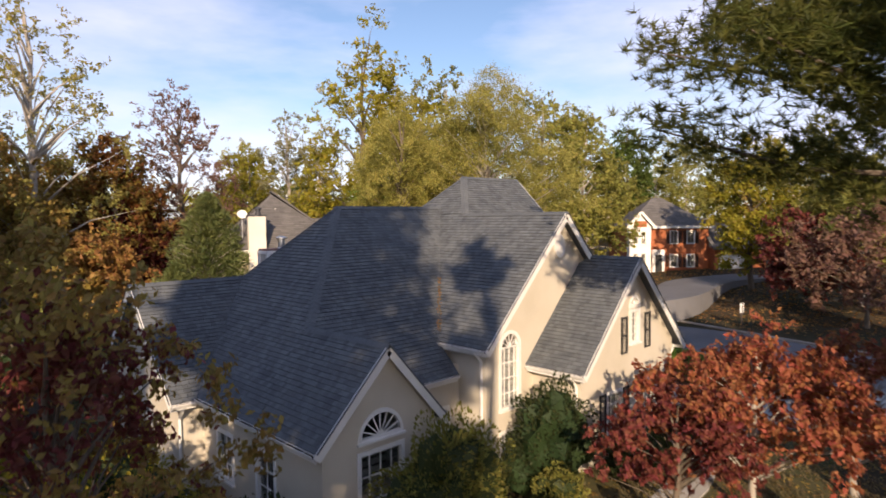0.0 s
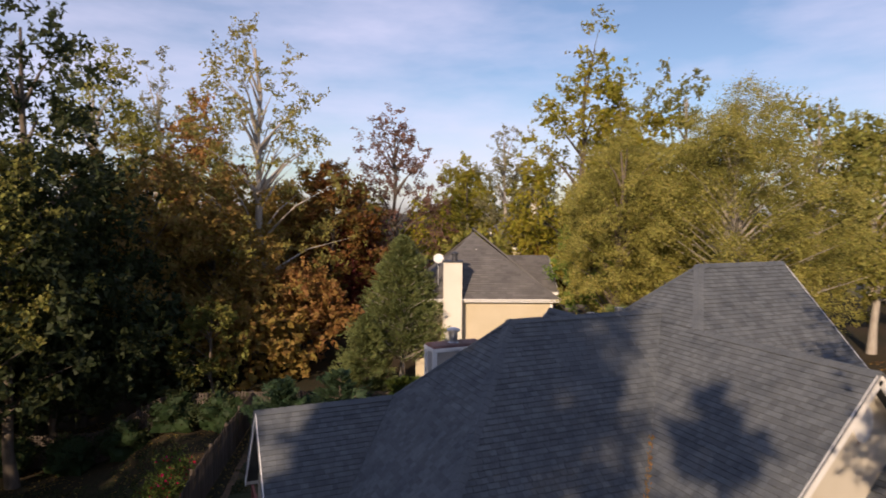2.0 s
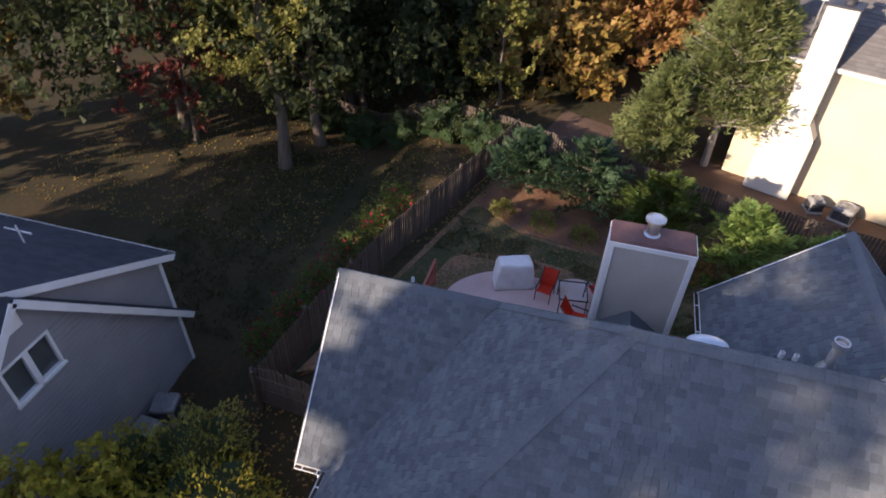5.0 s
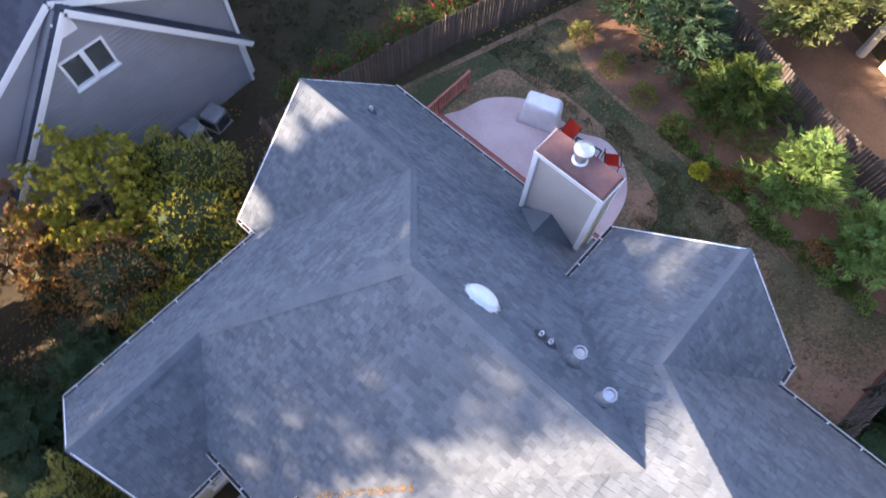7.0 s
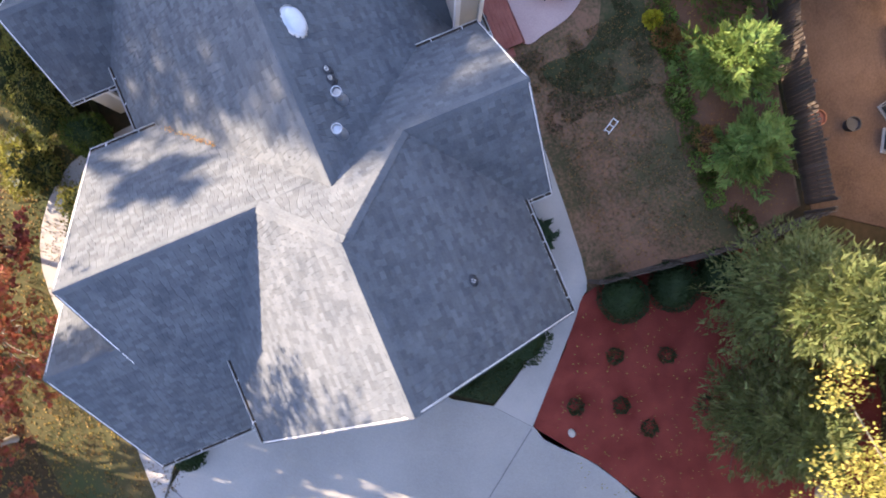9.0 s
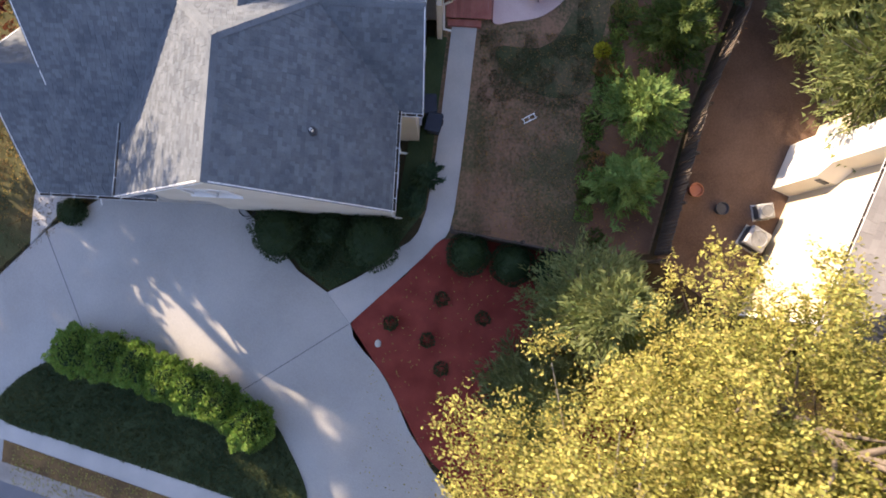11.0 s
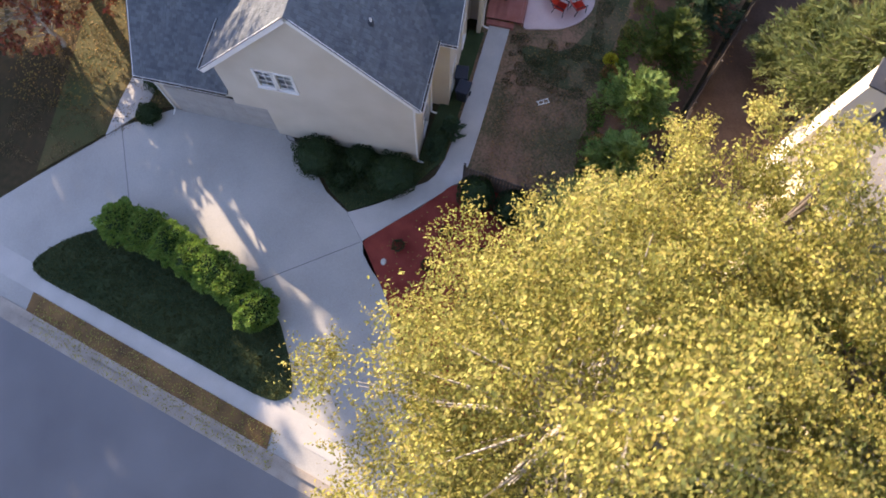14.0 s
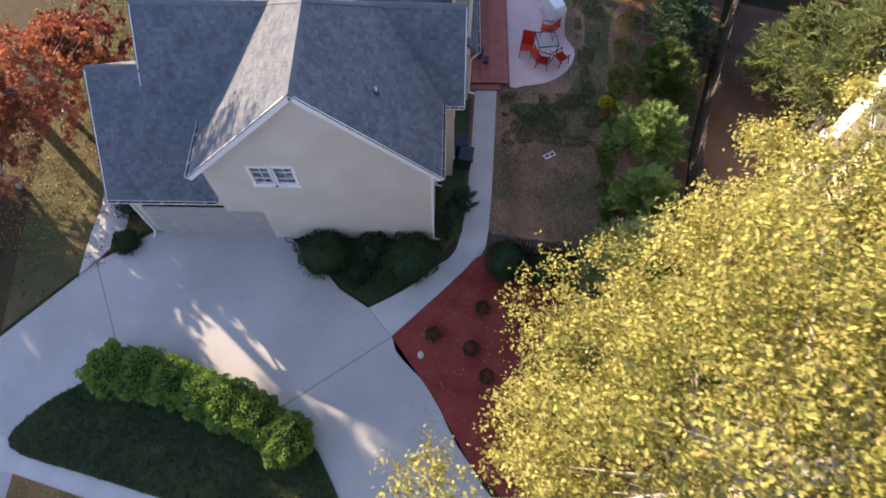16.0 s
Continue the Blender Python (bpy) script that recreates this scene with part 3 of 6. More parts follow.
flat("lawn_island", "dark green grass island inside the curved drive", "lawn", island, 0.36, DARK_GRASS)
flat("sidewalk", "pale concrete sidewalk along the street", "sidewalk", [KL(-30, 0), KL(-30, 1.1), KL(60, 1.1), KL(60, 0)], 0.315, CONCRETE_PALE)
flat("verge", "leaf-strewn strip between sidewalk and kerb", "verge", [KL(7.6, 1.1), KL(7.6, 1.95), KL(19.6, 1.95), KL(19.6, 1.1)], 0.345, VERGE)
flat("verge", "leaf-strewn strip between sidewalk and kerb", "verge", [KL(27.5, 1.1), KL(27.5, 1.95), KL(60, 1.95), KL(60, 1.1)], 0.345, VERGE)
flat("verge", "leaf-strewn strip between sidewalk and kerb", "verge", [KL(-30, 1.1), KL(-30, 1.95), KL(1, 1.95), KL(1, 1.1)], 0.345, VERGE)
flat("kerb", "worn concrete kerb with a gutter pan", "kerb", [KL(-30, 1.95), KL(-30, 2.25), KL(60, 2.25), KL(60, 1.95)], 0.34, KERB)
flat("gutter_pan", "concrete gutter pan along the kerb", "kerb", [KL(-30, 2.25), KL(-30, 2.75), KL(60, 2.75), KL(60, 2.25)], 0.235, KERB)
flat("street", "grey asphalt street", "street", [KL(-60, 2.75), KL(-60, 10.5), KL(60, 10.5), KL(60, 2.75)], 0.225, ASPHALT)
flat("far_kerb", "concrete kerb across the street", "kerb", [KL(-60, 10.5), KL(-60, 10.9), KL(60, 10.9), KL(60, 10.5)], 0.34, KERB)
# the cul-de-sac and the drive of the brick house
walk_out = smooth_line([(14.5, 25.75), (22.55, 25.2), (24.0, 24.5), (25.3, 23.3), (26.4, 22.2), (27.4, 21.2)], 4)
walk_in = smooth_line([(26.2, 20.2), (25.4, 21.6), (24.4, 22.8), (22.6, 24.05), (14.6, 24.7)], 4)
flat("garden_walk", "pale concrete garden path along the house", "path", walk_out + walk_in, 0.33, CONCRETE_PALE)
flat("front_walk", "pale concrete path to the front door", "path", smooth_line([(24.2, 8.5), (22.9, 9.3), (21.0, 9.2), (18.0, 8.4), (15.0, 8.25), (13.2, 9.9), (12.9, 13.6)], 4) + smooth_line([(11.7, 13.6), (12.2, 9.6), (14.6, 7.4), (18.0, 7.2), (21.0, 8.0), (23.0, 7.9), (24.9, 7.9)], 4), 0.315, CONCRETE_PALE)
flat("planting_bed", "dark grass bed beside the garage wall", "bed", [(22.9, 16.9), (23.9, 17.9), (25.3, 19.1), (26.1, 20.25), (25.3, 21.6), (24.3, 22.8), (22.6, 24.0), (15.3, 24.5), (15.3, 23.7), (22.9, 22.8)], 0.31, DARK_GRASS)
flat("mulch_bed", "wide bed of red wood mulch", "bed", smooth_line([(27.45, 21.25), (29.6, 22.85), (32.2, 24.3), (34.2, 27.0), (34.5, 31.0), (30.0, 33.5), (25.0, 32.0), (23.7, 25.2), (25.3, 23.4)], 4, True), 0.30, MULCH)
flat("back_lawn", "worn brown back lawn with patchy grass", "lawn", [(3.9, 22.5), (6.9, 24.2), (15.3, 24.0), (22.9, 23.8), (23.8, 25.0), (24.3, 30.6), (23.9, 33.3), (18.0, 34.7), (8.2, 38.2), (7.3, 34.5)], 0.255, LAWN)
flat("back_grass", "patchy dark green grass round the patio", "lawn", smooth_line([(4.6, 23.6), (6.9, 24.6), (7.2, 29.6), (11.0, 30.4), (15.2, 29.0), (15.6, 26.6), (17.2, 27.6), (17.4, 30.2), (14.0, 31.2), (9.8, 31.9), (7.5, 33.4), (6.6, 31.0)], 4, True), 0.262, PATCHY_GRASS)
bed_edge = smooth_line([(7.4, 33.6), (9.5, 32.2), (12.6, 31.6), (14.9, 31.3), (16.5, 30.95), (18.6, 30.5), (20.9, 30.1), (23.9, 30.9)], 4)
flat("back_bed", "reddish brown bark bed along the back fence", "bed", bed_edge + [(23.9, 33.2), (18.0, 34.6), (8.3, 38.0)], 0.285, BARK_MULCH)
flat("neighbour_yard", "bare reddish earth yard beside the tan house", "yard", [(8.6, 38.6), (18.0, 35.0), (24.2, 33.6), (26.4, 36.6), (19.2, 40.0), (10.0, 44.0)], 0.24, YARD)
flat("side_lawn", "brownish autumn front lawn", "lawn", [(6.0, 3.0), (27.4, 5.4), (24.2, 8.4), (22.6, 10.4), (7.2, 11.4), (5.5, 8.0)], 0.27, FRONT_LAWN)

# ---- the cream house ----
house = thing("house", "large cream stucco house with steep grey shingle roofs", "house", (0, 0, 0))
roof = new("roof")
roof.parent = house
near = lambda p: 13.9 < p.x < 16.6 and 17.3 < p.y < 18.8 and abs(p.z - (p.y - 9.9)) < 0.1
PLANES = [
    ([[(7.3, 11.62), (9.45, 11.62), (9.45, 15.25), (7.3, 15.25)], [(7.3, 15.25), (9.45, 15.25), (12.98, 18.85), (10.48, 21.4), (7.3, 18.15)]], lambda x, y: 1.02 * x - 4.29, (1, 0)),
    ([[(9.45, 11.62), (11.5, 11.62), (11.5, 13.4), (11.1, 13.4), (9.45, 15.25)]], lambda x, y: 5.35 - 1.12 * (x - 9.45), (-1, 0)),
    ([[(9.45, 15.25), (11.1, 13.4), (13.77, 13.4), (13.77, 18.85), (12.98, 18.85)], [(13.77, 14.32), (18.3, 18.85), (13.77, 18.85)]], lambda x, y: y - 9.9, (0, 1)),
    ([[(13.77, 12.2), (18, 12.2), (18, 18.55), (13.77, 14.32)], [(18, 17.1), (19.65, 18.75), (18.3, 20.1), (18.3, 18.85), (18, 18.55)],
      [(18.3, 18.85), (18.3, 20.1), (17.6, 20.8), (17.6, 19.55)], [(17.6, 19.55), (17.6, 23.95), (15.07, 23.95), (15.07, 22.08)]], lambda x, y: x - 9.35, (1, 0)),
    ([[(18, 17.1), (20.9, 14.2), (23.35, 14.2), (23.35, 18.75), (19.65, 18.75)]], lambda x, y: y - 8.45, (0, 1)),
    ([[(18, 12.2), (20.9, 12.2), (20.9, 14.2), (18, 17.1)], [(19.6, 10.25), (23.1, 10.25), (23.1, 12.2), (19.6, 12.2)], [(20.9, 12.2), (23.1, 12.2), (23.1, 14.5), (20.9, 14.5)]], lambda x, y: 26.65 - x, (-1, 0)),
    ([[(16.1, 10.25), (19.6, 10.25), (19.6, 12.2), (19.3, 12.55), (16.1, 12.55)]], lambda x, y: x - 12.55, (1, 0)),
    ([[(17.6, 20.8), (19.95, 23.15), (20.1, 23.15), (20.1, 23.95), (17.6, 23.95)]], lambda x, y: 25.85 - x, (-1, 0)),
    ([[(19.65, 18.75), (23.35, 18.75), (23.35, 23.15), (19.95, 23.15), (17.6, 20.8)]], lambda x, y: 29.05 - y, (0, -1)),
    ([[(10.48, 21.4), (12.98, 18.85), (18.3, 18.85), (15.75, 21.4)], [(6.5, 21.4), (15.75, 21.4), (15.07, 22.08), (15.07, 24.65), (6.5, 24.65)]], lambda x, y: 27.8 - y, (0, -1)),
    ([[(6.5, 18.1), (7.25, 18.1), (10.48, 21.4), (6.5, 21.4)]], lambda x, y: y - 15.0, (0, 1)),
]
for polys, zf, up in PLANES:
    roof_plane(roof, polys, zf, up, SHINGLE, skip=near)
for a, b in (((12.98, 18.85, 8.95), (18.3, 18.85, 8.95)), ((19.65, 18.75, 10.3), (23.35, 18.75, 10.3)), ((18, 12.2, 8.65), (18, 17.1, 8.65)), ((17.6, 23.95, 8.25), (17.6, 20.8, 8.25)),
             ((9.45, 11.62, 5.35), (9.45, 15.25, 5.35)), ((6.5, 21.4, 6.4), (10.48, 21.4, 6.4)), ((19.6, 10.25, 7.05), (19.6, 12.2, 7.05)), ((10.48, 21.4, 6.4), (12.98, 18.85, 8.95)),
             ((9.45, 15.25, 5.35), (12.98, 18.85, 8.95)), ((18, 17.1, 8.65), (19.65, 18.75, 10.3)), ((17.6, 20.8, 8.25), (19.65, 18.75, 10.3))):
    ridge_cap(roof, a, b, SHINGLE)
for a, b, o in (((7.3, 11.62, 3.14), (7.3, 18.05, 3.14), (-1, 0)), ((6.5, 18.1, 3.08), (7.25, 18.1, 3.08), (0, -1)), ((11.5, 11.62, 3.04), (11.5, 13.3, 3.04), (1, 0)), ((11.1, 13.4, 3.48), (13.7, 13.4, 3.48), (0, -1)),
                ((13.77, 12.2, 4.4), (13.77, 14.25, 4.4), (-1, 0)), ((16.1, 10.25, 3.53), (16.1, 12.5, 3.53), (-1, 0)), ((23.1, 10.25, 3.53), (23.1, 14.45, 3.53), (1, 0)), ((20.95, 14.2, 5.73), (23.35, 14.2, 5.73), (0, -1)),
                ((20.1, 23.15, 5.88), (23.35, 23.15, 5.88), (0, 1)), ((20.1, 23.2, 5.73), (20.1, 23.95, 5.73), (1, 0)), ((15.07, 22.1, 5.7), (15.07, 23.95, 5.7), (-1, 0)), ((6.5, 24.65, 3.13), (15.0, 24.65, 3.13), (0, 1))):
    fascia(roof, a, b)
    gutter(roof, Vector(a) + Vector((*o, 0)) * 0.016, Vector(b) + Vector((*o, 0)) * 0.016, o)
# rake boards on the gables
for a, b in (((7.3, 11.61, 3.14), (9.45, 11.61, 5.33)), ((9.45, 11.61, 5.33), (11.5, 11.61, 3.04)), ((13.77, 12.19, 4.4), (18, 12.19, 8.63)), ((18, 12.19, 8.63), (20.0, 12.19, 6.63)),
             ((16.1, 10.24, 3.53), (19.6, 10.24, 7.03)), ((19.6, 10.24, 7.03), (23.1, 10.24, 3.53)), ((23.36, 14.2, 5.73), (23.36, 18.75, 10.28)), ((23.36, 18.75, 10.28), (23.36, 23.15, 5.88)),
             ((15.07, 23.96, 5.7), (17.6, 23.96, 8.23)), ((17.6, 23.96, 8.23), (20.1, 23.96, 5.73)), ((6.49, 18.1, 3.08), (6.49, 21.4, 6.38)), ((6.49, 21.4, 6.38), (6.49, 24.65, 3.13))):
    fascia(roof, a, b, 0.24, 0.03, WHITE, "rake_board")
    lift = Vector((0, 0, 0.026))
    part("rake_shingle_edge", barred(Vector(a) + lift, Vector(b) + lift, 0.085, 0.03), SHINGLE, roof)

G = 0.15
t = 0.14     # roof thickness over the wall tops
# gable with the half-round window
W = ((7.6, 11.85), (11.2, 11.85))
half = [(2.43, 3.0)] + [(1.75 + 0.68 * math.cos(math.pi * i / 12), 3.0 + 0.68 * math.sin(math.pi * i / 12)) for i in range(1, 12)] + [(1.07, 3.0)]
wall("wall", house, *W, [(0, G), (3.6, G), (3.6, 3.39 - t), (1.85, 5.33 - t), (0, 3.46 - t)], [half, rect(1.05, 2.45, 0.8, 2.7)], STUCCO)
win = window(house, *W, half, rows=1, cols=1, blind=False, sill=True)
for k in range(1, 8):
    g = math.pi * k / 8
    part("glazing_bar", barred((9.35, 11.89, 3.02), (9.35 + 0.66 * math.cos(g), 11.89, 3.0 + 0.66 * math.sin(g)), 0.03, 0.03, (0, 1, 0)), WHITE, win)
window(house, *W, rect(1.05, 2.45, 0.8, 2.7), cols=4, rows=3)
wall("wall", house, (11.2, 11.85), (11.2, 13.75), rect(0.2, 1.9, G, 3.3), [rect(0.6, 1.3, 0.9, 2.5)], STUCCO)
window(house, (11.2, 11.85), (11.2, 13.75), rect(0.6, 1.3, 0.9, 2.5), cols=2, rows=3)
W = ((11.3, 13.75), (14.1, 13.75))
door_hole = rect(0.35, 1.35, 0.3, 2.4)
wall("wall", house, *W, rect(-0.1, 2.8, G, 3.7), [door_hole, rect(1.7, 2.3, 0.9, 2.4)], STUCCO)
window(house, *W, rect(1.7, 2.3, 0.9, 2.4), cols=2, rows=3)
door = new("front_door")
door.parent = house
part("door_leaf", boxed((11.67, 13.8, 0.3), (12.63, 13.85, 2.38), 0.01), SHUTTER, door)
for z0, z1 in ((0.5, 1.2), (1.3, 2.2)):
    for x0 in (11.77, 12.2):
        part("door_panel", boxed((x0, 13.785, z0), (x0 + 0.33, 13.81, z1), 0.01), SHUTTER, door)
part("door_knob", lathe([(0.01, 0), (0.03, 0.02), (0.035, 0.04), (0.02, 0.06)], 10, Matrix.Translation((12.55, 13.78, 1.3)) @ Matrix.Rotation(radians(90), 4, "X")), METAL, door)
wall("wall", house, (14.1, 13.75), (14.1, 12.55), rect(0, 1.0, G, 4.5), [], STUCCO)
wall("wall", house, (14.1, 14.7), (14.1, 13.75), rect(0, 0.949, 3.3, 4.5), [], STUCCO)
# tall gable with the arched window
W = ((14.1, 12.55), (20.9, 12.55))
tall = arch(0.68, 1.68, 2.25, 4.25, 12)
low = rect(0.68, 1.68, 0.75, 1.5)
vent = [(3.95 + 0.24 * math.cos(2 * math.pi * i / 20), 7.45 + 0.33 * math.sin(2 * math.pi * i / 20)) for i in range(20)]
wall("wall", house, *W, [(0, G), (6.8, G), (6.8, 5.75 - t), (3.9, 8.65 - t), (0, 4.75 - t)], [tall, low, vent], STUCCO)
window(house, *W, tall, cols=4, rows=4, round_z=4.25)
window(house, *W, low, cols=4, rows=2)
gv = new("gable_vent")
gv.parent = house
part("vent_ring", lathe([(0.24, 0), (0.31, 0), (0.31, 0.05), (0.24, 0.05)], 24, Matrix.Translation((18.05, 12.55, 7.45)) @ Matrix.Rotation(radians(90), 4, "X") @ Matrix.Diagonal((1, 1.35, 1, 1))), WHITE, gv)
for i in range(9):
    z = -0.29 + 0.58 * (i + 0.5) / 9
    w = 0.24 * math.sqrt(max(0.02, 1 - (z / 0.33) ** 2))
    part("vent_slat", barred((18.05 - w, 12.58, 7.45 + z), (18.05 + w, 12.58, 7.45 + z), 0.012, 0.055, (0, 1, 0.8)), WHITE, gv)
wall("wall", house, (16.45, 12.55), (16.45, 10.6), rect(0, 1.75, G, 3.8), [], STUCCO)
# lower gable with shutters
W = ((16.45, 10.6), (22.75, 10.6))
up_hole = rect(3.05, 3.70, 4.0, 5.15)
fan = [(3.72, 5.3)] + [(3.375 + 0.345 * math.cos(math.pi * i / 10), 5.3 + 0.345 * math.sin(math.pi * i / 10)) for i in range(1, 10)] + [(3.03, 5.3)]
lows = rect(1.55, 2.5, 0.8, 2.5), rect(4.05, 5.0, 0.8, 2.5)
wall("wall", house, *W, [(0, G), (6.3, G), (6.3, 3.9 - t), (3.15, 7.05 - t), (0, 3.9 - t)], [up_hole, fan, *lows], STUCCO)
window(house, *W, up_hole, cols=3, rows=4)
fw = window(house, *W, fan, cols=1, rows=1, blind=False, sill=False)
for k in range(1, 6):
    g = math.pi * k / 6
    part("glazing_bar", barred((16.45 + 3.375, 10.64, 5.32), (16.45 + 3.375 + 0.33 * math.cos(g), 10.64, 5.3 + 0.33 * math.sin(g)), 0.025, 0.03, (0, 1, 0)), WHITE, fw)
for hl in lows:
    window(house, *W, hl, cols=3, rows=4)
    shutter(house, *W, hl[0][0] - 0.47, hl[0][0] - 0.09, 0.75, 2.55)
    shutter(house, *W, hl[1][0] + 0.09, hl[1][0] + 0.47, 0.75, 2.55)
shutter(house, *W, 2.45, 2.85, 3.7, 5.0)
shutter(house, *W, 4.10, 4.50, 3.7, 5.0)
# garage side, with the wide door
wall("wall", house, (22.75, 10.6), (22.75, 14.55), rect(0.2, 3.95, G, 3.75), [rect(0.45, 3.949, 0.3, 2.6)], STUCCO)
W = ((23.0, 14.55), (23.0, 22.8))
pair_l, pair_r = rect(1.72, 2.48, 4.7, 5.9), rect(2.56, 3.32, 4.7, 5.9)
wall("wall", house, *W, [(1.45, G), (8.25, G), (8.25, 6.25 - t), (4.2, 10.3 - t), (0, 6.1 - t), (0, 2.6), (1.45, 2.6)], [pair_l, pair_r], STUCCO)
# the white behind these panes imitates their reflection
for hl in (pair_l, pair_r):
    window(house, *W, hl, cols=2, rows=3, blind_mat=REFLECTION_BLIND)
gdoor = new("garage_door")
gdoor.parent = house
for i in range(4):
    z = 0.3 + i * 0.575
    part("door_section", boxed((22.82, 11.06, z), (22.87, 15.98, z + 0.56), 0.008), DOOR_TAUPE, gdoor)
    for k in range(8):
        y = 11.2 + k * 0.6
        part("door_panel", boxed((22.865, y, z + 0.1), (22.885, y + 0.48, z + 0.46), 0.008), DOOR_TAUPE, gdoor)
wall("wall", house, (20.6, 14.55), (23.0, 14.55), rect(0, 2.2, 2.6, 5.9), [], STUCCO)
wall("wall", house, (23.0, 22.8), (19.75, 22.8), rect(0.2, 3.25, G, 6.1), [rect(1.3, 2.2, 0.3, 2.4)], STUCCO)
window(house, (23.0, 22.8), (19.75, 22.8), rect(1.3, 2.2, 0.3, 2.4), cols=1, rows=2, sill=False)
wall("wall", house, (19.75, 22.8), (19.75, 23.6), rect(0, 0.6, G, 6.0), [], STUCCO)
W = ((19.75, 23.6), (15.4, 23.6))
bw = [rect(0.6, 1.4, 0.9, 2.4), rect(2.9, 3.7, 0.9, 2.4), rect(1.7, 2.6, 4.0, 5.3)]
wall("wall", house, *W, [(0, G), (4.35, G), (4.35, 6.05 - t), (2.15, 8.25 - t), (0, 6.1 - t)], bw, STUCCO)
for hl in bw:
    window(house, *W, hl, cols=2, rows=3)
wall("wall", house, (15.4, 23.6), (15.4, 22.0), rect(0.2, 1.6, G, 5.8), [], STUCCO)
W = ((15.4, 24.3), (6.85, 24.3))
bw = [rect(4.2, 6.0, 0.6, 2.6), rect(6.6, 7.8, 0.9, 2.5)]
wall("wall", house, *W, rect(0, 8.35, G, 3.4), bw, STUCCO)
for hl in bw:
    window(house, *W, hl, cols=3, rows=3)
W = ((6.85, 24.3), (6.85, 18.45))
bw = [rect(2.4, 3.5, 0.9, 2.4)]
wall("wall", house, *W, [(0, G), (5.85, G), (5.85, 3.45 - t), (2.9, 6.4 - t), (0, 3.5 - t)], bw, STUCCO)
window(house, *W, bw[0], cols=2, rows=3)
wall("wall", house, (6.85, 18.45), (7.6, 18.45), rect(0.2, 0.75, G, 3.2), [], STUCCO)
W = ((7.6, 18.45), (7.6, 11.85))
bw = [rect(1.0, 2.0, 0.9, 2.3), rect(3.4, 4.4, 0.9, 2.3)]
wall("wall", house, *W, rect(0, 6.4, G, 3.28), bw, STUCCO)
for hl in bw:
    window(house, *W, hl, cols=2, rows=3)
part("inner_floor", boxed((7.6, 14.0, 0.1), (22.5, 22.6, 0.28)), INSIDE, house)
for p, z1, o in (((14.1, 12.7), 4.4, (-1, 0)), ((16.45, 10.75), 3.5, (-1, 0)), ((22.75, 10.7), 3.5, (1, 0)), ((23.0, 22.75), 5.8, (0, 1)), ((6.85, 18.45), 3.0, (0, -1)), ((20.3, 22.8), 5.8, (0, 1)), ((15.0, 24.3), 3.1, (0, 1))):
    downspout(house, p, z1, 0.2, o)

# chimney with lap siding
chim = new("chimney")
chim.parent = house
CX0, CX1, CY0, CY1, CT = 12.66, 14.55, 23.53, 24.25, 7.15
part("chimney_core", boxed((CX0 + 0.02, CY0 + 0.02, 0.15), (CX1 - 0.02, CY1 - 0.02, CT)), SIDING, chim)
for i in range(36):
    z = 0.2 + i * 0.19
    if z + 0.19 > CT:
        break
    bm = bmesh.new()
    for (ax, ay), (bx, by), (nx, ny) in (((CX0, CY0), (CX1, CY0), (0, -1)), ((CX1, CY0), (CX1, CY1), (1, 0)), ((CX1, CY1), (CX0, CY1), (0, 1)), ((CX0, CY1), (CX0, CY0), (-1, 0))):
        q = [(ax + nx * 0.014, ay + ny * 0.014, z), (bx + nx * 0.014, by + ny * 0.014, z), (bx, by, z + 0.185), (ax, ay, z + 0.185), (ax - nx * 0.02, ay - ny * 0.02, z), (bx - nx * 0.02, by - ny * 0.02, z)]
        v = [bm.verts.new(c) for c in q]
        bm.faces.new((v[0], v[1], v[2], v[3]))
        bm.faces.new((v[4], v[5], v[1], v[0]))
    part("siding_board", bm, SIDING, chim)
for x in (CX0, CX1):
    for y in (CY0, CY1):
        part("corner_board", boxed((x - 0.07, y - 0.07, 0.15), (x + 0.07, y + 0.07, CT + 0.01), 0.005), WHITE, chim)
part("cap_trim", boxed((CX0 - 0.08, CY0 - 0.08, CT - 0.12), (CX1 + 0.08, CY1 + 0.08, CT + 0.02), 0.01), WHITE, chim)
bm = boxed((CX0 - 0.06, CY0 - 0.06, CT + 0.02), (CX1 + 0.06, CY1 + 0.06, CT + 0.1))
for v in bm.verts:
    if v.co.z > CT + 0.06:
        v.co.x += (13.55 - v.co.x) * 0.06
        v.co.y += (23.89 - v.co.y) * 0.1
part("cap", bm, CAPMETAL, chim)
part("flue", lathe([(0.17, CT + 0.05), (0.2, CT + 0.1), (0.15, CT + 0.14), (0.15, CT + 0.5), (0.24, CT + 0.5), (0.24, CT + 0.56), (0.12, CT + 0.62), (0.02, CT + 0.63)], 24, Matrix.Translation((13.55, 23.95, 0))), METAL, chim, smooth=False)
# cricket behind the chimney
bm = bmesh.new()
r0, e0, e1, top = bm.verts.new((13.55, 23.55, 5.05)), bm.verts.new((12.5, 23.53, 4.25)), bm.verts.new((14.6, 23.53, 4.25)), bm.verts.new((13.55, 22.72, 5.09))
m0 = bm.verts.new((13.55, 23.55, 4.2))
bm.faces.new((r0, e0, top))
bm.faces.new((e1, r0, top))
bm.faces.new((e0, m0, top))
bm.faces.new((m0, e1, top))
bm.faces.new((e0, r0, m0))
bm.faces.new((r0, e1, m0))
part("cricket", bm, SHINGLE, chim)


def on_main_back(x, y):
    return Vector((x, y, 27.8 - y))


tilt_back = Matrix.Rotation(radians(-45), 4, "X")
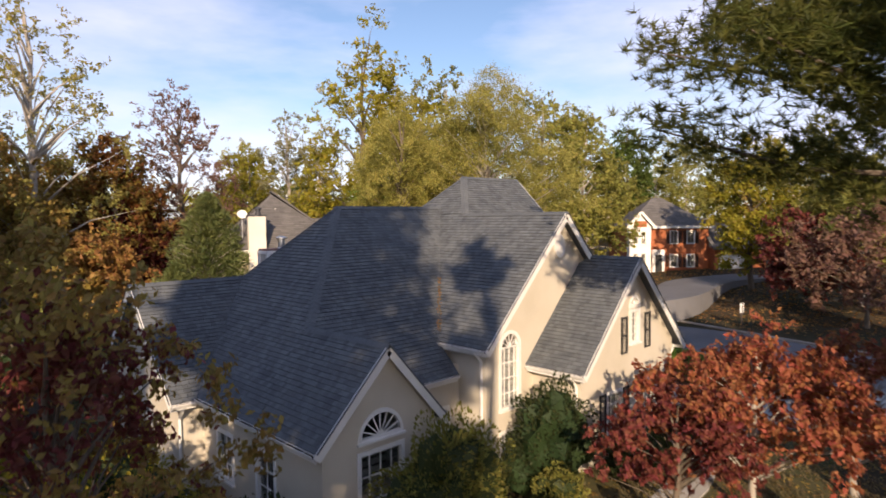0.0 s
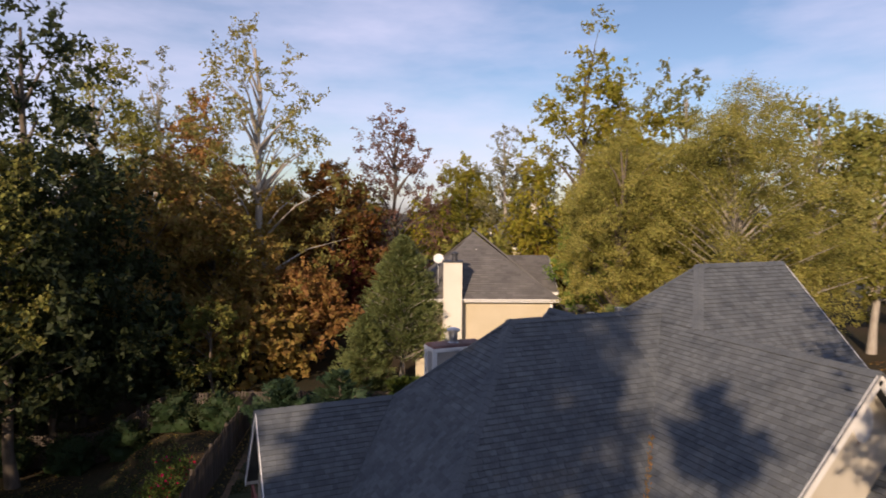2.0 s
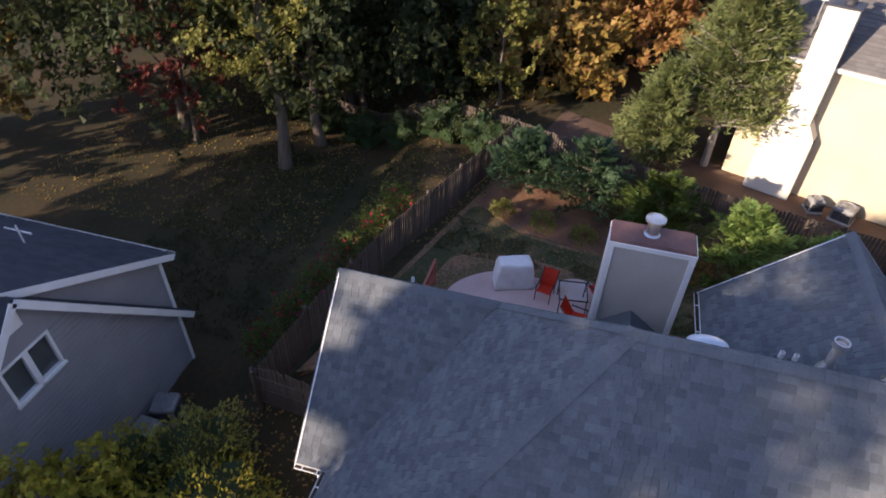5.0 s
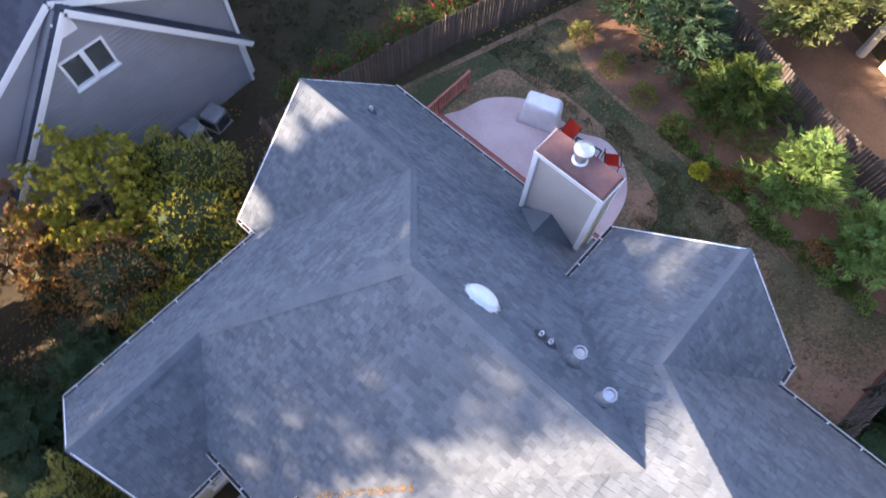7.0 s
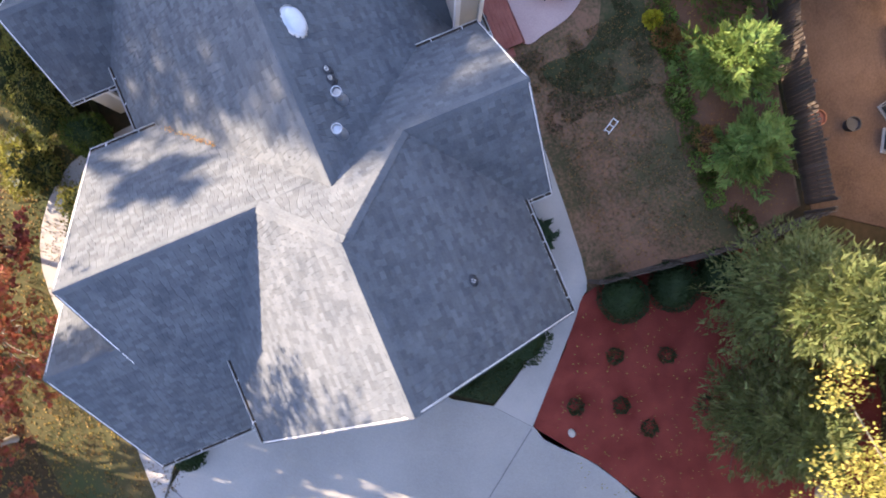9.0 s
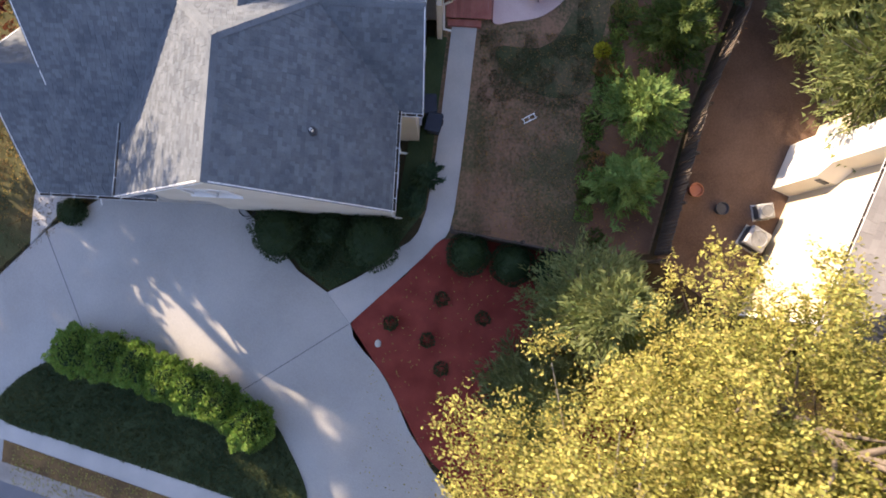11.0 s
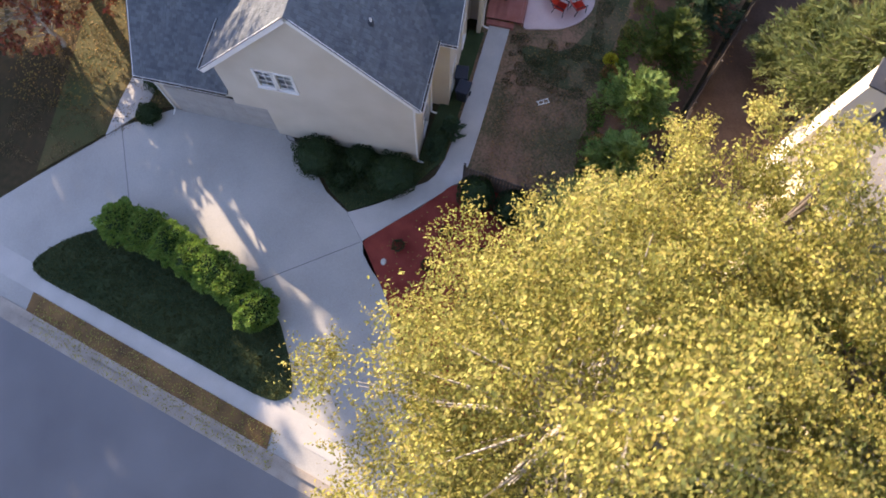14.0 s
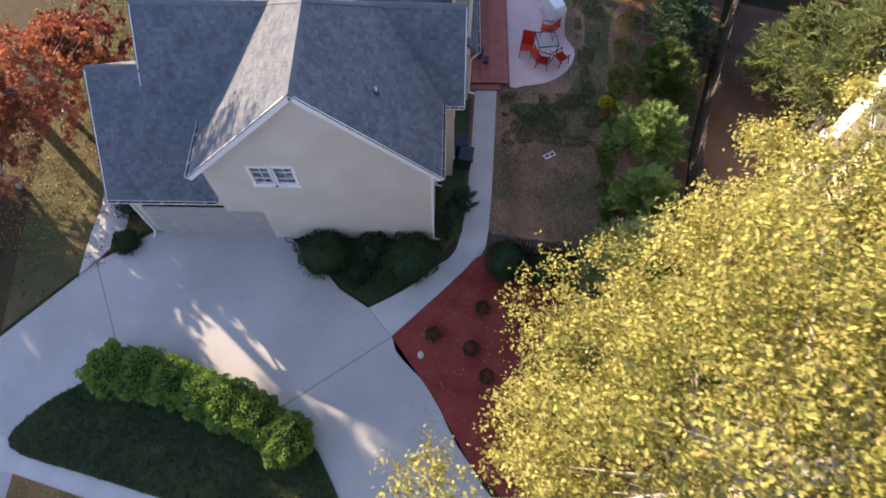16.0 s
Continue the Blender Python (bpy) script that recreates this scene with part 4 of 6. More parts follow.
# skylight dome
dome = tagged(new("light_tube_dome"), "frosted oval skylight dome on the roof", "skylight")
dome.location = on_main_back(14.30, 19.45)
prof = [(0.40, 0.0), (0.40, 0.03), (0.36, 0.05)] + [(0.36 * math.cos(a), 0.05 + 0.17 * math.sin(a)) for a in [math.pi / 2 * k / 8 for k in range(1, 9)]]
part("flashing", lathe([(0.44, 0.0), (0.44, 0.02), (0.38, 0.03), (0.38, 0.0)], 28, tilt_back @ Matrix.Diagonal((0.98, 0.80, 0.9, 1))), METAL, dome)
part("dome", lathe(prof, 28, tilt_back @ Matrix.Diagonal((0.98, 0.80, 0.9, 1))), DOME, dome, smooth=True)


def roof_pipe(at, h, r, material):
    ob = tagged(new("roof_flue"), "weathered metal flue pipe with a round cap on the roof", "flue", "roof flues")
    ob.location = at
    part("boot", lathe([(r * 2.0, -0.08), (r * 1.9, 0.06), (r * 1.05, 0.22), (r, 0.22)], 18), METAL, ob)
    part("pipe", lathe([(r, -0.1), (r, h)], 18), material, ob)
    part("collar", lathe([(r * 1.05, h - 0.1), (r * 1.5, h - 0.06), (r * 1.5, h + 0.06), (r * 1.25, h + 0.06), (r * 1.2, h - 0.02), (r * 0.9, h - 0.04), (r * 0.9, h - 0.1)], 18), METAL, ob)


roof_pipe(on_main_back(16.33, 19.75), 0.7, 0.085, PIPE)
roof_pipe(on_main_back(17.15, 19.45), 0.55, 0.085, METAL)


def roof_vent(at, m=Matrix.Identity(4)):
    ob = tagged(new("plumbing_vent"), "small dark plumbing vent with a rubber boot", "vent pipe", "plumbing vents")
    ob.matrix_basis = Matrix.Translation(at)
    part("boot", lathe([(0.16, 0.0), (0.15, 0.03), (0.07, 0.1), (0.05, 0.1)], 14, m), DARKMETAL, ob)
    part("pipe", lathe([(0.045, -0.05), (0.045, 0.25), (0.035, 0.25), (0.035, 0.1)], 12), WHITE, ob)


roof_vent(on_main_back(15.57, 19.72), tilt_back)
roof_vent(on_main_back(15.80, 19.72), tilt_back)
roof_vent(Vector((21.45, 20.95, 29.05 - 20.95)), tilt_back)
roof_vent(Vector((8.0, 22.4, 27.8 - 22.4)), tilt_back)


# ---- the tan neighbour ----
tan_house = thing("house", "two-storey tan stucco house with a dark hip roof", "house", (26.2, 37.0, 0), "", -21.5)


# local frame: x along the near wall (to the corner at 0), y away from the yard
E0 = 6.55
wall("wall", tan_house, (-8.6, 0), (0, 0), rect(0, 8.4, 0.1, E0), [], STUCCO_TAN)
wall("wall", tan_house, (0, 0), (0, 9.8), rect(0, 9.6, 0.1, E0), [rect(2, 3, 1, 2.4), rect(2, 3, 3.8, 5.2)], STUCCO_TAN)
wall("wall", tan_house, (0, 9.8), (-8.6, 9.8), rect(0, 8.4, 0.1, E0), [], STUCCO_TAN)
wall("wall", tan_house, (-8.6, 9.8), (-8.6, 0), rect(0, 9.6, 0.1, E0), [rect(3, 4, 3.8, 5.2), rect(6, 7, 3.8, 5.2)], STUCCO_TAN)
for hl in (rect(2, 3, 1, 2.4), rect(2, 3, 3.8, 5.2)):
    window(tan_house, (0, 0), (0, 9.8), hl, cols=2, rows=3)
for hl in (rect(3, 4, 3.8, 5.2), rect(6, 7, 3.8, 5.2)):
    window(tan_house, (-8.6, 9.8), (-8.6, 0), hl, cols=2, rows=3)
tr = new("roof")
tr.parent = tan_house
S = 0.84
zb = E0 - 0.1
x0, x1, y0, y1 = -9.0, 0.4, -0.4, 10.2
cx, run = -4.7, 4.7
pl = [
    ([[(x0, y0), (x1, y0), (cx, y0 + run)]], lambda x, y: zb + S * (y - y0), (0, 1)),
    ([[(x1, y0), (x1, y1), (cx, y1 - run), (cx, y0 + run)]], lambda x, y: zb + S * (x1 - x), (-1, 0)),
    ([[(x1, y1), (x0, y1), (cx, y1 - run)]], lambda x, y: zb + S * (y1 - y), (0, -1)),
    ([[(x0, y1), (x0, y0), (cx, y0 + run), (cx, y1 - run)]], lambda x, y: zb + S * (x - x0), (1, 0)),
]
for polys, zf, up in pl:
    roof_plane(tr, polys, zf, up, SHINGLE_DARK, slope=S, course=0.2, tab=0.5)
pk = zb + S * run
for a, b in (((x1, y0, zb), (cx, y0 + run, pk)), ((x0, y0, zb), (cx, y0 + run, pk)), ((cx, y0 + run, pk), (cx, y1 - run, pk)), ((x1, y1, zb), (cx, y1 - run, pk)), ((x0, y1, zb), (cx, y1 - run, pk))):
    ridge_cap(tr, a, b, SHINGLE_DARK)
for a, b, o in (((x0, y0, zb - 0.02), (x1, y0, zb - 0.02), (0, -1)), ((x1, y0, zb - 0.02), (x1, y1, zb - 0.02), (1, 0)), ((x0, y1, zb - 0.02), (x0, y0, zb - 0.02), (-1, 0))):
    fascia(tr, a, b)
    gutter(tr, Vector(a) + Vector((*o, 0)) * 0.016, Vector(b) + Vector((*o, 0)) * 0.016, o)
part("soffit", boxed((x0, y0, zb - 0.22), (x1, y1, zb - 0.19)), WHITE, tr)
part("corner_board", boxed((-0.12, -0.03, 0.1), (0.03, 0.12, E0 - 0.2), 0.005), WHITE, tan_house)
# side wing under a lower ridge, and the one-storey front wing
wall("wall", tan_house, (0.2, 4.6), (0.9, 4.6), rect(0, 0.7, 0.1, 6.2), [], STUCCO_TAN)
wall("wall", tan_house, (0.9, 4.6), (0.9, 11.4), [(0.2, 0.1), (6.8, 0.1), (6.8, 6.2), (3.4, 8.3), (0.2, 6.2)], [rect(2.9, 3.9, 3.6, 5.0)], STUCCO_TAN)
window(tan_house, (0.9, 4.6), (0.9, 11.4), rect(2.9, 3.9, 3.6, 5.0), cols=2, rows=3)
WING = ((lambda x, y: 6.3 + 0.6 * (y - 4.2), (0, 1), [(-2.6, 4.2), (1.3, 4.2), (1.3, 8.0), (-2.6, 8.0)]), (lambda x, y: 6.3 + 0.6 * (11.8 - y), (0, -1), [(-2.6, 8.0), (1.3, 8.0), (1.3, 11.8), (-2.6, 11.8)]))
for zf, up, poly in WING:
    roof_plane(tr, [poly], zf, up, SHINGLE_DARK, slope=0.6, course=0.2, tab=0.5)
ridge_cap(tr, (-2.6, 8.0, 8.58), (1.3, 8.0, 8.58), SHINGLE_DARK, slope=0.6)
fascia(tr, (0.4, 4.19, 6.28), (1.3, 4.19, 6.28))
fascia(tr, (1.31, 4.2, 6.28), (1.31, 8.0, 8.56), name="rake_board")
fascia(tr, (1.31, 8.0, 8.56), (1.31, 11.8, 6.28), name="rake_board")
wall("wall", tan_house, (1.1, 5.6), (5.6, 5.6), rect(0, 4.5, 0.1, 3.0), [], STUCCO_TAN)
wall("wall", tan_house, (5.6, 5.6), (5.6, 10.4), [(0.2, 0.1), (4.8, 0.1), (4.8, 3.0), (2.4, 4.7), (0.2, 3.0)], [], STUCCO_TAN)
roof_plane(tr, [[(1.1, 5.2), (6.0, 5.2), (6.0, 8.0), (1.1, 8.0)]], lambda x, y: 2.9 + 0.7 * (y - 5.2), (0, 1), SHINGLE_DARK, slope=0.7, course=0.2, tab=0.5)
roof_plane(tr, [[(1.1, 8.0), (6.0, 8.0), (6.0, 10.8), (1.1, 10.8)]], lambda x, y: 2.9 + 0.7 * (10.8 - y), (0, -1), SHINGLE_DARK, slope=0.7, course=0.2, tab=0.5)
fascia(tr, (1.1, 5.19, 2.88), (6.0, 5.19, 2.88))
fascia(tr, (6.01, 5.2, 2.88), (6.01, 8.0, 4.84), name="rake_board")
fascia(tr, (6.01, 8.0, 4.84), (6.01, 10.8, 2.88), name="rake_board")
# chimney breast with shoulders
tch = new("chimney")
tch.parent = tan_house
bm = bmesh.new()
prof = [(-7.35, 0.1), (-5.35, 0.1), (-5.35, 3.3), (-5.75, 4.0), (-5.75, 8.75), (-6.9, 8.75), (-6.9, 4.0), (-7.35, 3.3)]
f = bm.faces.new([bm.verts.new((x, -0.78, z)) for x, z in prof])
r = bmesh.ops.extrude_face_region(bm, geom=[f])
for v in r["geom"]:
    if isinstance(v, bmesh.types.BMVert):
        v.co.y = 0.0 if v.co.z < 4.1 else 0.15
part("chimney_breast", bm, STUCCO_PALE, tch, "cream stucco chimney breast with sloped shoulders")
part("chimney_stack", boxed((-6.88, -0.76, 5.5), (-5.77, 0.18, 8.74)), STUCCO_PALE, tch)
part("cap", boxed((-6.98, -0.86, 8.75), (-5.67, 0.25, 8.83), 0.01), DARKMETAL, tch)
part("flue", lathe([(0.2, 8.8), (0.2, 9.0), (0.16, 9.02), (0.16, 9.2), (0.25, 9.22), (0.25, 9.3), (0.05, 9.38)], 16, Matrix.Translation((-6.2, -0.3, 0))), DARKMETAL, tch)
part("clean_out_vent", boxed((-5.36, -0.6, 2.9), (-5.32, -0.2, 3.2)), DARKMETAL, tch)
dish = tagged(new("satellite_dish"), "grey satellite dish beside the chimney top", "satellite dish")
dish.matrix_basis = tan_house.matrix_basis @ Matrix.Translation((-7.2, 0.4, 8.4))
part("mast", barred((0, 0, -1.2), (0, 0, 0.4), 0.05, 0.05), METAL, dish)
part("reflector", lathe([(0.0, 0.0), (0.15, 0.02), (0.28, 0.07), (0.33, 0.1), (0.33, 0.12), (0.28, 0.09), (0.0, 0.02)], 20, Matrix.Translation((0, 0, 0.45)) @ Matrix.Rotation(radians(60), 4, "X")), WHITE, dish)
part("feed_arm", barred((0, 0, 0.4), (0, -0.45, 0.5), 0.03, 0.03), METAL, dish)
for x, y in ((-4.6, 3.0), (-3.4, 5.2)):
    v = roof_vent((tan_house.matrix_basis @ Vector((x, y, 0))).to_2d().to_3d() + Vector((0, 0, zb + S * (min(y - y0, run) if x > -5 else 3.0) - 0.2)))

def condenser(at, turn, w=0.78, h=0.85, label="grey air-conditioning condenser with a fan grille"):
    ob = thing("air_conditioner", label, "air conditioner", at, "outdoor condensers", turn)
    part("pad", boxed((-w * 0.55, -w * 0.55, 0), (w * 0.55, w * 0.55, 0.08), 0.01), CONCRETE, ob)
    part("cabinet", boxed((-w / 2, -w / 2, 0.08), (w / 2, w / 2, h), 0.05), ACMETAL, ob)
    bm = bmesh.new()
    for s in range(12):
        z = 0.16 + s * (h - 0.3) / 12
        for q in (-1, 1):
            beam(bm, (-w * 0.42, q * (w / 2 + 0.008), z), (w * 0.42, q * (w / 2 + 0.008), z), 0.016, 0.018)
            beam(bm, (q * (w / 2 + 0.008), -w * 0.42, z), (q * (w / 2 + 0.008), w * 0.42, z), 0.016, 0.018)
    part("louvres", bm, DARKMETAL, ob)
    part("fan_ring", lathe([(w * 0.30, h - 0.04), (w * 0.42, h - 0.02), (w * 0.42, h + 0.04), (w * 0.39, h + 0.05), (w * 0.37, h + 0.01)], 22), ACMETAL, ob)
    part("fan_well", lathe([(w * 0.37, h + 0.003), (w * 0.37, h + 0.008), (0.01, h + 0.008)], 22), DARKMETAL, ob)
    bm = bmesh.new()
    for k in range(6):
        g = math.pi * k / 6
        beam(bm, (w * 0.39 * math.cos(g), w * 0.39 * math.sin(g), h + 0.03), (-w * 0.39 * math.cos(g), -w * 0.39 * math.sin(g), h + 0.03), 0.014, 0.014)
    part("fan_guard", bm, ACMETAL, ob)
    return ob


condenser((21.95, 37.75, 0.24), 10, 0.62, 0.65)
condenser((23.1, 37.4, 0.24), -30, 0.85, 0.7)

# ---- the grey neighbour ----
grey = thing("house", "grey sided house with dark shingle roof and white trim", "house", (0, 0, 0))
GB = -2.3
W = ((-1.35, 12.9), (-1.35, 23.7))
wall("wall", grey, *W, [(0, GB), (10.8, GB), (10.8, 2.6), (5.5, 5.8), (0, 2.6)], [], SIDING_GREY)
wall("wall", grey, (-1.35, 23.7), (-13, 23.7), rect(0.2, 11.65, GB, 2.6), [rect(2, 3.2, -0.4, 1.2)], SIDING_GREY)
window(grey, (-1.35, 23.7), (-13, 23.7), rect(2, 3.2, -0.4, 1.2))
W2 = ((-1.0, 13.9), (-1.0, 23.45))
gw = rect(3.7, 4.42, 2.95, 4.15), rect(4.5, 5.22, 2.95, 4.15)
wall("wall", grey, *W2, [(0, GB), (9.55, GB), (9.55, 0.45), (4.5, 5.75), (0, 1.0)], gw, SIDING_GREY, 0.3)
for hl in gw:
    window(grey, *W2, hl, cols=1, rows=1, frame_w=0.045)
for i in range(34):
    z = GB + 0.15 + i * 0.19
    ya = 13.9 + max(0, (z - 1.0) / 1.05) + 0.02
    yb = 23.45 - max(0, (z - 0.45) / 1.05) - 0.02
    if yb - ya < 0.2:
        break
    spans = [(ya, yb)] if not (2.85 < z < 4.2) else [(ya, 17.5), (19.2, yb)]
    for a, b in spans:
        if b > a:
            part("siding_board", barred((-0.992, a, z), (-0.992, b, z), 0.022, 0.02), SIDING_GREY, grey)
part("gable_vent", boxed((-1.0, 18.1, 4.85), (-0.95, 18.7, 5.45), 0.02), WHITE, grey)
gr = new("roof")
gr.parent = grey
roof_plane(gr, [[(-14, 18.4), (-1.1, 18.4), (-1.1, 24.15), (-14, 24.15)]], lambda x, y: 6.05 - 0.58 * (y - 18.4), (0, -1), SHINGLE_NAVY, slope=0.58, course=0.2, tab=0.5)
roof_plane(gr, [[(-14, 12.5), (-1.1, 12.5), (-1.1, 18.4), (-14, 18.4)]], lambda x, y: 6.05 - 0.58 * (18.4 - y), (0, 1), SHINGLE_NAVY, slope=0.58, course=0.2, tab=0.5)
roof_plane(gr, [[(-1.4, 18.6), (-0.75, 18.6), (-0.75, 23.85), (-1.4, 23.85)]], lambda x, y: 5.85 - 1.05 * (y - 18.6), (0, -1), SHINGLE_NAVY, slope=1.05, course=0.2, tab=0.5)
roof_plane(gr, [[(-1.4, 13.5), (-0.75, 13.5), (-0.75, 18.6), (-1.4, 18.6)]], lambda x, y: 5.85 - 1.05 * (18.6 - y), (0, 1), SHINGLE_NAVY, slope=1.05, course=0.2, tab=0.5)
fascia(gr, (-1.09, 18.4, 6.03), (-1.09, 24.15, 2.7), 0.22, 0.03, WHITE, "rake_board")
fascia(gr, (-1.09, 12.5, 2.62), (-1.09, 18.4, 6.03), 0.22, 0.03, WHITE, "rake_board")
fascia(gr, (-0.74, 18.6, 5.83), (-0.74, 23.85, 0.32), 0.22, 0.03, WHITE, "rake_board")
fascia(gr, (-0.74, 13.5, 0.5), (-0.74, 18.6, 5.83), 0.22, 0.03, WHITE, "rake_board")
fascia(gr, (-14, 24.16, 2.7), (-1.1, 24.16, 2.7))
gutter(gr, (-14, 24.18, 2.68), (-1.1, 24.18, 2.68), (0, 1))
part("corner_board", boxed((-1.42, 23.6, GB), (-1.28, 23.74, 2.6), 0.005), WHITE, grey)
part("corner_board", boxed((-1.07, 23.34, GB), (-0.96, 23.47, 0.5), 0.005), WHITE, grey)
ant = tagged(new("roof_antenna"), "small white aerial on the grey roof", "antenna")
ant.location = (-4.6, 22.1, 6.05 - 0.58 * 3.7)
part("mast", barred((0, 0, -0.05), (0, 0, 0.7), 0.04, 0.04), WHITE, ant)
part("boom", barred((-0.5, 0, 0.5), (0.5, 0, 0.5), 0.03, 0.03), WHITE, ant)
roof_vent(Vector((-6.0, 21.0, 6.05 - 0.58 * 2.6)))
condenser((-0.3, 19.9, gz(-0.3, 19.9) - 0.02), 0)
condenser((-0.3, 20.95, gz(-0.3, 20.95) - 0.02), 15)
bx = thing("storage_box", "blue plastic crate on the ground by the wall", "crate", (-0.4, 18.6, gz(-0.4, 18.6)))
bm = boxed((-0.25, -0.3, 0), (0.25, 0.3, 0.3), 0.02)
part("crate_body", bm, BLUEPLASTIC, bx)
part("crate_rim", boxed((-0.28, -0.33, 0.26), (0.28, 0.33, 0.31), 0.01), BLUEPLASTIC, bx)

# ---- far houses ----
def far_house(at, turn, w, d, h, slope, wall_mat, label, front_windows):
    ob = thing("house", label, "house", at, "", turn)
    holes = [rect(x, x + 0.9, z, z + 1.5) for x, z in front_windows]
    wall("wall", ob, (0, 0), (w, 0), rect(0, w - 0.2, -0.5, h), holes, wall_mat)
    for hl in holes:
        window(ob, (0, 0), (w, 0), hl, cols=2, rows=2)
        shutter(ob, (0, 0), (w, 0), hl[0][0] - 0.45, hl[0][0] - 0.1, hl[0][1], hl[2][1])
        shutter(ob, (0, 0), (w, 0), hl[1][0] + 0.1, hl[1][0] + 0.45, hl[0][1], hl[2][1])
    wall("wall", ob, (w, 0), (w, d), rect(0, d - 0.2, -0.5, h), [], wall_mat)
    wall("wall", ob, (w, d), (0, d), rect(0, w - 0.2, -0.5, h), [], wall_mat)
    wall("wall", ob, (0, d), (0, 0), rect(0, d - 0.2, -0.5, h), [], wall_mat)
    rf = new("roof")
    rf.parent = ob
    o = 0.4
    run = d / 2 + o
    xa, xb, ya, yb = -o, w + o, -o, d + o
    cy = d / 2
    zf = [lambda x, y: h + slope * (y - ya), lambda x, y: h + slope * (xb - x), lambda x, y: h + slope * (yb - y), lambda x, y: h + slope * (x - xa)]
    for polys, z, up in (([[(xa, ya), (xb, ya), (xb - run, cy), (xa + run, cy)]], zf[0], (0, 1)), ([[(xb, ya), (xb, yb), (xb - run, cy)]], zf[1], (-1, 0)),
                         ([[(xb, yb), (xa, yb), (xa + run, cy), (xb - run, cy)]], zf[2], (0, -1)), ([[(xa, yb), (xa, ya), (xa + run, cy)]], zf[3], (1, 0))):
        roof_plane(rf, polys, z, up, SHINGLE_DARK, slope=slope, course=0.35, tab=0.8)
    for a, b in (((xa, ya, h), (xb, ya, h)), ((xb, ya, h), (xb, yb, h)), ((xa, yb, h), (xa, ya, h))):
        fascia(rf, a, b, 0.3, 0.05)
    return ob


# red brick house: white bay with a gable, arched centre window, white garage
bh = far_house((66.6, 36.6, 1.9), -44, 9.5, 8.5, 5.4, 0.75, BRICK, "two-storey red brick house with white bay and grey hip roof", [(2.9, 0.5), (4.9, 0.5), (6.9, 0.5), (4.9, 3.3), (6.9, 3.3)])
wall("wall", bh, (-0.2, -0.9), (2.3, -0.9), [(0, -0.5), (2.5, -0.5), (2.5, 5.5), (1.25, 6.9), (0, 5.5)], [rect(0.4, 1.0, 0.5, 2.2), rect(1.3, 1.9, 0.5, 2.2), rect(0.4, 1.0, 3.3, 4.8), rect(1.3, 1.9, 3.3, 4.8)], WHITE)
for hl in (rect(0.4, 1.0, 0.5, 2.2), rect(1.3, 1.9, 0.5, 2.2), rect(0.4, 1.0, 3.3, 4.8), rect(1.3, 1.9, 3.3, 4.8)):
    window(bh, (-0.2, -0.9), (2.3, -0.9), hl, cols=1, rows=2)
wall("wall", bh, (2.3, -0.9), (2.3, 0.2), rect(0.2, 1.1, -0.5, 5.4), [], WHITE)
wall("wall", bh, (-0.2, 0.2), (-0.2, -0.9), rect(0, 0.9, -0.5, 5.4), [], WHITE)
part("gable_face", boxed((0.3, -0.96, 5.3), (1.8, -0.9, 6.0)), BRICK, bh)
roof_plane(bh, [[(-0.6, -1.3), (1.05, -1.3), (1.05, 3.0), (-0.6, 3.0)]], lambda x, y: 5.4 + 1.1 * (x + 0.6), (1, 0), SHINGLE_DARK, slope=1.1, course=0.35, tab=0.8)
roof_plane(bh, [[(1.05, -1.3), (2.7, -1.3), (2.7, 3.0), (1.05, 3.0)]], lambda x, y: 5.4 + 1.1 * (2.7 - x), (-1, 0), SHINGLE_DARK, slope=1.1, course=0.35, tab=0.8)
fascia(bh, (-0.6, -1.31, 5.38), (1.05, -1.31, 7.2), 0.3, 0.05, WHITE, "rake_board")
fascia(bh, (1.05, -1.31, 7.2), (2.7, -1.31, 5.38), 0.3, 0.05, WHITE, "rake_board")
part("door_surround", boxed((2.7, -0.25, -0.3), (4.2, 0.02, 2.6), 0.03), WHITE, bh)
part("front_door", boxed((3.05, -0.3, -0.2), (3.85, -0.22, 2.0), 0.02), SHUTTER, bh)
part("garage_wing", boxed((9.5, -1.5, -0.5), (15.5, 6.0, 2.7)), BRICK, bh)
part("garage_door", boxed((10.0, -1.56, -0.3), (13.0, -1.49, 2.0), 0.02), WHITE, bh)
roof_plane(bh, [[(9.2, -1.9), (16, -1.9), (16, 2.3), (9.2, 2.3)]], lambda x, y: 2.7 + 0.7 * (y + 1.9), (0, 1), SHINGLE_DARK, slope=0.7, course=0.35, tab=0.8)
# the curve of grey street before the brick house, in asphalt
flat("far_drive", "grey asphalt street curve in front of the brick house", "driveway", smooth_line([(52, 26), (60, 28), (70, 26), (74, 23), (71, 20), (62, 23), (50, 21), (44, 22)], 4, True), 2.0, ASPHALT, -1.0)
th = far_house((75.5, 48.5, 1.8), -40, 6.5, 7.0, 3.4, 0.8, STUCCO_TAN, "tan house with a grey gabled roof", [(2.0, 0.6)])
hb = far_house((34.0, 62.0, 0.5), -15, 10.0, 8.0, 7.6, 0.8, STUCCO_TAN, "far tan house with grey roof and white chimney", [(2, 4.5), (6, 4.5)])
part("chimney", boxed((6, 3, 8), (7.2, 4, 12.4), 0.03), WHITE, hb)
wh = far_house((9.0, 72.0, -0.5), -10, 8.0, 7.0, 6.5, 0.6, WHITE, "white house half hidden in the woods", [(1.5, 0.8), (4.5, 0.8), (1.5, 3.8), (4.5, 3.8)])
sg = thing("yard_sign", "small white sign board on a wooden post", "sign", (46.5, 16.5, gz(46.5, 16.5)))
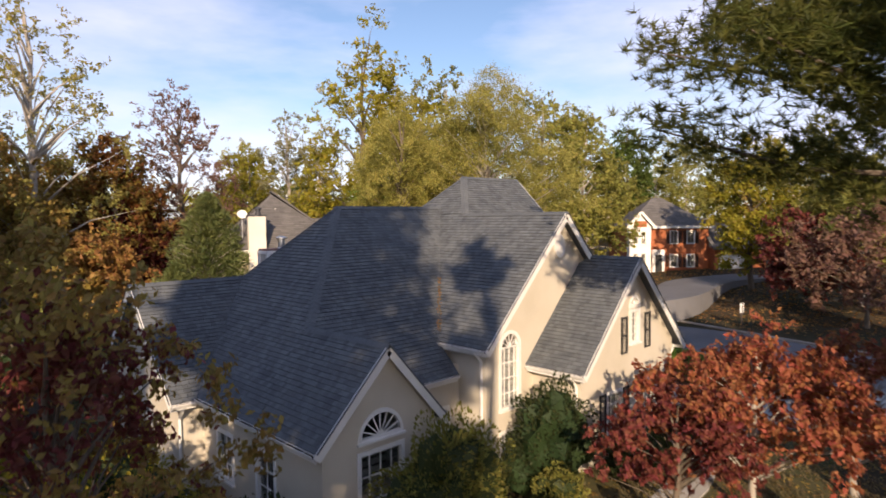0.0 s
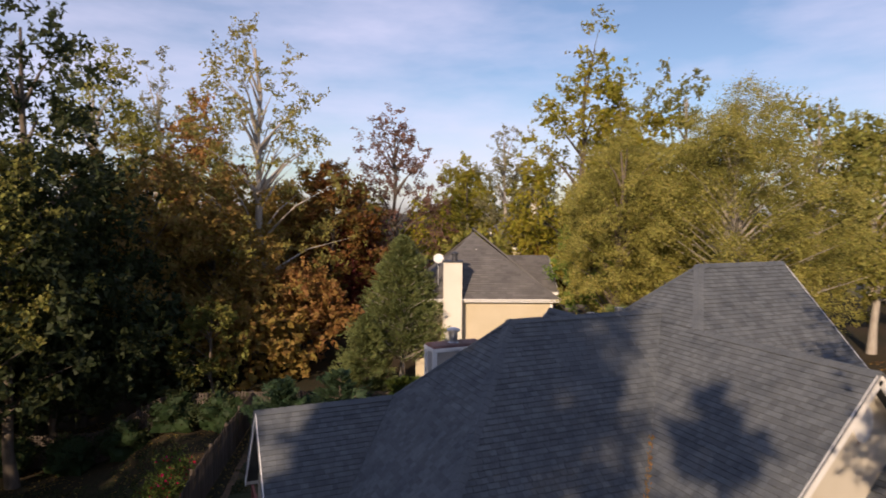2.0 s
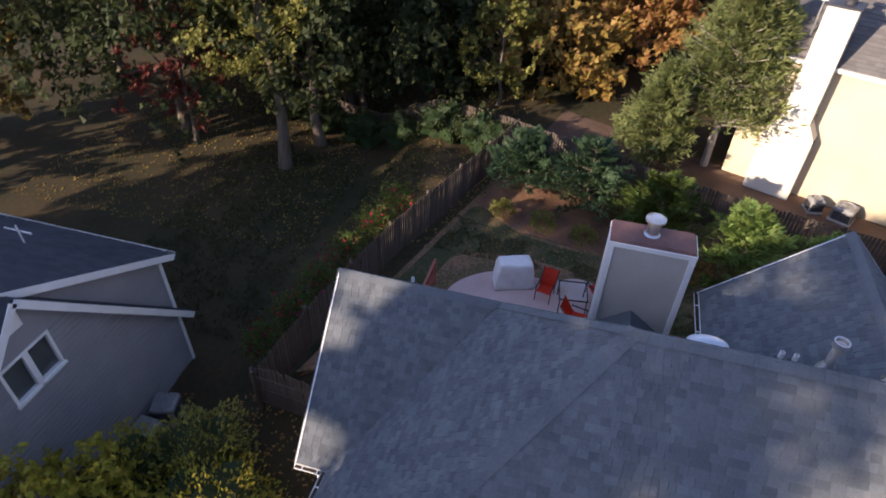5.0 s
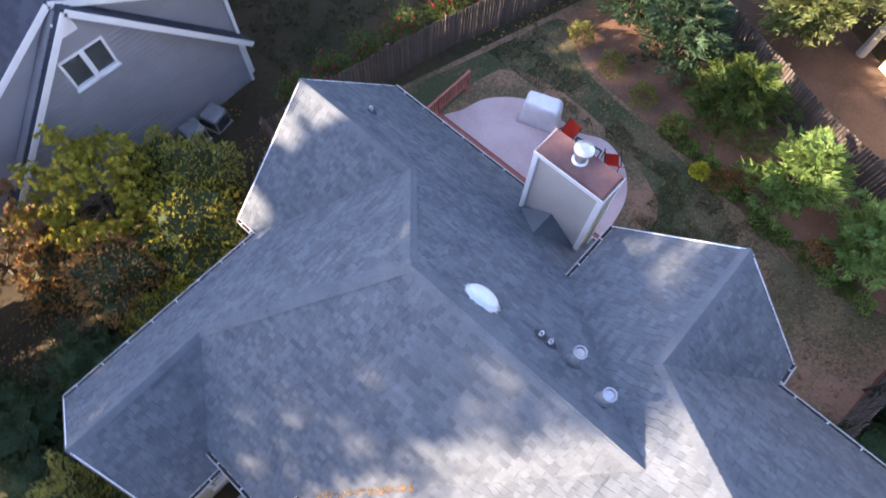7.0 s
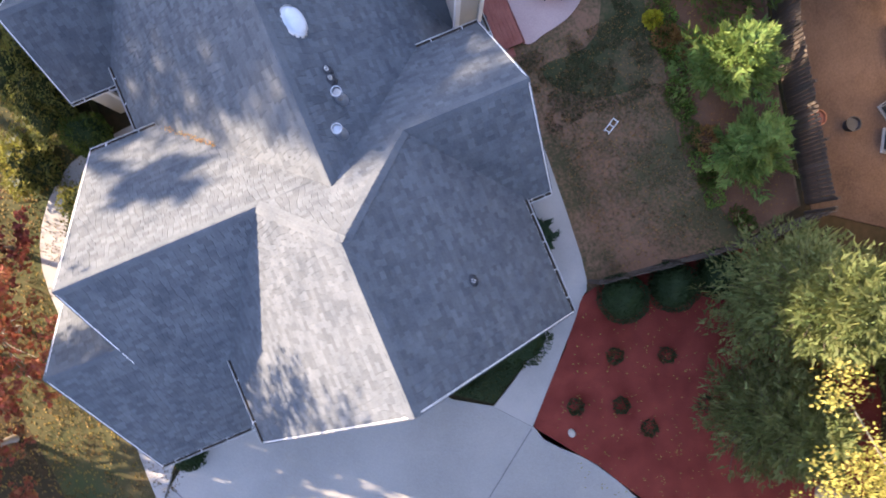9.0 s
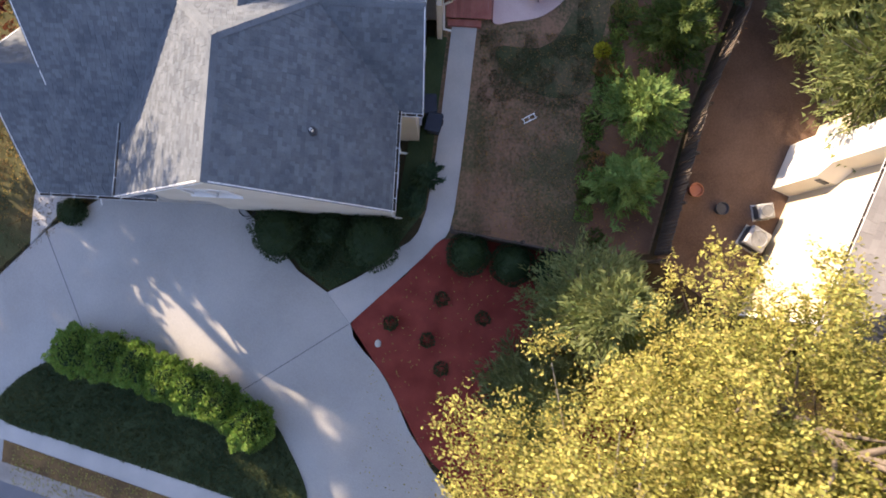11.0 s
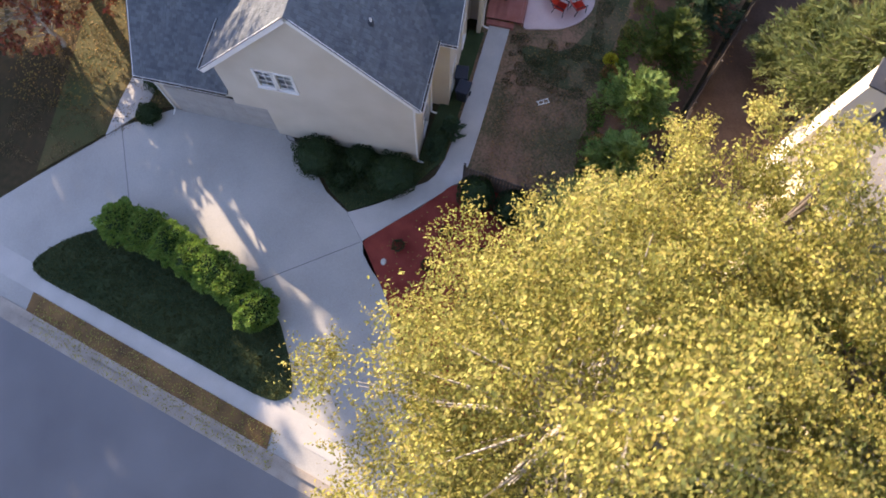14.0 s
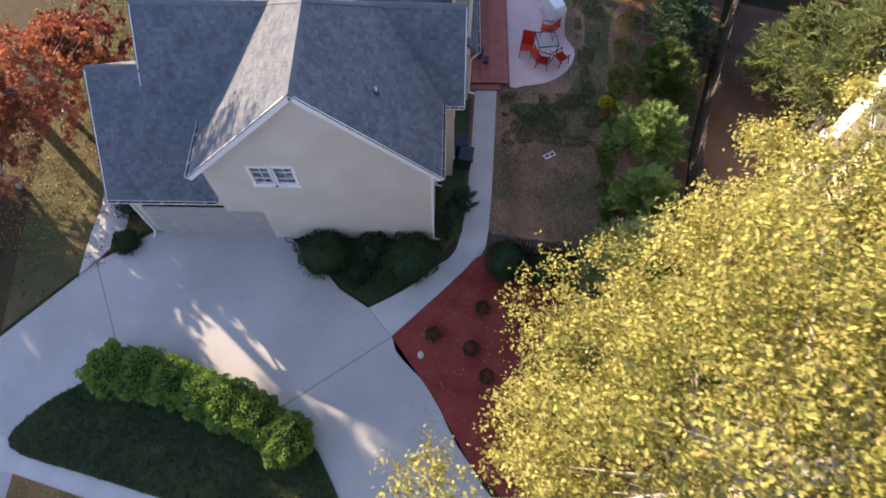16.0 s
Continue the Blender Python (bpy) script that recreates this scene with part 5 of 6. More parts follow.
part("post", barred((0, 0, 0), (0, 0, 1.9), 0.1, 0.1), FENCE, sg)
part("board", boxed((-0.3, -0.03, 1.1), (0.3, 0.05, 1.8), 0.01), WHITE, sg)

# ---- fences ----
def fence(points, label, h=1.75, group="fences"):
    """A privacy fence of single boards between posts, one thing a run."""
    board = None
    for a, b in zip(points, points[1:]):
        a, b = Vector(a), Vector(b)
        d = (b - a).length
        ang = math.degrees(math.atan2((b - a).y, (b - a).x))
        ob = thing("fence", label, "fence", (a.x, a.y, 0), group, ang)
        n = int(d / 0.145)
        if board is None:
            bm = boxed((0, -0.01, 0), (0.138, 0.01, h))
            for v in bm.verts:
                if v.co.z > h - 0.01:
                    v.co.x = 0.069 + (v.co.x - 0.069) * 0.75
            board = bpy.data.meshes.new("board")
            bm.to_mesh(board)
            bm.free()
            board.materials.append(FENCE)
        for i in range(n):
            p = a + (b - a) * (i / n)
            o = new("board", board)
            o.parent = ob
            o.matrix_basis = pose(i * d / n, random.uniform(-0.006, 0.006), gz(p.x, p.y) + 0.03 + random.uniform(-0.02, 0.02), random.uniform(-0.8, 0.8), 0, random.uniform(-1, 1))
        m = max(1, round(d / 2.4))
        for i in range(m + 1):
            p = a + (b - a) * (i / m)
            z = gz(p.x, p.y)
            part("post", boxed((i * d / m - 0.05, 0.05, z - 0.1), (i * d / m + 0.05, 0.15, z + h + 0.05)), FENCE, ob)
            if i < m:
                q = a + (b - a) * ((i + 1) / m)
                for zz in (0.3, 0.95, 1.5):
                    part("rail", barred((i * d / m, 0.04, z + zz), ((i + 1) * d / m, 0.04, gz(q.x, q.y) + zz), 0.04, 0.09), FENCE, ob)


fence([(3.3, 21.3), (5.0, 29.0), (8.1, 38.6)], "weathered grey-brown wooden privacy fence between the yards")
fence([(8.1, 38.6), (18.0, 34.85), (23.9, 33.5)], "weathered wooden privacy fence along the back bed")
fence([(23.5, 25.1), (24.3, 30.7), (24.3, 33.4)], "weathered wooden fence behind the mulch bed")
fence([(6.6, 20.8), (3.3, 21.3)], "short pale wooden fence beside the house")
fence([(8.1, 38.7), (-1.0, 41.0), (-9.0, 43.0)], "grey wooden fence at the foot of the woods")

# ---- deck, patio and furniture ----
patio = smooth_line([(7.4, 26.0), (7.5, 27.2), (7.9, 28.3), (9.0, 29.2), (10.4, 29.35), (11.3, 29.35), (12.3, 29.75), (13.4, 29.35), (14.2, 28.4), (14.5, 27.2), (14.45, 26.3), (12.0, 26.0)], 5, True)
flat("patio", "pinkish stained concrete patio with a curved edge", "patio", patio, 0.34, PATIO)
dk = thing("deck", "red-stained wooden deck with steps behind the house", "deck", (0, 0, 0))
for i in range(13):
    y = 24.42 + i * 0.145
    part("deck_board", boxed((6.9, y, 0.52), (14.55, y + 0.138, 0.56), 0.004), DECK, dk)
for x in (7.0, 9.5, 12.0, 14.4):
    for y in (24.6, 26.1):
        part("post", boxed((x - 0.05, y - 0.05, 0.1), (x + 0.05, y + 0.05, 0.52)), DECK, dk)
part("rim_joist", boxed((6.9, 26.32, 0.3), (14.55, 26.36, 0.55)), DECK, dk)
for k in range(3):
    part("step", boxed((14.56 + k * 0.02, 24.5, 0.40 - k * 0.08), (14.85, 25.9, 0.44 - k * 0.08), 0.004), DECK, dk)
rl = new("railing")
rl.parent = dk
for y in (24.5, 26.3, 27.9):
    part("post", boxed((6.98, y - 0.05, 0.2), (7.08, y + 0.05, 1.5)), DECK, rl)
for z in (0.75, 1.45):
    part("rail", barred((7.03, 24.5, z), (7.03, 27.9, z), 0.08, 0.05), DECK, rl)
for i in range(27):
    part("baluster", boxed((7.01, 24.6 + i * 0.125, 0.7), (7.05, 24.64 + i * 0.125, 1.45)), DECK, rl)
for x, y, s in ((9.3, 24.8, 0.18), (12.9, 24.9, 0.2), (13.3, 25.2, 0.15)):
    fp = thing("flower_pot", "dark flower pot with a dry plant on the deck", "flower pot", (x, y, 0.56), "deck pots")
    part("pot", lathe([(s * 0.7, 0), (s, s * 1.8), (s * 1.1, s * 1.8), (s * 1.1, s * 2.0), (s * 0.9, s * 2.0), (s * 0.85, s * 1.7), (0.01, s * 1.7)], 14), DARKMETAL, fp)


def chair():
    ob = thing("patio_chair", "red sling patio chair with black steel frame", "chair", (0, 0, 0), "chairs on the patio")
    q = [(-0.27, -0.25, 0.42), (0.27, -0.25, 0.42), (0.27, 0.25, 0.38), (-0.27, 0.25, 0.38)]
    bm = bmesh.new()
    bm.faces.new([bm.verts.new(v) for v in q])
    bmesh.ops.solidify(bm, geom=list(bm.faces), thickness=0.015)
    part("seat", bm, REDCANVAS, ob)
    bm = bmesh.new()
    ring = [[bm.verts.new((s * 0.27, 0.25 + k * 0.06 + 0.02 * k * k, 0.38 + k * 0.19)) for s in (-1, 1)] for k in range(4)]
    for a, b in zip(ring, ring[1:]):
        bm.faces.new((a[0], a[1], b[1], b[0]))
    bmesh.ops.solidify(bm, geom=list(bm.faces), thickness=0.015)
    part("backrest", bm, REDCANVAS, ob)
    for s in (-1, 1):
        for y0, y1 in ((-0.25, -0.3), (0.22, 0.34)):
            part("leg", barred((s * 0.28, y1, 0.0), (s * 0.28, y0, 0.6 if y0 < 0 else 0.42), 0.028, 0.028, (0, 1, 0.1)), BLACKSTEEL, ob)
        part("armrest", barred((s * 0.29, -0.3, 0.61), (s * 0.29, 0.32, 0.62), 0.045, 0.025), BLACKSTEEL, ob)
        part("back_rail", barred((s * 0.285, 0.24, 0.36), (s * 0.285, 0.62, 0.97), 0.025, 0.025), BLACKSTEEL, ob)
    return ob


c0 = chair()
spots = [(12.45, 27.25, 80), (13.25, 28.05, 160), (13.0, 28.95, 215), (11.15, 28.35, -10)]
c0.matrix_basis = pose(spots[0][0], spots[0][1], 0.34, 0, 0, spots[0][2])
for x, y, a in spots[1:]:
    copy_thing(c0, pose(x, y, 0.34, 0, 0, a))
tb = thing("patio_table", "square glass-topped patio table with black frame", "table", (12.15, 28.25, 0.34), "", 8)
part("tabletop", boxed((-0.5, -0.5, 0.69), (0.5, 0.5, 0.705), 0.003), GLASS, tb)
for i, (a, b) in enumerate((((-0.5, -0.5), (0.5, -0.5)), ((0.5, -0.5), (0.5, 0.5)), ((0.5, 0.5), (-0.5, 0.5)), ((-0.5, 0.5), (-0.5, -0.5)))):
    part("table_rim", barred((*a, 0.69), (*b, 0.69), 0.04, 0.04), BLACKSTEEL, tb)
    part("leg", barred((a[0] * 0.95, a[1] * 0.95, 0), (a[0] * 0.95, a[1] * 0.95, 0.68), 0.035, 0.035), BLACKSTEEL, tb)
gl = thing("grill", "barbecue grill under a white fabric cover", "grill", (9.9, 28.75, 0.34), "", 20)
bm = boxed((-0.75, -0.35, 0.0), (0.75, 0.35, 1.15))
bmesh.ops.subdivide_edges(bm, edges=list(bm.edges), cuts=9, use_grid_fill=True)
for v in bm.verts:
    k = v.co.z / 1.15
    v.co.x *= 1.0 - 0.12 * k - (0.22 * max(0, k - 0.75) * 4 * 0.5)
    v.co.y *= 1.08 - 0.12 * k - (0.3 * max(0, k - 0.8) * 2)
    v.co += 0.05 * noise.noise_vector(v.co * 3.1) * (1 if v.co.z > 0.05 else 0.2)
part("cover", bm, TARP, gl, smooth=True)


def bin_thing(x, y, turn):
    ob = thing("wheeled_bin", "dark navy wheeled bin with a closed lid", "bin", (x, y, 0.31), "wheeled bins", turn)
    bm = boxed((-0.29, -0.33, 0.06), (0.29, 0.33, 0.95), 0.02)
    for v in bm.verts:
        if v.co.z < 0.3:
            v.co.x *= 0.8
            v.co.y *= 0.8
    part("bin_body", bm, BIN, ob)
    bm = boxed((-0.32, -0.38, 0.95), (0.32, 0.36, 1.04), 0.03)
    for v in bm.verts:
        v.co.z += 0.05 * (1 - (v.co.y / 0.38) ** 2)
    part("lid", bm, BIN, ob)
    part("handle", barred((-0.28, 0.4, 0.93), (0.28, 0.4, 0.93), 0.035, 0.035), BIN, ob)
    for s in (-1, 1):
        part("wheel", lathe([(0.02, -0.03), (0.12, -0.03), (0.12, 0.03), (0.02, 0.03)], 16, Matrix.Translation((s * 0.27, 0.28, 0.12)) @ Matrix.Rotation(radians(90), 4, "Y")), BLACKSTEEL, ob)


bin_thing(18.45, 23.95, 95)
bin_thing(19.2, 24.2, 80)
toy = thing("lawn_sprinkler", "small pale metal frame lying on the grass", "sprinkler", (18.55, 28.1, 0.255), "", 30)
for s in (-1, 1):
    part("runner", barred((s * 0.1, -0.3, 0.03), (s * 0.1, 0.3, 0.03), 0.04, 0.05), WHITE, toy)
for y in (-0.25, 0.0, 0.25):
    part("crossbar", barred((-0.1, y, 0.07), (0.1, y, 0.07), 0.03, 0.03), WHITE, toy)
st = tagged(finish(lathe([(0.12, 0.0), (0.17, 0.04), (0.13, 0.1), (0.02, 0.12)], 9, Matrix.Translation((28.15, 22.4, 0.29)) @ Matrix.Diagonal((1, 0.8, 1, 1))), "stone", SAND), "pale flat stone lying on the red mulch", "stone")
for x, y, s, m, nm in ((21.2, 35.0, 0.3, TERRACOTTA, "terracotta planter"), (21.9, 36.1, 0.28, DARKMETAL, "dark square planter")):
    pt = thing("planter", nm + " on the bare earth of the yard", "planter", (x, y, 0.24))
    part("tub", lathe([(s * 0.75, 0), (s, s * 1.2), (s * 0.88, s * 1.2), (s * 0.8, s * 0.9), (0.01, s * 0.9)], 14), m, pt)
hose = thing("garden_hose", "dark hose looped on the concrete", "hose", (22.95, 16.7, 0.31))
bm = bmesh.new()
pts = [Vector((0.45 * math.cos(a) * (1 - 0.02 * k), 0.35 * math.sin(a), 0.015)) for k, a in ((k, k * 0.45) for k in range(22))]
for a, b in zip(pts, pts[1:]):
    beam(bm, a, b, 0.03, 0.03)
part("coil", bm, BLACKSTEEL, hose)


# ---- plants ----
rs = np.random.RandomState(5)


def tube(path, radii, sides=6):
    """Vertices and quads of a tapered tube along a path."""
    V, F = [], []
    for i, (p, r) in enumerate(zip(path, radii)):
        d = (Vector(path[min(i + 1, len(path) - 1)]) - Vector(path[max(i - 1, 0)])).normalized()
        x = d.orthogonal().normalized()
        y = d.cross(x)
        for k in range(sides):
            g = 2 * math.pi * k / sides
            V.append(Vector(p) + (x * math.cos(g) + y * math.sin(g)) * r)
        if i:
            for k in range(sides):
                a, b = (i - 1) * sides + k, (i - 1) * sides + (k + 1) % sides
                F.append((a, b, b + sides, a + sides))
    return V, F


def merge(lists):
    V, F = [], []
    for v, f in lists:
        F += [tuple(i + len(V) for i in g) for g in f]
        V += v
    return V, F


def leaves(centres, size, aspect=0.6, up=0.4, fold=0.25, along=None, facing=None, three=False):
    """Folded leaf blades, one quad each, at the centres; along: their main direction; facing: the way their upper sides turn; three: plain three-cornered blades, for needles and far crowns."""
    n = len(centres)
    d = rs.normal(size=(n, 3)) if along is None else along + 0.35 * rs.normal(size=(n, 3))
    d /= np.linalg.norm(d, axis=1, keepdims=True)
    nr = rs.normal(size=(n, 3))
    if facing is not None:
        nr = nr * 0.55 + facing
    nr[:, 2] += up * 2
    w = np.cross(d, nr)
    w /= np.linalg.norm(w, axis=1, keepdims=True) + 1e-9
    nn = np.cross(w, d)
    s = (size * rs.uniform(0.6, 1.3, n))[:, None]
    if three:
        V = np.empty((n, 3, 3))
        V[:, 0] = centres - d * s * 0.5 + w * s * aspect * 0.5
        V[:, 1] = centres + d * s * 0.5
        V[:, 2] = centres - d * s * 0.5 - w * s * aspect * 0.5
        return V.reshape(-1, 3), np.arange(n * 3).reshape(n, 3)
    V = np.empty((n, 4, 3))
    V[:, 0] = centres - d * s * 0.5
    V[:, 1] = centres + w * s * aspect * 0.5 + nn * s * fold * 0.3
    V[:, 2] = centres + d * s * 0.5
    V[:, 3] = centres - w * s * aspect * 0.5 + nn * s * fold * 0.3
    F = np.arange(n * 4).reshape(n, 4)
    return V.reshape(-1, 3), F


def clump_centres(n, radius, height, z0, seed, power=0.45, lump=0.3, shape=1.0):
    """Points filling a lumpy crown, denser near its skin."""
    d = rs.normal(size=(n, 3))
    d /= np.linalg.norm(d, axis=1, keepdims=True)
    r = rs.uniform(0.15, 1, n) ** power
    l = np.array([1 + lump * noise.noise(Vector(v) * 1.9 + Vector((seed * 3.7, 0, 0))) + lump * 0.6 * noise.noise(Vector(v) * 4.1 + Vector((0, seed * 1.3, 0))) for v in d])
    p = d * (r * l)[:, None]
    taper = 1 - shape * 0.35 * np.clip(p[:, 2], -1, 1)
    return np.stack([p[:, 0] * radius * taper, p[:, 1] * radius * taper, z0 + (p[:, 2] + 1) * height / 2], 1)


def tree(x, y, top, radius, kind, clumps=90, per=60, leaf=0.32, name="tree", label="", base=None, bark=None, bare=0.28, lump=0.35, spread=0.9, group="", limbs=26, lean=0.0, floor_z=None, inner=None, split=False):
    z0 = gz(x, y) if floor_z is None else floor_z
    h = top - z0
    ob = thing(name, label, "tree", (x, y, z0), group)
    seed = x * 0.37 + y * 0.11
    cz = h * (bare if base is None else base)
    C = clump_centres(clumps, radius * 0.9, h - cz - radius * 0.08, cz, seed, lump=lump)
    bark = bark or BARK
    tr = max(0.12, h * 0.017)
    sway = [Vector((0.03 * h * noise.noise(Vector((seed, k * 0.6, 0))) + lean * k / 7 * h, 0.03 * h * noise.noise(Vector((k * 0.6, seed, 3))), -0.1 + h * 0.9 * k / 7)) for k in range(8)]
    sway[0].x = sway[0].y = 0
    v, f = tube(sway, [tr * (1.25 if k == 0 else 1) * (1 - 0.12 * k) for k in range(8)], 8)
    sets = [(v, f)]
    for c in C[:limbs]:
        c = Vector(c)
        k = min(0.85, max(0.25, (c.z - 0.28 * math.hypot(c.x, c.y) * 2) / h))
        s = sway[int(k * 7)].lerp(sway[min(7, int(k * 7) + 1)], k * 7 - int(k * 7))
        c = s.lerp(c, 0.9)
        mid = s.lerp(c, 0.5) + Vector((0, 0, 0.08 * (c - s).length))
        limb = tube([s, mid, c], [tr * 0.34, tr * 0.15, tr * 0.03], 5)
        if split:
            from_arrays("limb", *limb, bark, ob, True)
        else:
            sets.append(limb)
    v, f = merge(sets)
    from_arrays("trunk", v, f, bark, ob, True)
    # leaf sprays: twigs fan out of every clump, and the leaves sit along them
    reach = spread * 1.55 * (radius / 6) ** 0.5
    nt = max(5, per // 11)
    td = rs.normal(size=(clumps, nt, 3))
    td[:, :, 2] = td[:, :, 2] * 0.8 + 0.15
    td /= np.linalg.norm(td, axis=2, keepdims=True)
    tl = reach * rs.uniform(0.45, 1.0, (clumps, nt, 1)) * rs.uniform(0.7, 1.25, (clumps, 1, 1))
    which = rs.randint(0, nt, (clumps, per))
    along = rs.uniform(0.15, 1.0, (clumps, per, 1)) ** 0.6
    rows_ = np.arange(clumps)[:, None]
    out = td[rows_, which]
    P = (C[:, None, :] + out * tl[rows_, which] * along + rs.normal(size=(clumps, per, 3)) * reach * 0.085).reshape(-1, 3)
    N = (out * 1.0).reshape(-1, 3)
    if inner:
        # the duller third grows towards the middle; its colour also stands for crown shade
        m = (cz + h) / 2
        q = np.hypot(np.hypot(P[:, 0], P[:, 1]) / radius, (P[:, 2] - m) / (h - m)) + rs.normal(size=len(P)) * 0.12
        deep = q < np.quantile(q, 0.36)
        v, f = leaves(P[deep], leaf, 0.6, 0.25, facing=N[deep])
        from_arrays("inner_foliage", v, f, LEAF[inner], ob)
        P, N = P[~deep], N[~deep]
    v, f = leaves(P, leaf, 0.6, 0.25, facing=N, three=leaf > 0.24)
    from_arrays("crown", v, f, LEAF[kind], ob)
    return ob


def conifer(x, y, top, radius, kind, n=5000, size=0.34, name="conifer", label="", category="tree", base=0.02, group="", power=0.8, droop=0.0, floor_z=None, loose=0.10, per_branch=45, uneven=0.6):
    z0 = gz(x, y) if floor_z is None else floor_z
    h = top - z0
    ob = thing(name, label, category, (x, y, z0), group)
    v, f = tube([Vector((0, 0, -0.1)), Vector((0, 0, h * 0.5)), Vector((0, 0, h * 0.97))], [h * 0.02, h * 0.012, 0.01], 7)
    stem = (v, f)
    nb = max(40, n // per_branch)
    k = np.sort(rs.uniform(base, 0.98, nb))
    g = rs.uniform(0, 2 * np.pi, nb)
    ln = radius * ((1 - k) / (1 - base)) ** power * rs.uniform(uneven, 1.75 - uneven, nb)
    ln = np.maximum(ln, 0.12)
    idx = rs.randint(0, nb, n)
    f_ = rs.uniform(0.12, 1, n) ** 0.6
    dirs = np.stack([np.cos(g), np.sin(g), np.full(nb, 0.45 - droop)], 1)
    # every branch carries a flat fan of foliage, tilted its own way
    side = np.cross(dirs, [0, 0, 1.0])
    side /= np.linalg.norm(side, axis=1, keepdims=True)
    roll = rs.normal(size=(nb, 1)) * 0.6
    upw = np.cross(side, dirs)
    side = side * np.cos(roll) + upw * np.sin(roll)
    face = np.cross(side, dirs)
    across = rs.uniform(-1, 1, n) * np.sqrt(1.02 - f_) * 0.42
    P = dirs[idx] * (ln[idx] * f_)[:, None] + side[idx] * (across * ln[idx])[:, None]
    P[:, 2] += k[idx] * h * 0.97 - droop * 0.3 * ln[idx] * f_ ** 2
    P += rs.normal(size=P.shape) * loose * 0.5 * np.sqrt(radius)
    heading = dirs[idx] * 0.9 + side[idx] * np.sign(across)[:, None] * 0.5
    P[:, 2] = np.maximum(P[:, 2], 0.05)
    v, f = leaves(P, size, 0.30, 0.15, 0.1, along=heading, facing=face[idx] * 1.6, three=True)
    from_arrays("foliage", v, f, LEAF[kind], ob)
    sets = [stem] + [tube([Vector((0, 0, k[i] * h * 0.95)), Vector(dirs[i] * ln[i] * 0.85) + Vector((0, 0, k[i] * h * 0.97))], [h * 0.006, 0.008], 4) for i in range(0, nb, 2)]
    v, f = merge(sets)
    from_arrays("trunk", v, f, BARK_PALE if base > 0.1 else BARK, ob)
    return ob


def bush(x, y, rx, ry, h, kind, n=2500, leaf=0.1, name="bush", label="", group="", lump=0.12, core=True, z=None, turn=0.0, shell=0.12, extra=None):
    """A shrub: a solid core in dark leaf green and a skin of leaves."""
    ob = thing(name, label, "shrub", (x, y, gz(x, y) if z is None else z), group, turn)
    d = rs.normal(size=(n, 3))
    d[:, 2] = np.abs(d[:, 2]) * 1.0 - 0.25
    d /= np.linalg.norm(d, axis=1, keepdims=True)
    sd = x + y * 1.7
    l = np.array([1 + lump * 2.0 * noise.noise(Vector(q) * 2.2 + Vector((sd, 0, 0))) for q in d])
    r = l * (1 - shell * rs.exponential(0.8, n)).clip(0.3, 1.1)
    P = d * r[:, None] * np.array([rx, ry, h * 0.62]) + np.array([0, 0, h * 0.42])
    P[:, 2] = np.maximum(P[:, 2], 0.03)
    v, f = leaves(P, leaf, 0.55, 0.3, 0.3, along=d)
    from_arrays("foliage", v, f, LEAF[kind], ob)
    if extra:
        kind2, m, s2 = extra
        i = rs.choice(n, m)
        v, f = leaves(P[i] * 1.02, s2, 0.9, 0.5)
        tagged(from_arrays("bloom", v, f, LEAF[kind2], ob), kind="stuff")
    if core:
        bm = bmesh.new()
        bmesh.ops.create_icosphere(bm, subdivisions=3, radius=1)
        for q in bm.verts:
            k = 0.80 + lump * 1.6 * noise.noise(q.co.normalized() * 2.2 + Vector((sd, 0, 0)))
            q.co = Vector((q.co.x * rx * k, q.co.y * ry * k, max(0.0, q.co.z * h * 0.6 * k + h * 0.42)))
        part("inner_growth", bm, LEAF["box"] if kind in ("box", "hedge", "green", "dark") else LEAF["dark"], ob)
    return ob


def pine(x, y, top, seed, branches, floor_z=0.2, kmin=0.35, facing=None, label="tall pine with drooping clumps of long needles", needles=12):
    ob = thing("pine_tree", label, "tree", (x, y, floor_z))
    h = top - floor_z
    v, f = tube([Vector((0, 0, -0.2)), Vector((0.1, 0, h * 0.4)), Vector((0, 0.1, h * 0.8)), Vector((0, 0, h))], [h * 0.018, h * 0.014, h * 0.007, 0.02], 9)
    stem = (v, f)
    r = np.random.RandomState(seed)
    limbs, tufts = [stem], []
    for i in range(branches):
        k = r.uniform(kmin, 1.0)
        g = r.uniform(0, 2 * math.pi) if facing is None else radians(facing + r.uniform(-105, 105))
        ln = ((1.6 + 5.2 * (1 - k) ** 0.6) if facing is None else (3.0 + 3.6 * (1 - k) ** 0.5)) * r.uniform(0.6, 1.15)
        s = Vector((0, 0, k * h))
        e = s + Vector((math.cos(g) * ln, math.sin(g) * ln, ln * r.uniform(-0.12, 0.25)))
        m = s.lerp(e, 0.5) + Vector((0, 0, -0.06 * ln))
        limbs.append(tube([s, m, e], [0.09 * (1.3 - k), 0.05, 0.015], 5))
        for j in range(int(40 + 50 * ln)):
            q = r.uniform(0.3, 1.05)
            c = s.lerp(m, q * 2) if q < 0.5 else m.lerp(e, q * 2 - 1)
            c = c + Vector(r.normal(size=3)) * Vector((0.42, 0.42, 0.20)).length * 0.6
            tufts.append(c)
    v, f = merge(limbs)
    from_arrays("trunk", v, f, BARK, ob, True)
    T = np.array([tuple(c) for c in tufts])
    P = np.repeat(T, needles, axis=0)
    d = r.normal(size=P.shape)
    d[:, 2] = d[:, 2] * 0.7 + 0.35
    d /= np.linalg.norm(d, axis=1, keepdims=True)
    P = P + d * 0.13
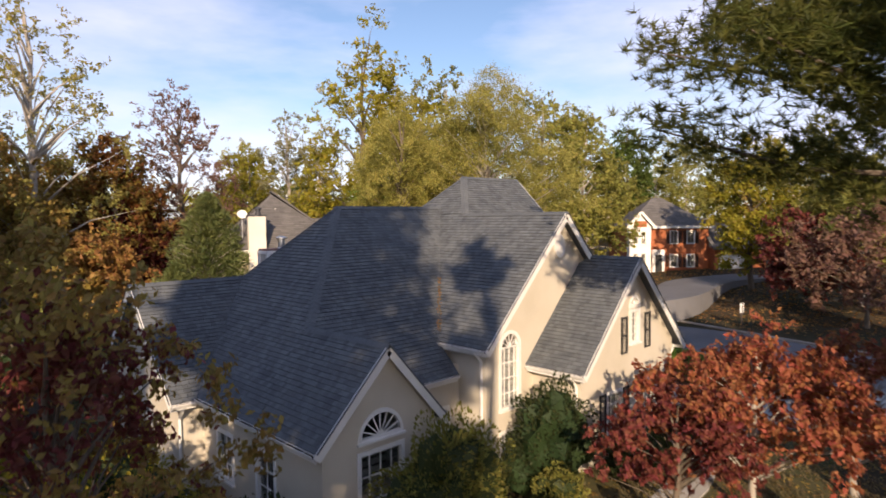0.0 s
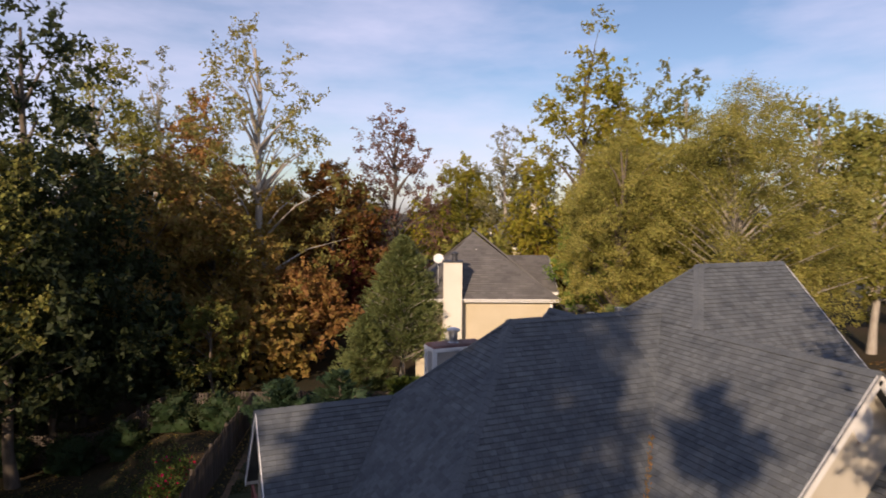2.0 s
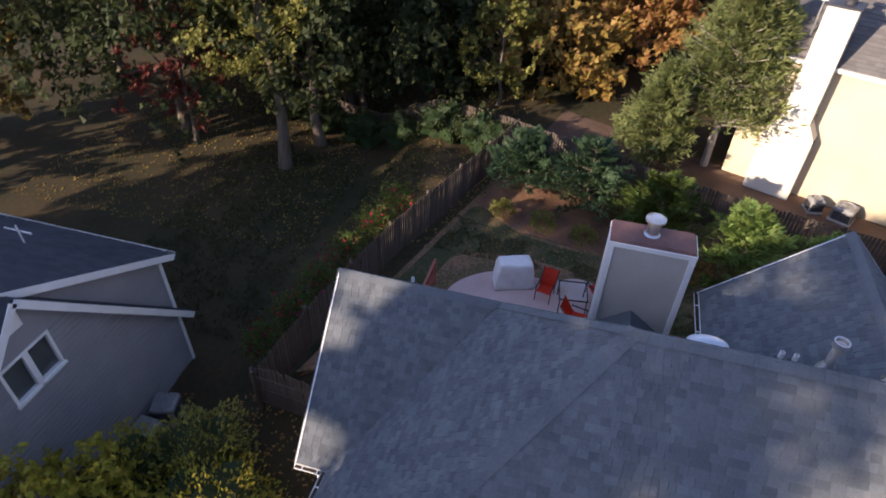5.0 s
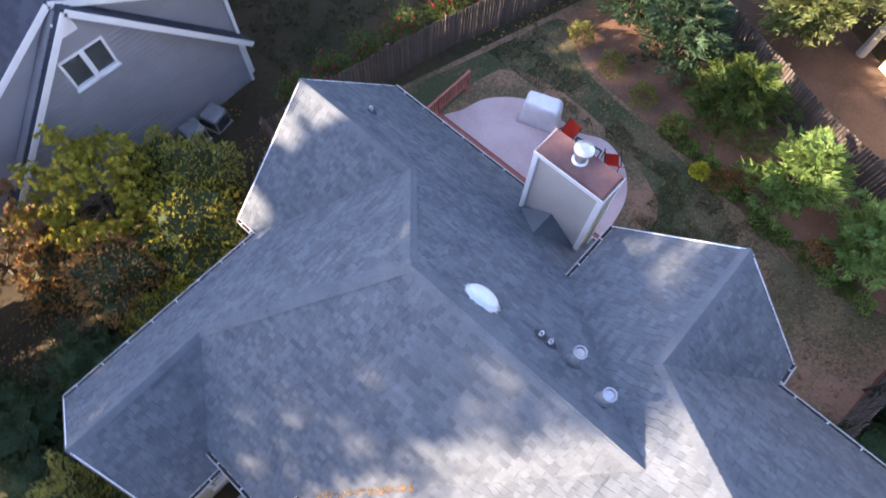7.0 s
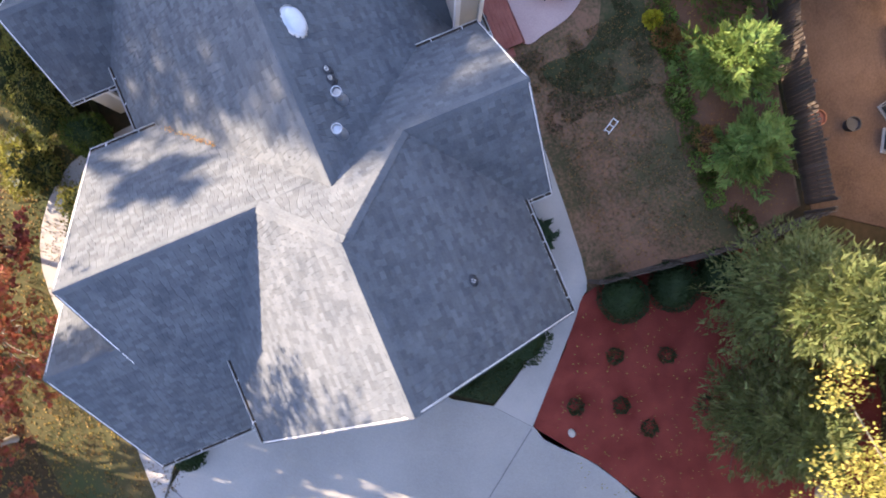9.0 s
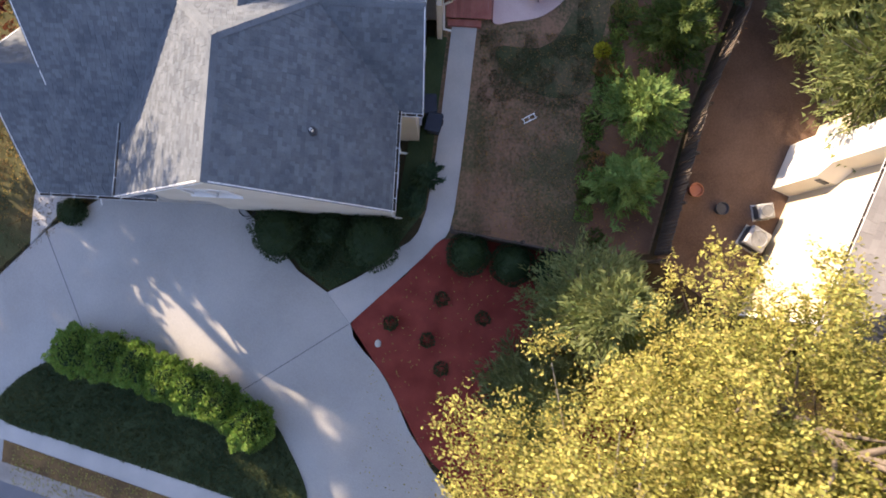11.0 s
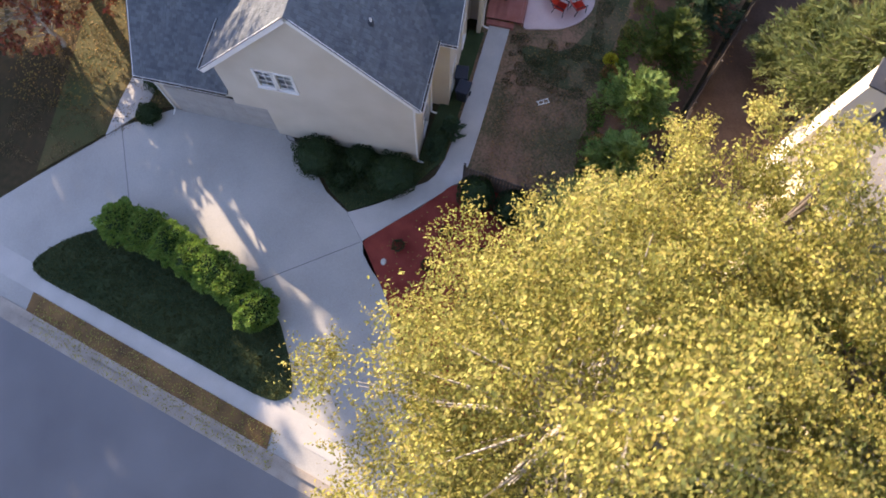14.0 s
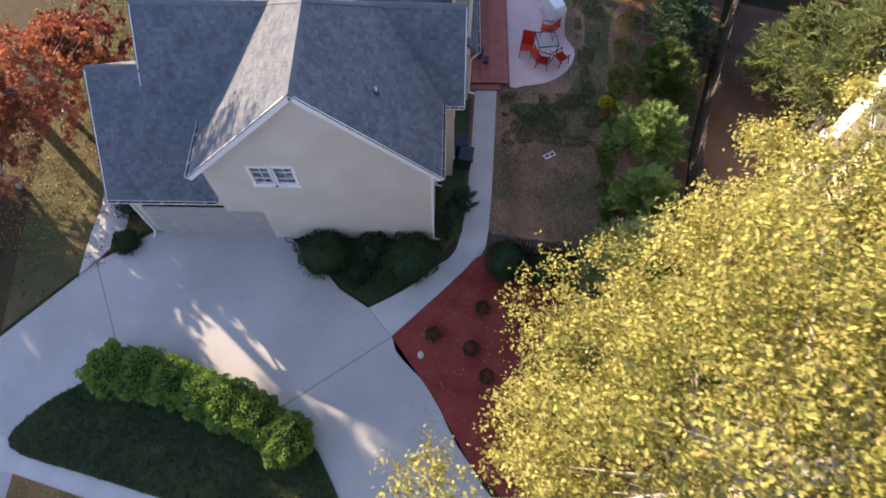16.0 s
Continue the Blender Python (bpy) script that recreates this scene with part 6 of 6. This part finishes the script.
    v, f = leaves(P, 0.25, 0.12, 0.3, 0.1, along=d * 3, three=True)
    from_arrays("needles", v, f, LEAF["pine"], ob)
    return ob


# front garden
tree(-5.7, -8.8, 19.5, 0.9, "olive", 40, 80, 0.26, label="slim young tree at the edge of the front woods", group="front woods", base=0.86, spread=0.75, limbs=12)
pine(14.4, 1.0, 16.5, 11, 38, kmin=0.54, facing=137, needles=18)
pine(-8.9, -5.2, 23, 8, 44)
# the trees that stand behind the first view, whose shade dapples the roof and the drive
for x, y, top, r, k in ((-14.1, -11.4, 26, 4.2, "olive"), (-16.8, -8.8, 23.2, 2.6, "olive"), (-20.3, -5.0, 22.0, 3.1, "brown"), (-27.4, 3.0, 18.0, 4.0, "dark"), (-22.4, -3.6, 19.5, 4.0, "olive"), (-24.1, 3.4, 17.0, 4.2, "dark"), (-29.0, 8.0, 17.0, 4.2, "dark"), (11.0, -10.6, 17.0, 4.0, "olive"), (14.4, -13.4, 17.5, 4.0, "olive"), (17.5, -15.5, 17.0, 4.2, "olive"), (22.5, -19.0, 18.0, 4.4, "brown"), (25.5, -12.5, 13.0, 3.4, "olive")):
    tree(x, y, top, r, k, 160, 120, 0.42, label="tall leafy tree standing in the front woods", group="front woods", spread=0.95, base=0.72 if x < -15 and y < -5 else 0.28)
tree(17.0, 5.6, 5.6, 3.6, "rust", 130, 90, 0.17, name="dogwood", label="low spreading dogwood with rust-red autumn leaves", base=0.35, spread=0.5, bark=BARK_PALE, limbs=40, lump=0.25, split=True)
tree(20.6, 4.0, 5.2, 3.0, "rust", 100, 80, 0.17, name="dogwood", label="low dogwood with rust-red autumn leaves by the drive", base=0.35, spread=0.5, bark=BARK_PALE, limbs=40, lump=0.25, split=True)
tree(14.2, 6.4, 4.4, 2.4, "maroon", 90, 80, 0.15, name="maple", label="small maroon-leaved maple in front of the house", base=0.35, spread=0.45, limbs=36, split=True)
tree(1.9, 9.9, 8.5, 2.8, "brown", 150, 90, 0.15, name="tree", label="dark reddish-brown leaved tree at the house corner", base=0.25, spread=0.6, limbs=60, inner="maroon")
tree(1.6, 15.6, 4.2, 2.6, "yellow", 80, 80, 0.18, label="young tree with yellow-green leaves beside the grey house", base=0.2, spread=0.5)
tree(0.5, 12.0, 5.2, 2.8, "orange", 80, 80, 0.18, label="young tree with orange leaves in the side yard", base=0.2, spread=0.5)
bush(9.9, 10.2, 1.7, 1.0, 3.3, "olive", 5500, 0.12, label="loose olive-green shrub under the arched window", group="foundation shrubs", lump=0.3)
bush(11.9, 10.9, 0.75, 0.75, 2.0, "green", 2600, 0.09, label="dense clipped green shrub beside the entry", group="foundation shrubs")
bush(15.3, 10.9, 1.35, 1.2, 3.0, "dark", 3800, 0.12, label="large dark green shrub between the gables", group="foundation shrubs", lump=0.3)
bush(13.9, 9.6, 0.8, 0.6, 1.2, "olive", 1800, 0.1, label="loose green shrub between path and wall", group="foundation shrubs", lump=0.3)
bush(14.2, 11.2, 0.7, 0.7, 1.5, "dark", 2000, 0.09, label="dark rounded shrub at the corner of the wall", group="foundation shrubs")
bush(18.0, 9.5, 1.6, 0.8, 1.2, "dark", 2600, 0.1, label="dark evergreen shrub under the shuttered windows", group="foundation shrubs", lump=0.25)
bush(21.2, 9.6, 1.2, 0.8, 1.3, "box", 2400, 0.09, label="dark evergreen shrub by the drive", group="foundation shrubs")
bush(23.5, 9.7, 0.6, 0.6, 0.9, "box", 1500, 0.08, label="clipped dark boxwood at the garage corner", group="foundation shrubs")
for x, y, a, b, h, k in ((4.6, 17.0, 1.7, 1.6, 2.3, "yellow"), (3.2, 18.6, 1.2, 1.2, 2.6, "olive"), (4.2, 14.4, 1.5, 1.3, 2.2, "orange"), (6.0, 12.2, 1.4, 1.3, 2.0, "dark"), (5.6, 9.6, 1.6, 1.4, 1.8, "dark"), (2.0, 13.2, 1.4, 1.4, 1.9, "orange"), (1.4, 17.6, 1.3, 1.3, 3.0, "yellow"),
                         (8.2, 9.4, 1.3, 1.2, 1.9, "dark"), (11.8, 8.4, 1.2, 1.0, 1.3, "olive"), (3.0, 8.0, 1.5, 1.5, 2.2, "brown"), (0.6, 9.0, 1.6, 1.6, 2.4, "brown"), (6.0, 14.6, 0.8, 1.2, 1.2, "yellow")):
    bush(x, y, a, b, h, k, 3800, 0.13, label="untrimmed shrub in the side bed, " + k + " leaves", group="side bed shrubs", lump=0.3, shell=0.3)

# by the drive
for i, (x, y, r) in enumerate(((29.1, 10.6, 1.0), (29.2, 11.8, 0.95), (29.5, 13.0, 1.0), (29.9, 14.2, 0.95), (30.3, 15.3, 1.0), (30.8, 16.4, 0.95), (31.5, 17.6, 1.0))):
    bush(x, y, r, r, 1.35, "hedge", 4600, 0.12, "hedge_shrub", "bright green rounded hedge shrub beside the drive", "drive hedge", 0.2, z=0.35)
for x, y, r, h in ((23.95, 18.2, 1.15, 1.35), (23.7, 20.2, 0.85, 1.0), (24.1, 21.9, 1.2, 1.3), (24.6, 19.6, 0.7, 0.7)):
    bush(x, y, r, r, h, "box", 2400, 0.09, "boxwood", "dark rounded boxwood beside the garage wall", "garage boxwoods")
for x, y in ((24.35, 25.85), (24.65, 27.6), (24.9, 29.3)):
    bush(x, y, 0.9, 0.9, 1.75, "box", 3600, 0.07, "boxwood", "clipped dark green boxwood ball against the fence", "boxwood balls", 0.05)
for x, y in ((26.2, 24.9), (26.9, 26.6), (27.9, 24.4), (29.0, 25.0), (27.3, 22.9), (29.0, 27.2)):
    bush(x, y, 0.3, 0.3, 0.45, "box", 420, 0.08, "seedling_shrub", "small dark shrub planted in the red mulch", "mulch bed shrubs", 0.2, core=False, z=0.29)
conifer(21.3, 24.0, 1.9, 0.7, "bluegreen", 1800, 0.28, "yucca", "spiky dark green shrub beside the path", "shrub")
conifer(22.3, 23.6, 1.7, 0.65, "bluegreen", 1500, 0.28, "yucca", "spiky dark green shrub at the garage corner", "shrub")

# back garden
for x, y, top, r, k in ((9.3, 35.2, 3.5, 2.0, "bluegreen"), (12.0, 34.6, 3.8, 2.15, "bluegreen"), (15.0, 33.4, 3.5, 2.05, "green"), (18.2, 32.4, 3.3, 1.85, "cypress"), (21.25, 31.9, 2.9, 1.65, "cypress")):
    conifer(x, y, top, r, k, 9000, 0.27, "cypress_shrub", "bushy cypress in the bark bed by the fence", "shrub", group="cypress row", power=0.6, loose=0.045, per_branch=85, uneven=0.45)
bush(15.6, 31.0, 0.35, 0.35, 0.5, "lime", 500, 0.16, "perennial", "lime-yellow grassy perennial in the bed", "bed perennials", core=False)
for x, y in ((16.8, 31.6), (16.3, 31.2), (20.3, 31.0)):
    bush(x, y, 0.5, 0.5, 0.5, "orange", 700, 0.1, "perennial", "orange autumn shrub in the bed", "bed perennials", 0.3, core=False)
for i in range(24):
    k = i / 23
    p = bed_edge[min(len(bed_edge) - 1, int((0.35 + 0.62 * k) * len(bed_edge)))]
    bush(p[0] + rs.normal() * 0.12, p[1] + 0.25 + rs.normal() * 0.12, 0.36, 0.36, 0.35, "green" if i % 3 else "hedge", 420, 0.09, "border_plant", "low green plant edging the bark bed", "border plants", 0.3, core=False)
for x, y in ((8.6, 33.0), (10.4, 32.6), (12.2, 32.2), (13.8, 31.9)):
    bush(x, y, 0.5, 0.5, 0.8, "olive", 700, 0.11, "perennial", "loose olive shrub at the edge of the bed", "bed perennials", 0.3, core=False)
for x, y in ((2.6, 23.6), (3.1, 25.0), (3.4, 26.6), (3.9, 28.2), (4.3, 30.0), (4.8, 31.6)):
    bush(x - 0.5, y, 0.9, 0.9, 1.6, "green", 1800, 0.10, "rose_bush", "rose bush with red blooms along the fence", "rose hedge", 0.3, extra=("rose", 70, 0.13), core=False, shell=0.5)
conifer(17.35, 40.3, 10.7, 3.5, "cedar", 34000, 0.32, "cedar", "broad olive-green cedar behind the back fence", base=0.22, power=0.75, loose=0.075)
conifer(14.6, 39.0, 6.0, 2.2, "cedar", 15000, 0.3, "cedar", "lower cedar behind the back fence", base=0.1, power=0.7, loose=0.075)
conifer(26.2, 30.4, 7.0, 2.8, "cedar", 26000, 0.25, "cedar", "bushy cedar at the edge of the mulch bed", base=0.04, power=0.5, loose=0.075)
conifer(28.2, 33.2, 6.6, 2.6, "cedar", 18000, 0.26, "cedar", "bushy cedar beside the tan house", base=0.04, power=0.5, loose=0.075)
conifer(29.6, 28.4, 5.8, 2.3, "cedar", 17000, 0.25, "cedar", "bushy cedar under the golden tree", base=0.04, power=0.5, loose=0.075)

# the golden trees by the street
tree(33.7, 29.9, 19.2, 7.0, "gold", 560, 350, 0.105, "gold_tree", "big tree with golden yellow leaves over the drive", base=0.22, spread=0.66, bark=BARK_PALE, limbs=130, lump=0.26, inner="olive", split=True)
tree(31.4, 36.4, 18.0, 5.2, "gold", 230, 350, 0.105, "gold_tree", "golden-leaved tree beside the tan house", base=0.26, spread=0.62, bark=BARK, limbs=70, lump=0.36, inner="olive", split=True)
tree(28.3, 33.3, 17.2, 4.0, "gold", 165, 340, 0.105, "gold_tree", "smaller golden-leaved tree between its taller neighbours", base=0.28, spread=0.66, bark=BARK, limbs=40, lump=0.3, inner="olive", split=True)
tree(30.8, 39.2, 12.5, 3.2, "hedge", 110, 200, 0.13, "tree", "green-leaved tree beside the tan house", base=0.3, spread=0.6, limbs=40)

bush(29.6, 36.3, 1.7, 1.7, 3.6, "dark", 4200, 0.14, label="tall dark shrub beside the tan house", group="tan house shrubs", lump=0.3, shell=0.3)
bush(31.5, 34.6, 1.6, 1.6, 2.8, "dark", 3600, 0.14, label="dark shrub beside the tan house", group="tan house shrubs", lump=0.3, shell=0.3)

# woods all round
WOODS = [
    (37.2, 49.3, 24.8, 6.5, "yellow"),
    (38.7, 45.6, 20.6, 5.5, "yellow"),
    (46.3, 46.7, 22.6, 6, "olive"),
    (49.7, 36.7, 20.7, 6, "olive"),
    (55.4, 35.5, 18.4, 5, "olive"),
    (78.5, 43.6, 20.5, 4, "green"),
    (72.9, 43.3, 14.7, 5, "olive"),
    (93.7, 47.0, 16.9, 6, "olive"),
    (100.2, 44.9, 20.3, 7, "olive"),
    (62.3, 21.3, 15.2, 4.5, "yellow"),
    (72.4, 18.9, 16.7, 7, "olive"),
    (58.7, 11.6, 12.0, 6, "olive"),
    (56.0, 14.5, 7.8, 4, "maroon"),
    (50.9, 9.7, 8.4, 5, "bare"),
    (40.1, 69.0, 20.8, 4, "grey"),
    (38.3, 75.6, 16.6, 6, "yellow"),
    (40.8, 62.7, 15.8, 4.5, "grey"),
    (47.5, 76.2, 13.2, 6, "green"),
    (24.5, 63.0, 20.4, 6, "bare"),
    (17.7, 60.7, 15.6, 4.5, "redgreen"),
    (10.5, 55.9, 25.4, 8, "sparse"),
    (6.0, 64.2, 20.2, 5, "orange"),
    (2.8, 74.2, 24.5, 5, "grey"),
    (-1.7, 61.8, 22.8, 6, "olive"),
    (-3.1, 43.4, 22.2, 6, "dark"),
    (2.6, 50.2, 14.9, 7, "brown"),
    (7.1, 54.1, 13.6, 6, "brown"),
    (-1.3, 47.8, 13.2, 6, "dark"),
    (14.0, 63.5, 13.6, 5, "brown"),
    (-3.1, 39.3, 13.7, 6, "dark"),
    (42.6, 85.9, 17.9, 5, "yellow"),
    (19.7, 62.3, 10.4, 4, "maroon"),
    (12.8, 51.4, 7.0, 4, "orange"),
    (20.2, 68.0, 6.4, 4, "redgreen"),
    (9.8, 67.0, 7.7, 6, "brown"),
    (2.6, 60.6, 10.8, 7, "brown"),
    (-1.5, 51.7, 10.7, 6, "dark"),
    (-1.9, 43.2, 10.3, 6, "dark"),
    (-11.4, 38.5, 12.1, 7, "dark"),
    (38.9, 61.3, 10.8, 6, "yellow"),
    (35.0, 52.0, 7.4, 4, "redgreen"),
]
KIND = {"yellow": "yellow-green", "olive": "olive", "green": "green", "maroon": "maroon", "bare": "thin rusty", "grey": "pale", "redgreen": "red and green", "sparse": "sparse yellow", "orange": "orange", "dark": "dark green", "brown": "brown"}
for x, y, top, r, k in WOODS:
    thin = k in ("bare", "grey", "sparse")
    tree(x, y, top * 1.06 + 0.6, r * 1.08, k, 125 if thin else 140, 74 if thin else 84, 0.29 if thin else 0.37, spread=0.9 if thin else 1.05, label="tall woodland tree with " + KIND[k] + " autumn leaves", group="woods", bark=BARK_PALE if k in ("grey", "sparse", "olive") else BARK, limbs=44 if thin else 22, base=0.16)
tree(-3.9, 36.5, 17.0, 4.2, "olive", 170, 90, 0.22, label="drooping olive-leaved tree on the lower lawn", base=0.2, spread=0.8)
tree(-10.0, 37.5, 8.0, 3.2, "maroon", 90, 60, 0.24, label="low reddish-brown tree on the lower lawn", base=0.15, spread=0.7)
tree(6.2, 43.5, 7.0, 2.6, "olive", 80, 60, 0.22, label="small olive-leaved tree behind the fence corner", base=0.1, spread=0.6)
for x, y in ((6.4, 38.3), (4.2, 39.0), (1.8, 39.5), (-0.8, 40.2), (-3.6, 40.9), (-6.4, 41.6)):
    bush(x, y, 1.3, 1.0, 2.0, "dark", 2200, 0.15, "understory_shrub", "dark loose shrub in front of the wood's fence", "understory shrubs", 0.35, shell=0.4)
# distant woodland belt: rows of darker trees that close the view
belt = random.Random(4)
for i in range(64):
    a = 2 * math.pi * i / 64 + belt.uniform(-0.03, 0.03)
    d = belt.uniform(95, 135)
    x, y = 20 + d * math.cos(a), 22 + d * math.sin(a)
    k = belt.choice(["olive", "dark", "brown", "green", "yellow", "olive"])
    tree(x, y, gz(x, y) + belt.uniform(12, 19), belt.uniform(7, 9), k, 70, 40, 1.0, label="far woodland tree with " + KIND[k] + " leaves", group="far woods", limbs=6, base=0.05, spread=1.3)
for x, y, top, k in ((-14, 50, 13, "dark"), (-8, 58, 15, "dark"), (0, 66, 14, "brown"), (-20, 44, 14, "dark"), (-22, 34, 13, "brown"), (6, 76, 15, "olive"), (-16, 66, 18, "dark"), (-28, 54, 17, "olive"), (14, 78, 15, "brown"), (24, 80, 16, "olive"), (-26, 26, 12, "dark"), (-12, 48, 8, "brown"), (2, 47, 7, "dark"), (-5, 46, 8, "dark"), (8, 48, 7, "brown"), (30, 56, 11, "olive"), (46, 58, 14, "olive"), (56, 48, 13, "olive"), (38, 40.5, 15, "olive"), (43, 43, 16, "yellow")):
    tree(x, y, top, 5.2, k, 120, 60, 0.46, label="woodland tree with " + KIND[k] + " leaves", group="woods", base=0.06, limbs=14)

# ---- fallen leaves ----
def litter(name, label, n, inside, z, kind, size=0.09):
    """Fallen leaves lying loose over an area; inside tells whether a spot belongs to it."""
    P = []
    (x0, x1, y0, y1), test = inside
    while len(P) < n:
        x, y = rs.uniform(x0, x1), rs.uniform(y0, y1)
        if test(x, y):
            P.append((x, y, (z if z is not None else gz(x, y)) + rs.uniform(0.012, 0.03)))
    v, f = leaves(np.array(P), size, 0.7, 3.0, 0.2, along=np.stack([rs.normal(size=n), rs.normal(size=n), np.zeros(n)], 1))
    tagged(from_arrays(name, v, f, LEAF[kind]), label, "leaves", kind="stuff")


def grass(name, label, n, area, test, z, kind, height, patch=None):
    """Blades of grass; patch is the noise level above which they grow."""
    (x0, x1, y0, y1), P = area, []
    while len(P) < n:
        x, y = rs.uniform(x0, x1), rs.uniform(y0, y1)
        if test(x, y) and (patch is None or noise.noise(Vector((x * 0.9, y * 0.9, 5.0))) + 0.5 * noise.noise(Vector((x * 2.7, y * 2.7, 1.0))) > patch):
            P.append((x, y, (gz(x, y) if z is None else z) + height * 0.4))
    d = rs.normal(size=(n, 3)) * 0.55
    d[:, 2] = 1.0
    v, f = leaves(np.array(P), height, 0.22, 0.2, 0.1, along=d)
    tagged(from_arrays(name, v, f, LEAF[kind]), label, "grass", kind="stuff")


def inside_loop(loop):
    def test(x, y):
        c = False
        for (xa, ya), (xb, yb) in zip(loop, loop[1:] + loop[:1]):
            if (ya > y) != (yb > y) and x < (xb - xa) * (y - ya) / (yb - ya) + xa:
                c = not c
        return c
    return test


on_back_lawn = lambda x, y: x > 5.5 + (y - 24) * 0.14 and y < 30.6 + max(0, 13 - x) * 0.3 and not (x < 14.9 and y < 29.9) and y > 25.9
grass("grass_blades", "dark green grass on the island in the drive", 15000, (28, 36, 7, 20), inside_loop(island), 0.36, "grass", 0.16)
grass("grass_blades", "dark grass in the bed beside the garage", 3500, (22.9, 26.2, 16.8, 24), inside_loop([(22.9, 16.9), (23.9, 17.9), (25.3, 19.1), (26.1, 20.25), (25.3, 21.6), (24.3, 22.8), (22.9, 23.6)]), 0.31, "grass", 0.15)
grass("grass_blades", "thin green grass on the worn back lawn", 9000, (5.5, 18.0, 25.9, 33), on_back_lawn, 0.255, "grass", 0.10, -0.12)
grass("grass_blades", "dry grass on the worn back lawn", 7000, (12, 23.5, 25.9, 31), on_back_lawn, 0.255, "drygrass", 0.11, -0.25)
grass("grass_blades", "dark grass on the lower lawn by the grey house", 12000, (-7, 4.5, 24.5, 38), lambda x, y: x < 2.0 + (y - 22) * 0.3, None, "grass", 0.2, -0.2)
grass("grass_blades", "autumn grass on the front lawn", 12000, (7, 27, 3, 11), lambda x, y: y < 11 - max(0, x - 22.5) * 1.15, 0.27, "drygrass", 0.14, -0.1)

litter("fallen_leaves", "pale dry leaves scattered over the red mulch", 900, ((24, 34, 22, 33), lambda x, y: y > 21.8 + max(0, 27.4 - x) * 0.9 and x + 0.2 * y > 29.2), 0.30, "sparse", 0.07)
litter("fallen_leaves", "dry leaves scattered over the worn back lawn", 2600, ((14.8, 23.6, 26.0, 33.0), lambda x, y: True), 0.285, "orange", 0.06)
litter("fallen_leaves", "dry leaves under the roses and patio edge", 1500, ((5.2, 14.5, 29.4, 37.0), lambda x, y: y > 30 and x > 3.5 + (y - 22) * 0.28), 0.285, "orange", 0.07)
litter("fallen_leaves", "golden leaves along the verge and kerb", 1600, ((33, 38, 8, 20), lambda x, y: 1.1 < x - KL(y, 0)[0] < 2.7), 0.345, "sparse", 0.08)
litter("fallen_leaves", "brown leaves over the side yard", 6000, ((-6, 7, 4, 22), lambda x, y: x < 6.9), None, "orange", 0.11)
litter("fallen_leaves", "brown leaves over the front lawn", 5000, ((6, 24, 2, 10), lambda x, y: y < 10), 0.27, "brown", 0.10)
litter("fallen_leaves", "brown leaves over the wood's floor", 6000, ((-16, 8, 30, 48), lambda x, y: True), None, "brown", 0.13)
# strewn blades put the golden-brown of sunlit grass on the far ground
litter("fallen_leaves", "orange-brown blades colouring the sunlit grass across the street", 6000, ((46, 78, 8, 34), lambda x, y: x - KL(y, 0)[0] > 11.5), None, "orange", 0.28)
litter("fallen_leaves", "dry leaves in the valleys of the roof", 160, ((14.0, 15.6, 14.4, 16.2), lambda x, y: abs(y - x - 0.55) < 0.10), 0.0, "orange", 0.06)
leaf_run = [o for o in scene.objects if o.name.startswith("fallen_leaves")][-1]
for q in leaf_run.data.vertices:
    q.co.z += max(q.co.y - 9.9, q.co.x - 9.35) + 0.01

# ---- single shingles where the camera passes nearest ----
sh_rng = random.Random(9)
shingle_meshes = []
for w in (0.22, 0.27, 0.32):
    bm = bmesh.new()
    q = [(0, 0, 0.013), (w - 0.006, 0, 0.013), (w - 0.006, 0.145, 0.002), (0, 0.145, 0.002), (0, 0, -0.002), (w - 0.006, 0, -0.002)]
    v = [bm.verts.new(c) for c in q]
    for g in ((0, 1, 2, 3), (4, 5, 1, 0), (4, 0, 3), (1, 5, 2)):
        bm.faces.new([v[i] for i in g])
    me = bpy.data.meshes.new("shingle")
    bm.to_mesh(me)
    bm.free()
    me.materials.append(SHINGLE_ONE)
    shingle_meshes.append((w, me))
near_plane = new("roof_plane")
near_plane.parent = roof
s, step = 13.4, 0.145 / math.sqrt(2)
while s < 18.7:
    if 17.3 < s < 18.8:
        x = 13.9
        while x < 16.6:
            w, me = sh_rng.choice(shingle_meshes)
            o = new("shingle", me)
            o.parent = near_plane
            o.matrix_basis = pose(x, s, s - 9.9, 45, 0, 0)
            x += w
    s += step
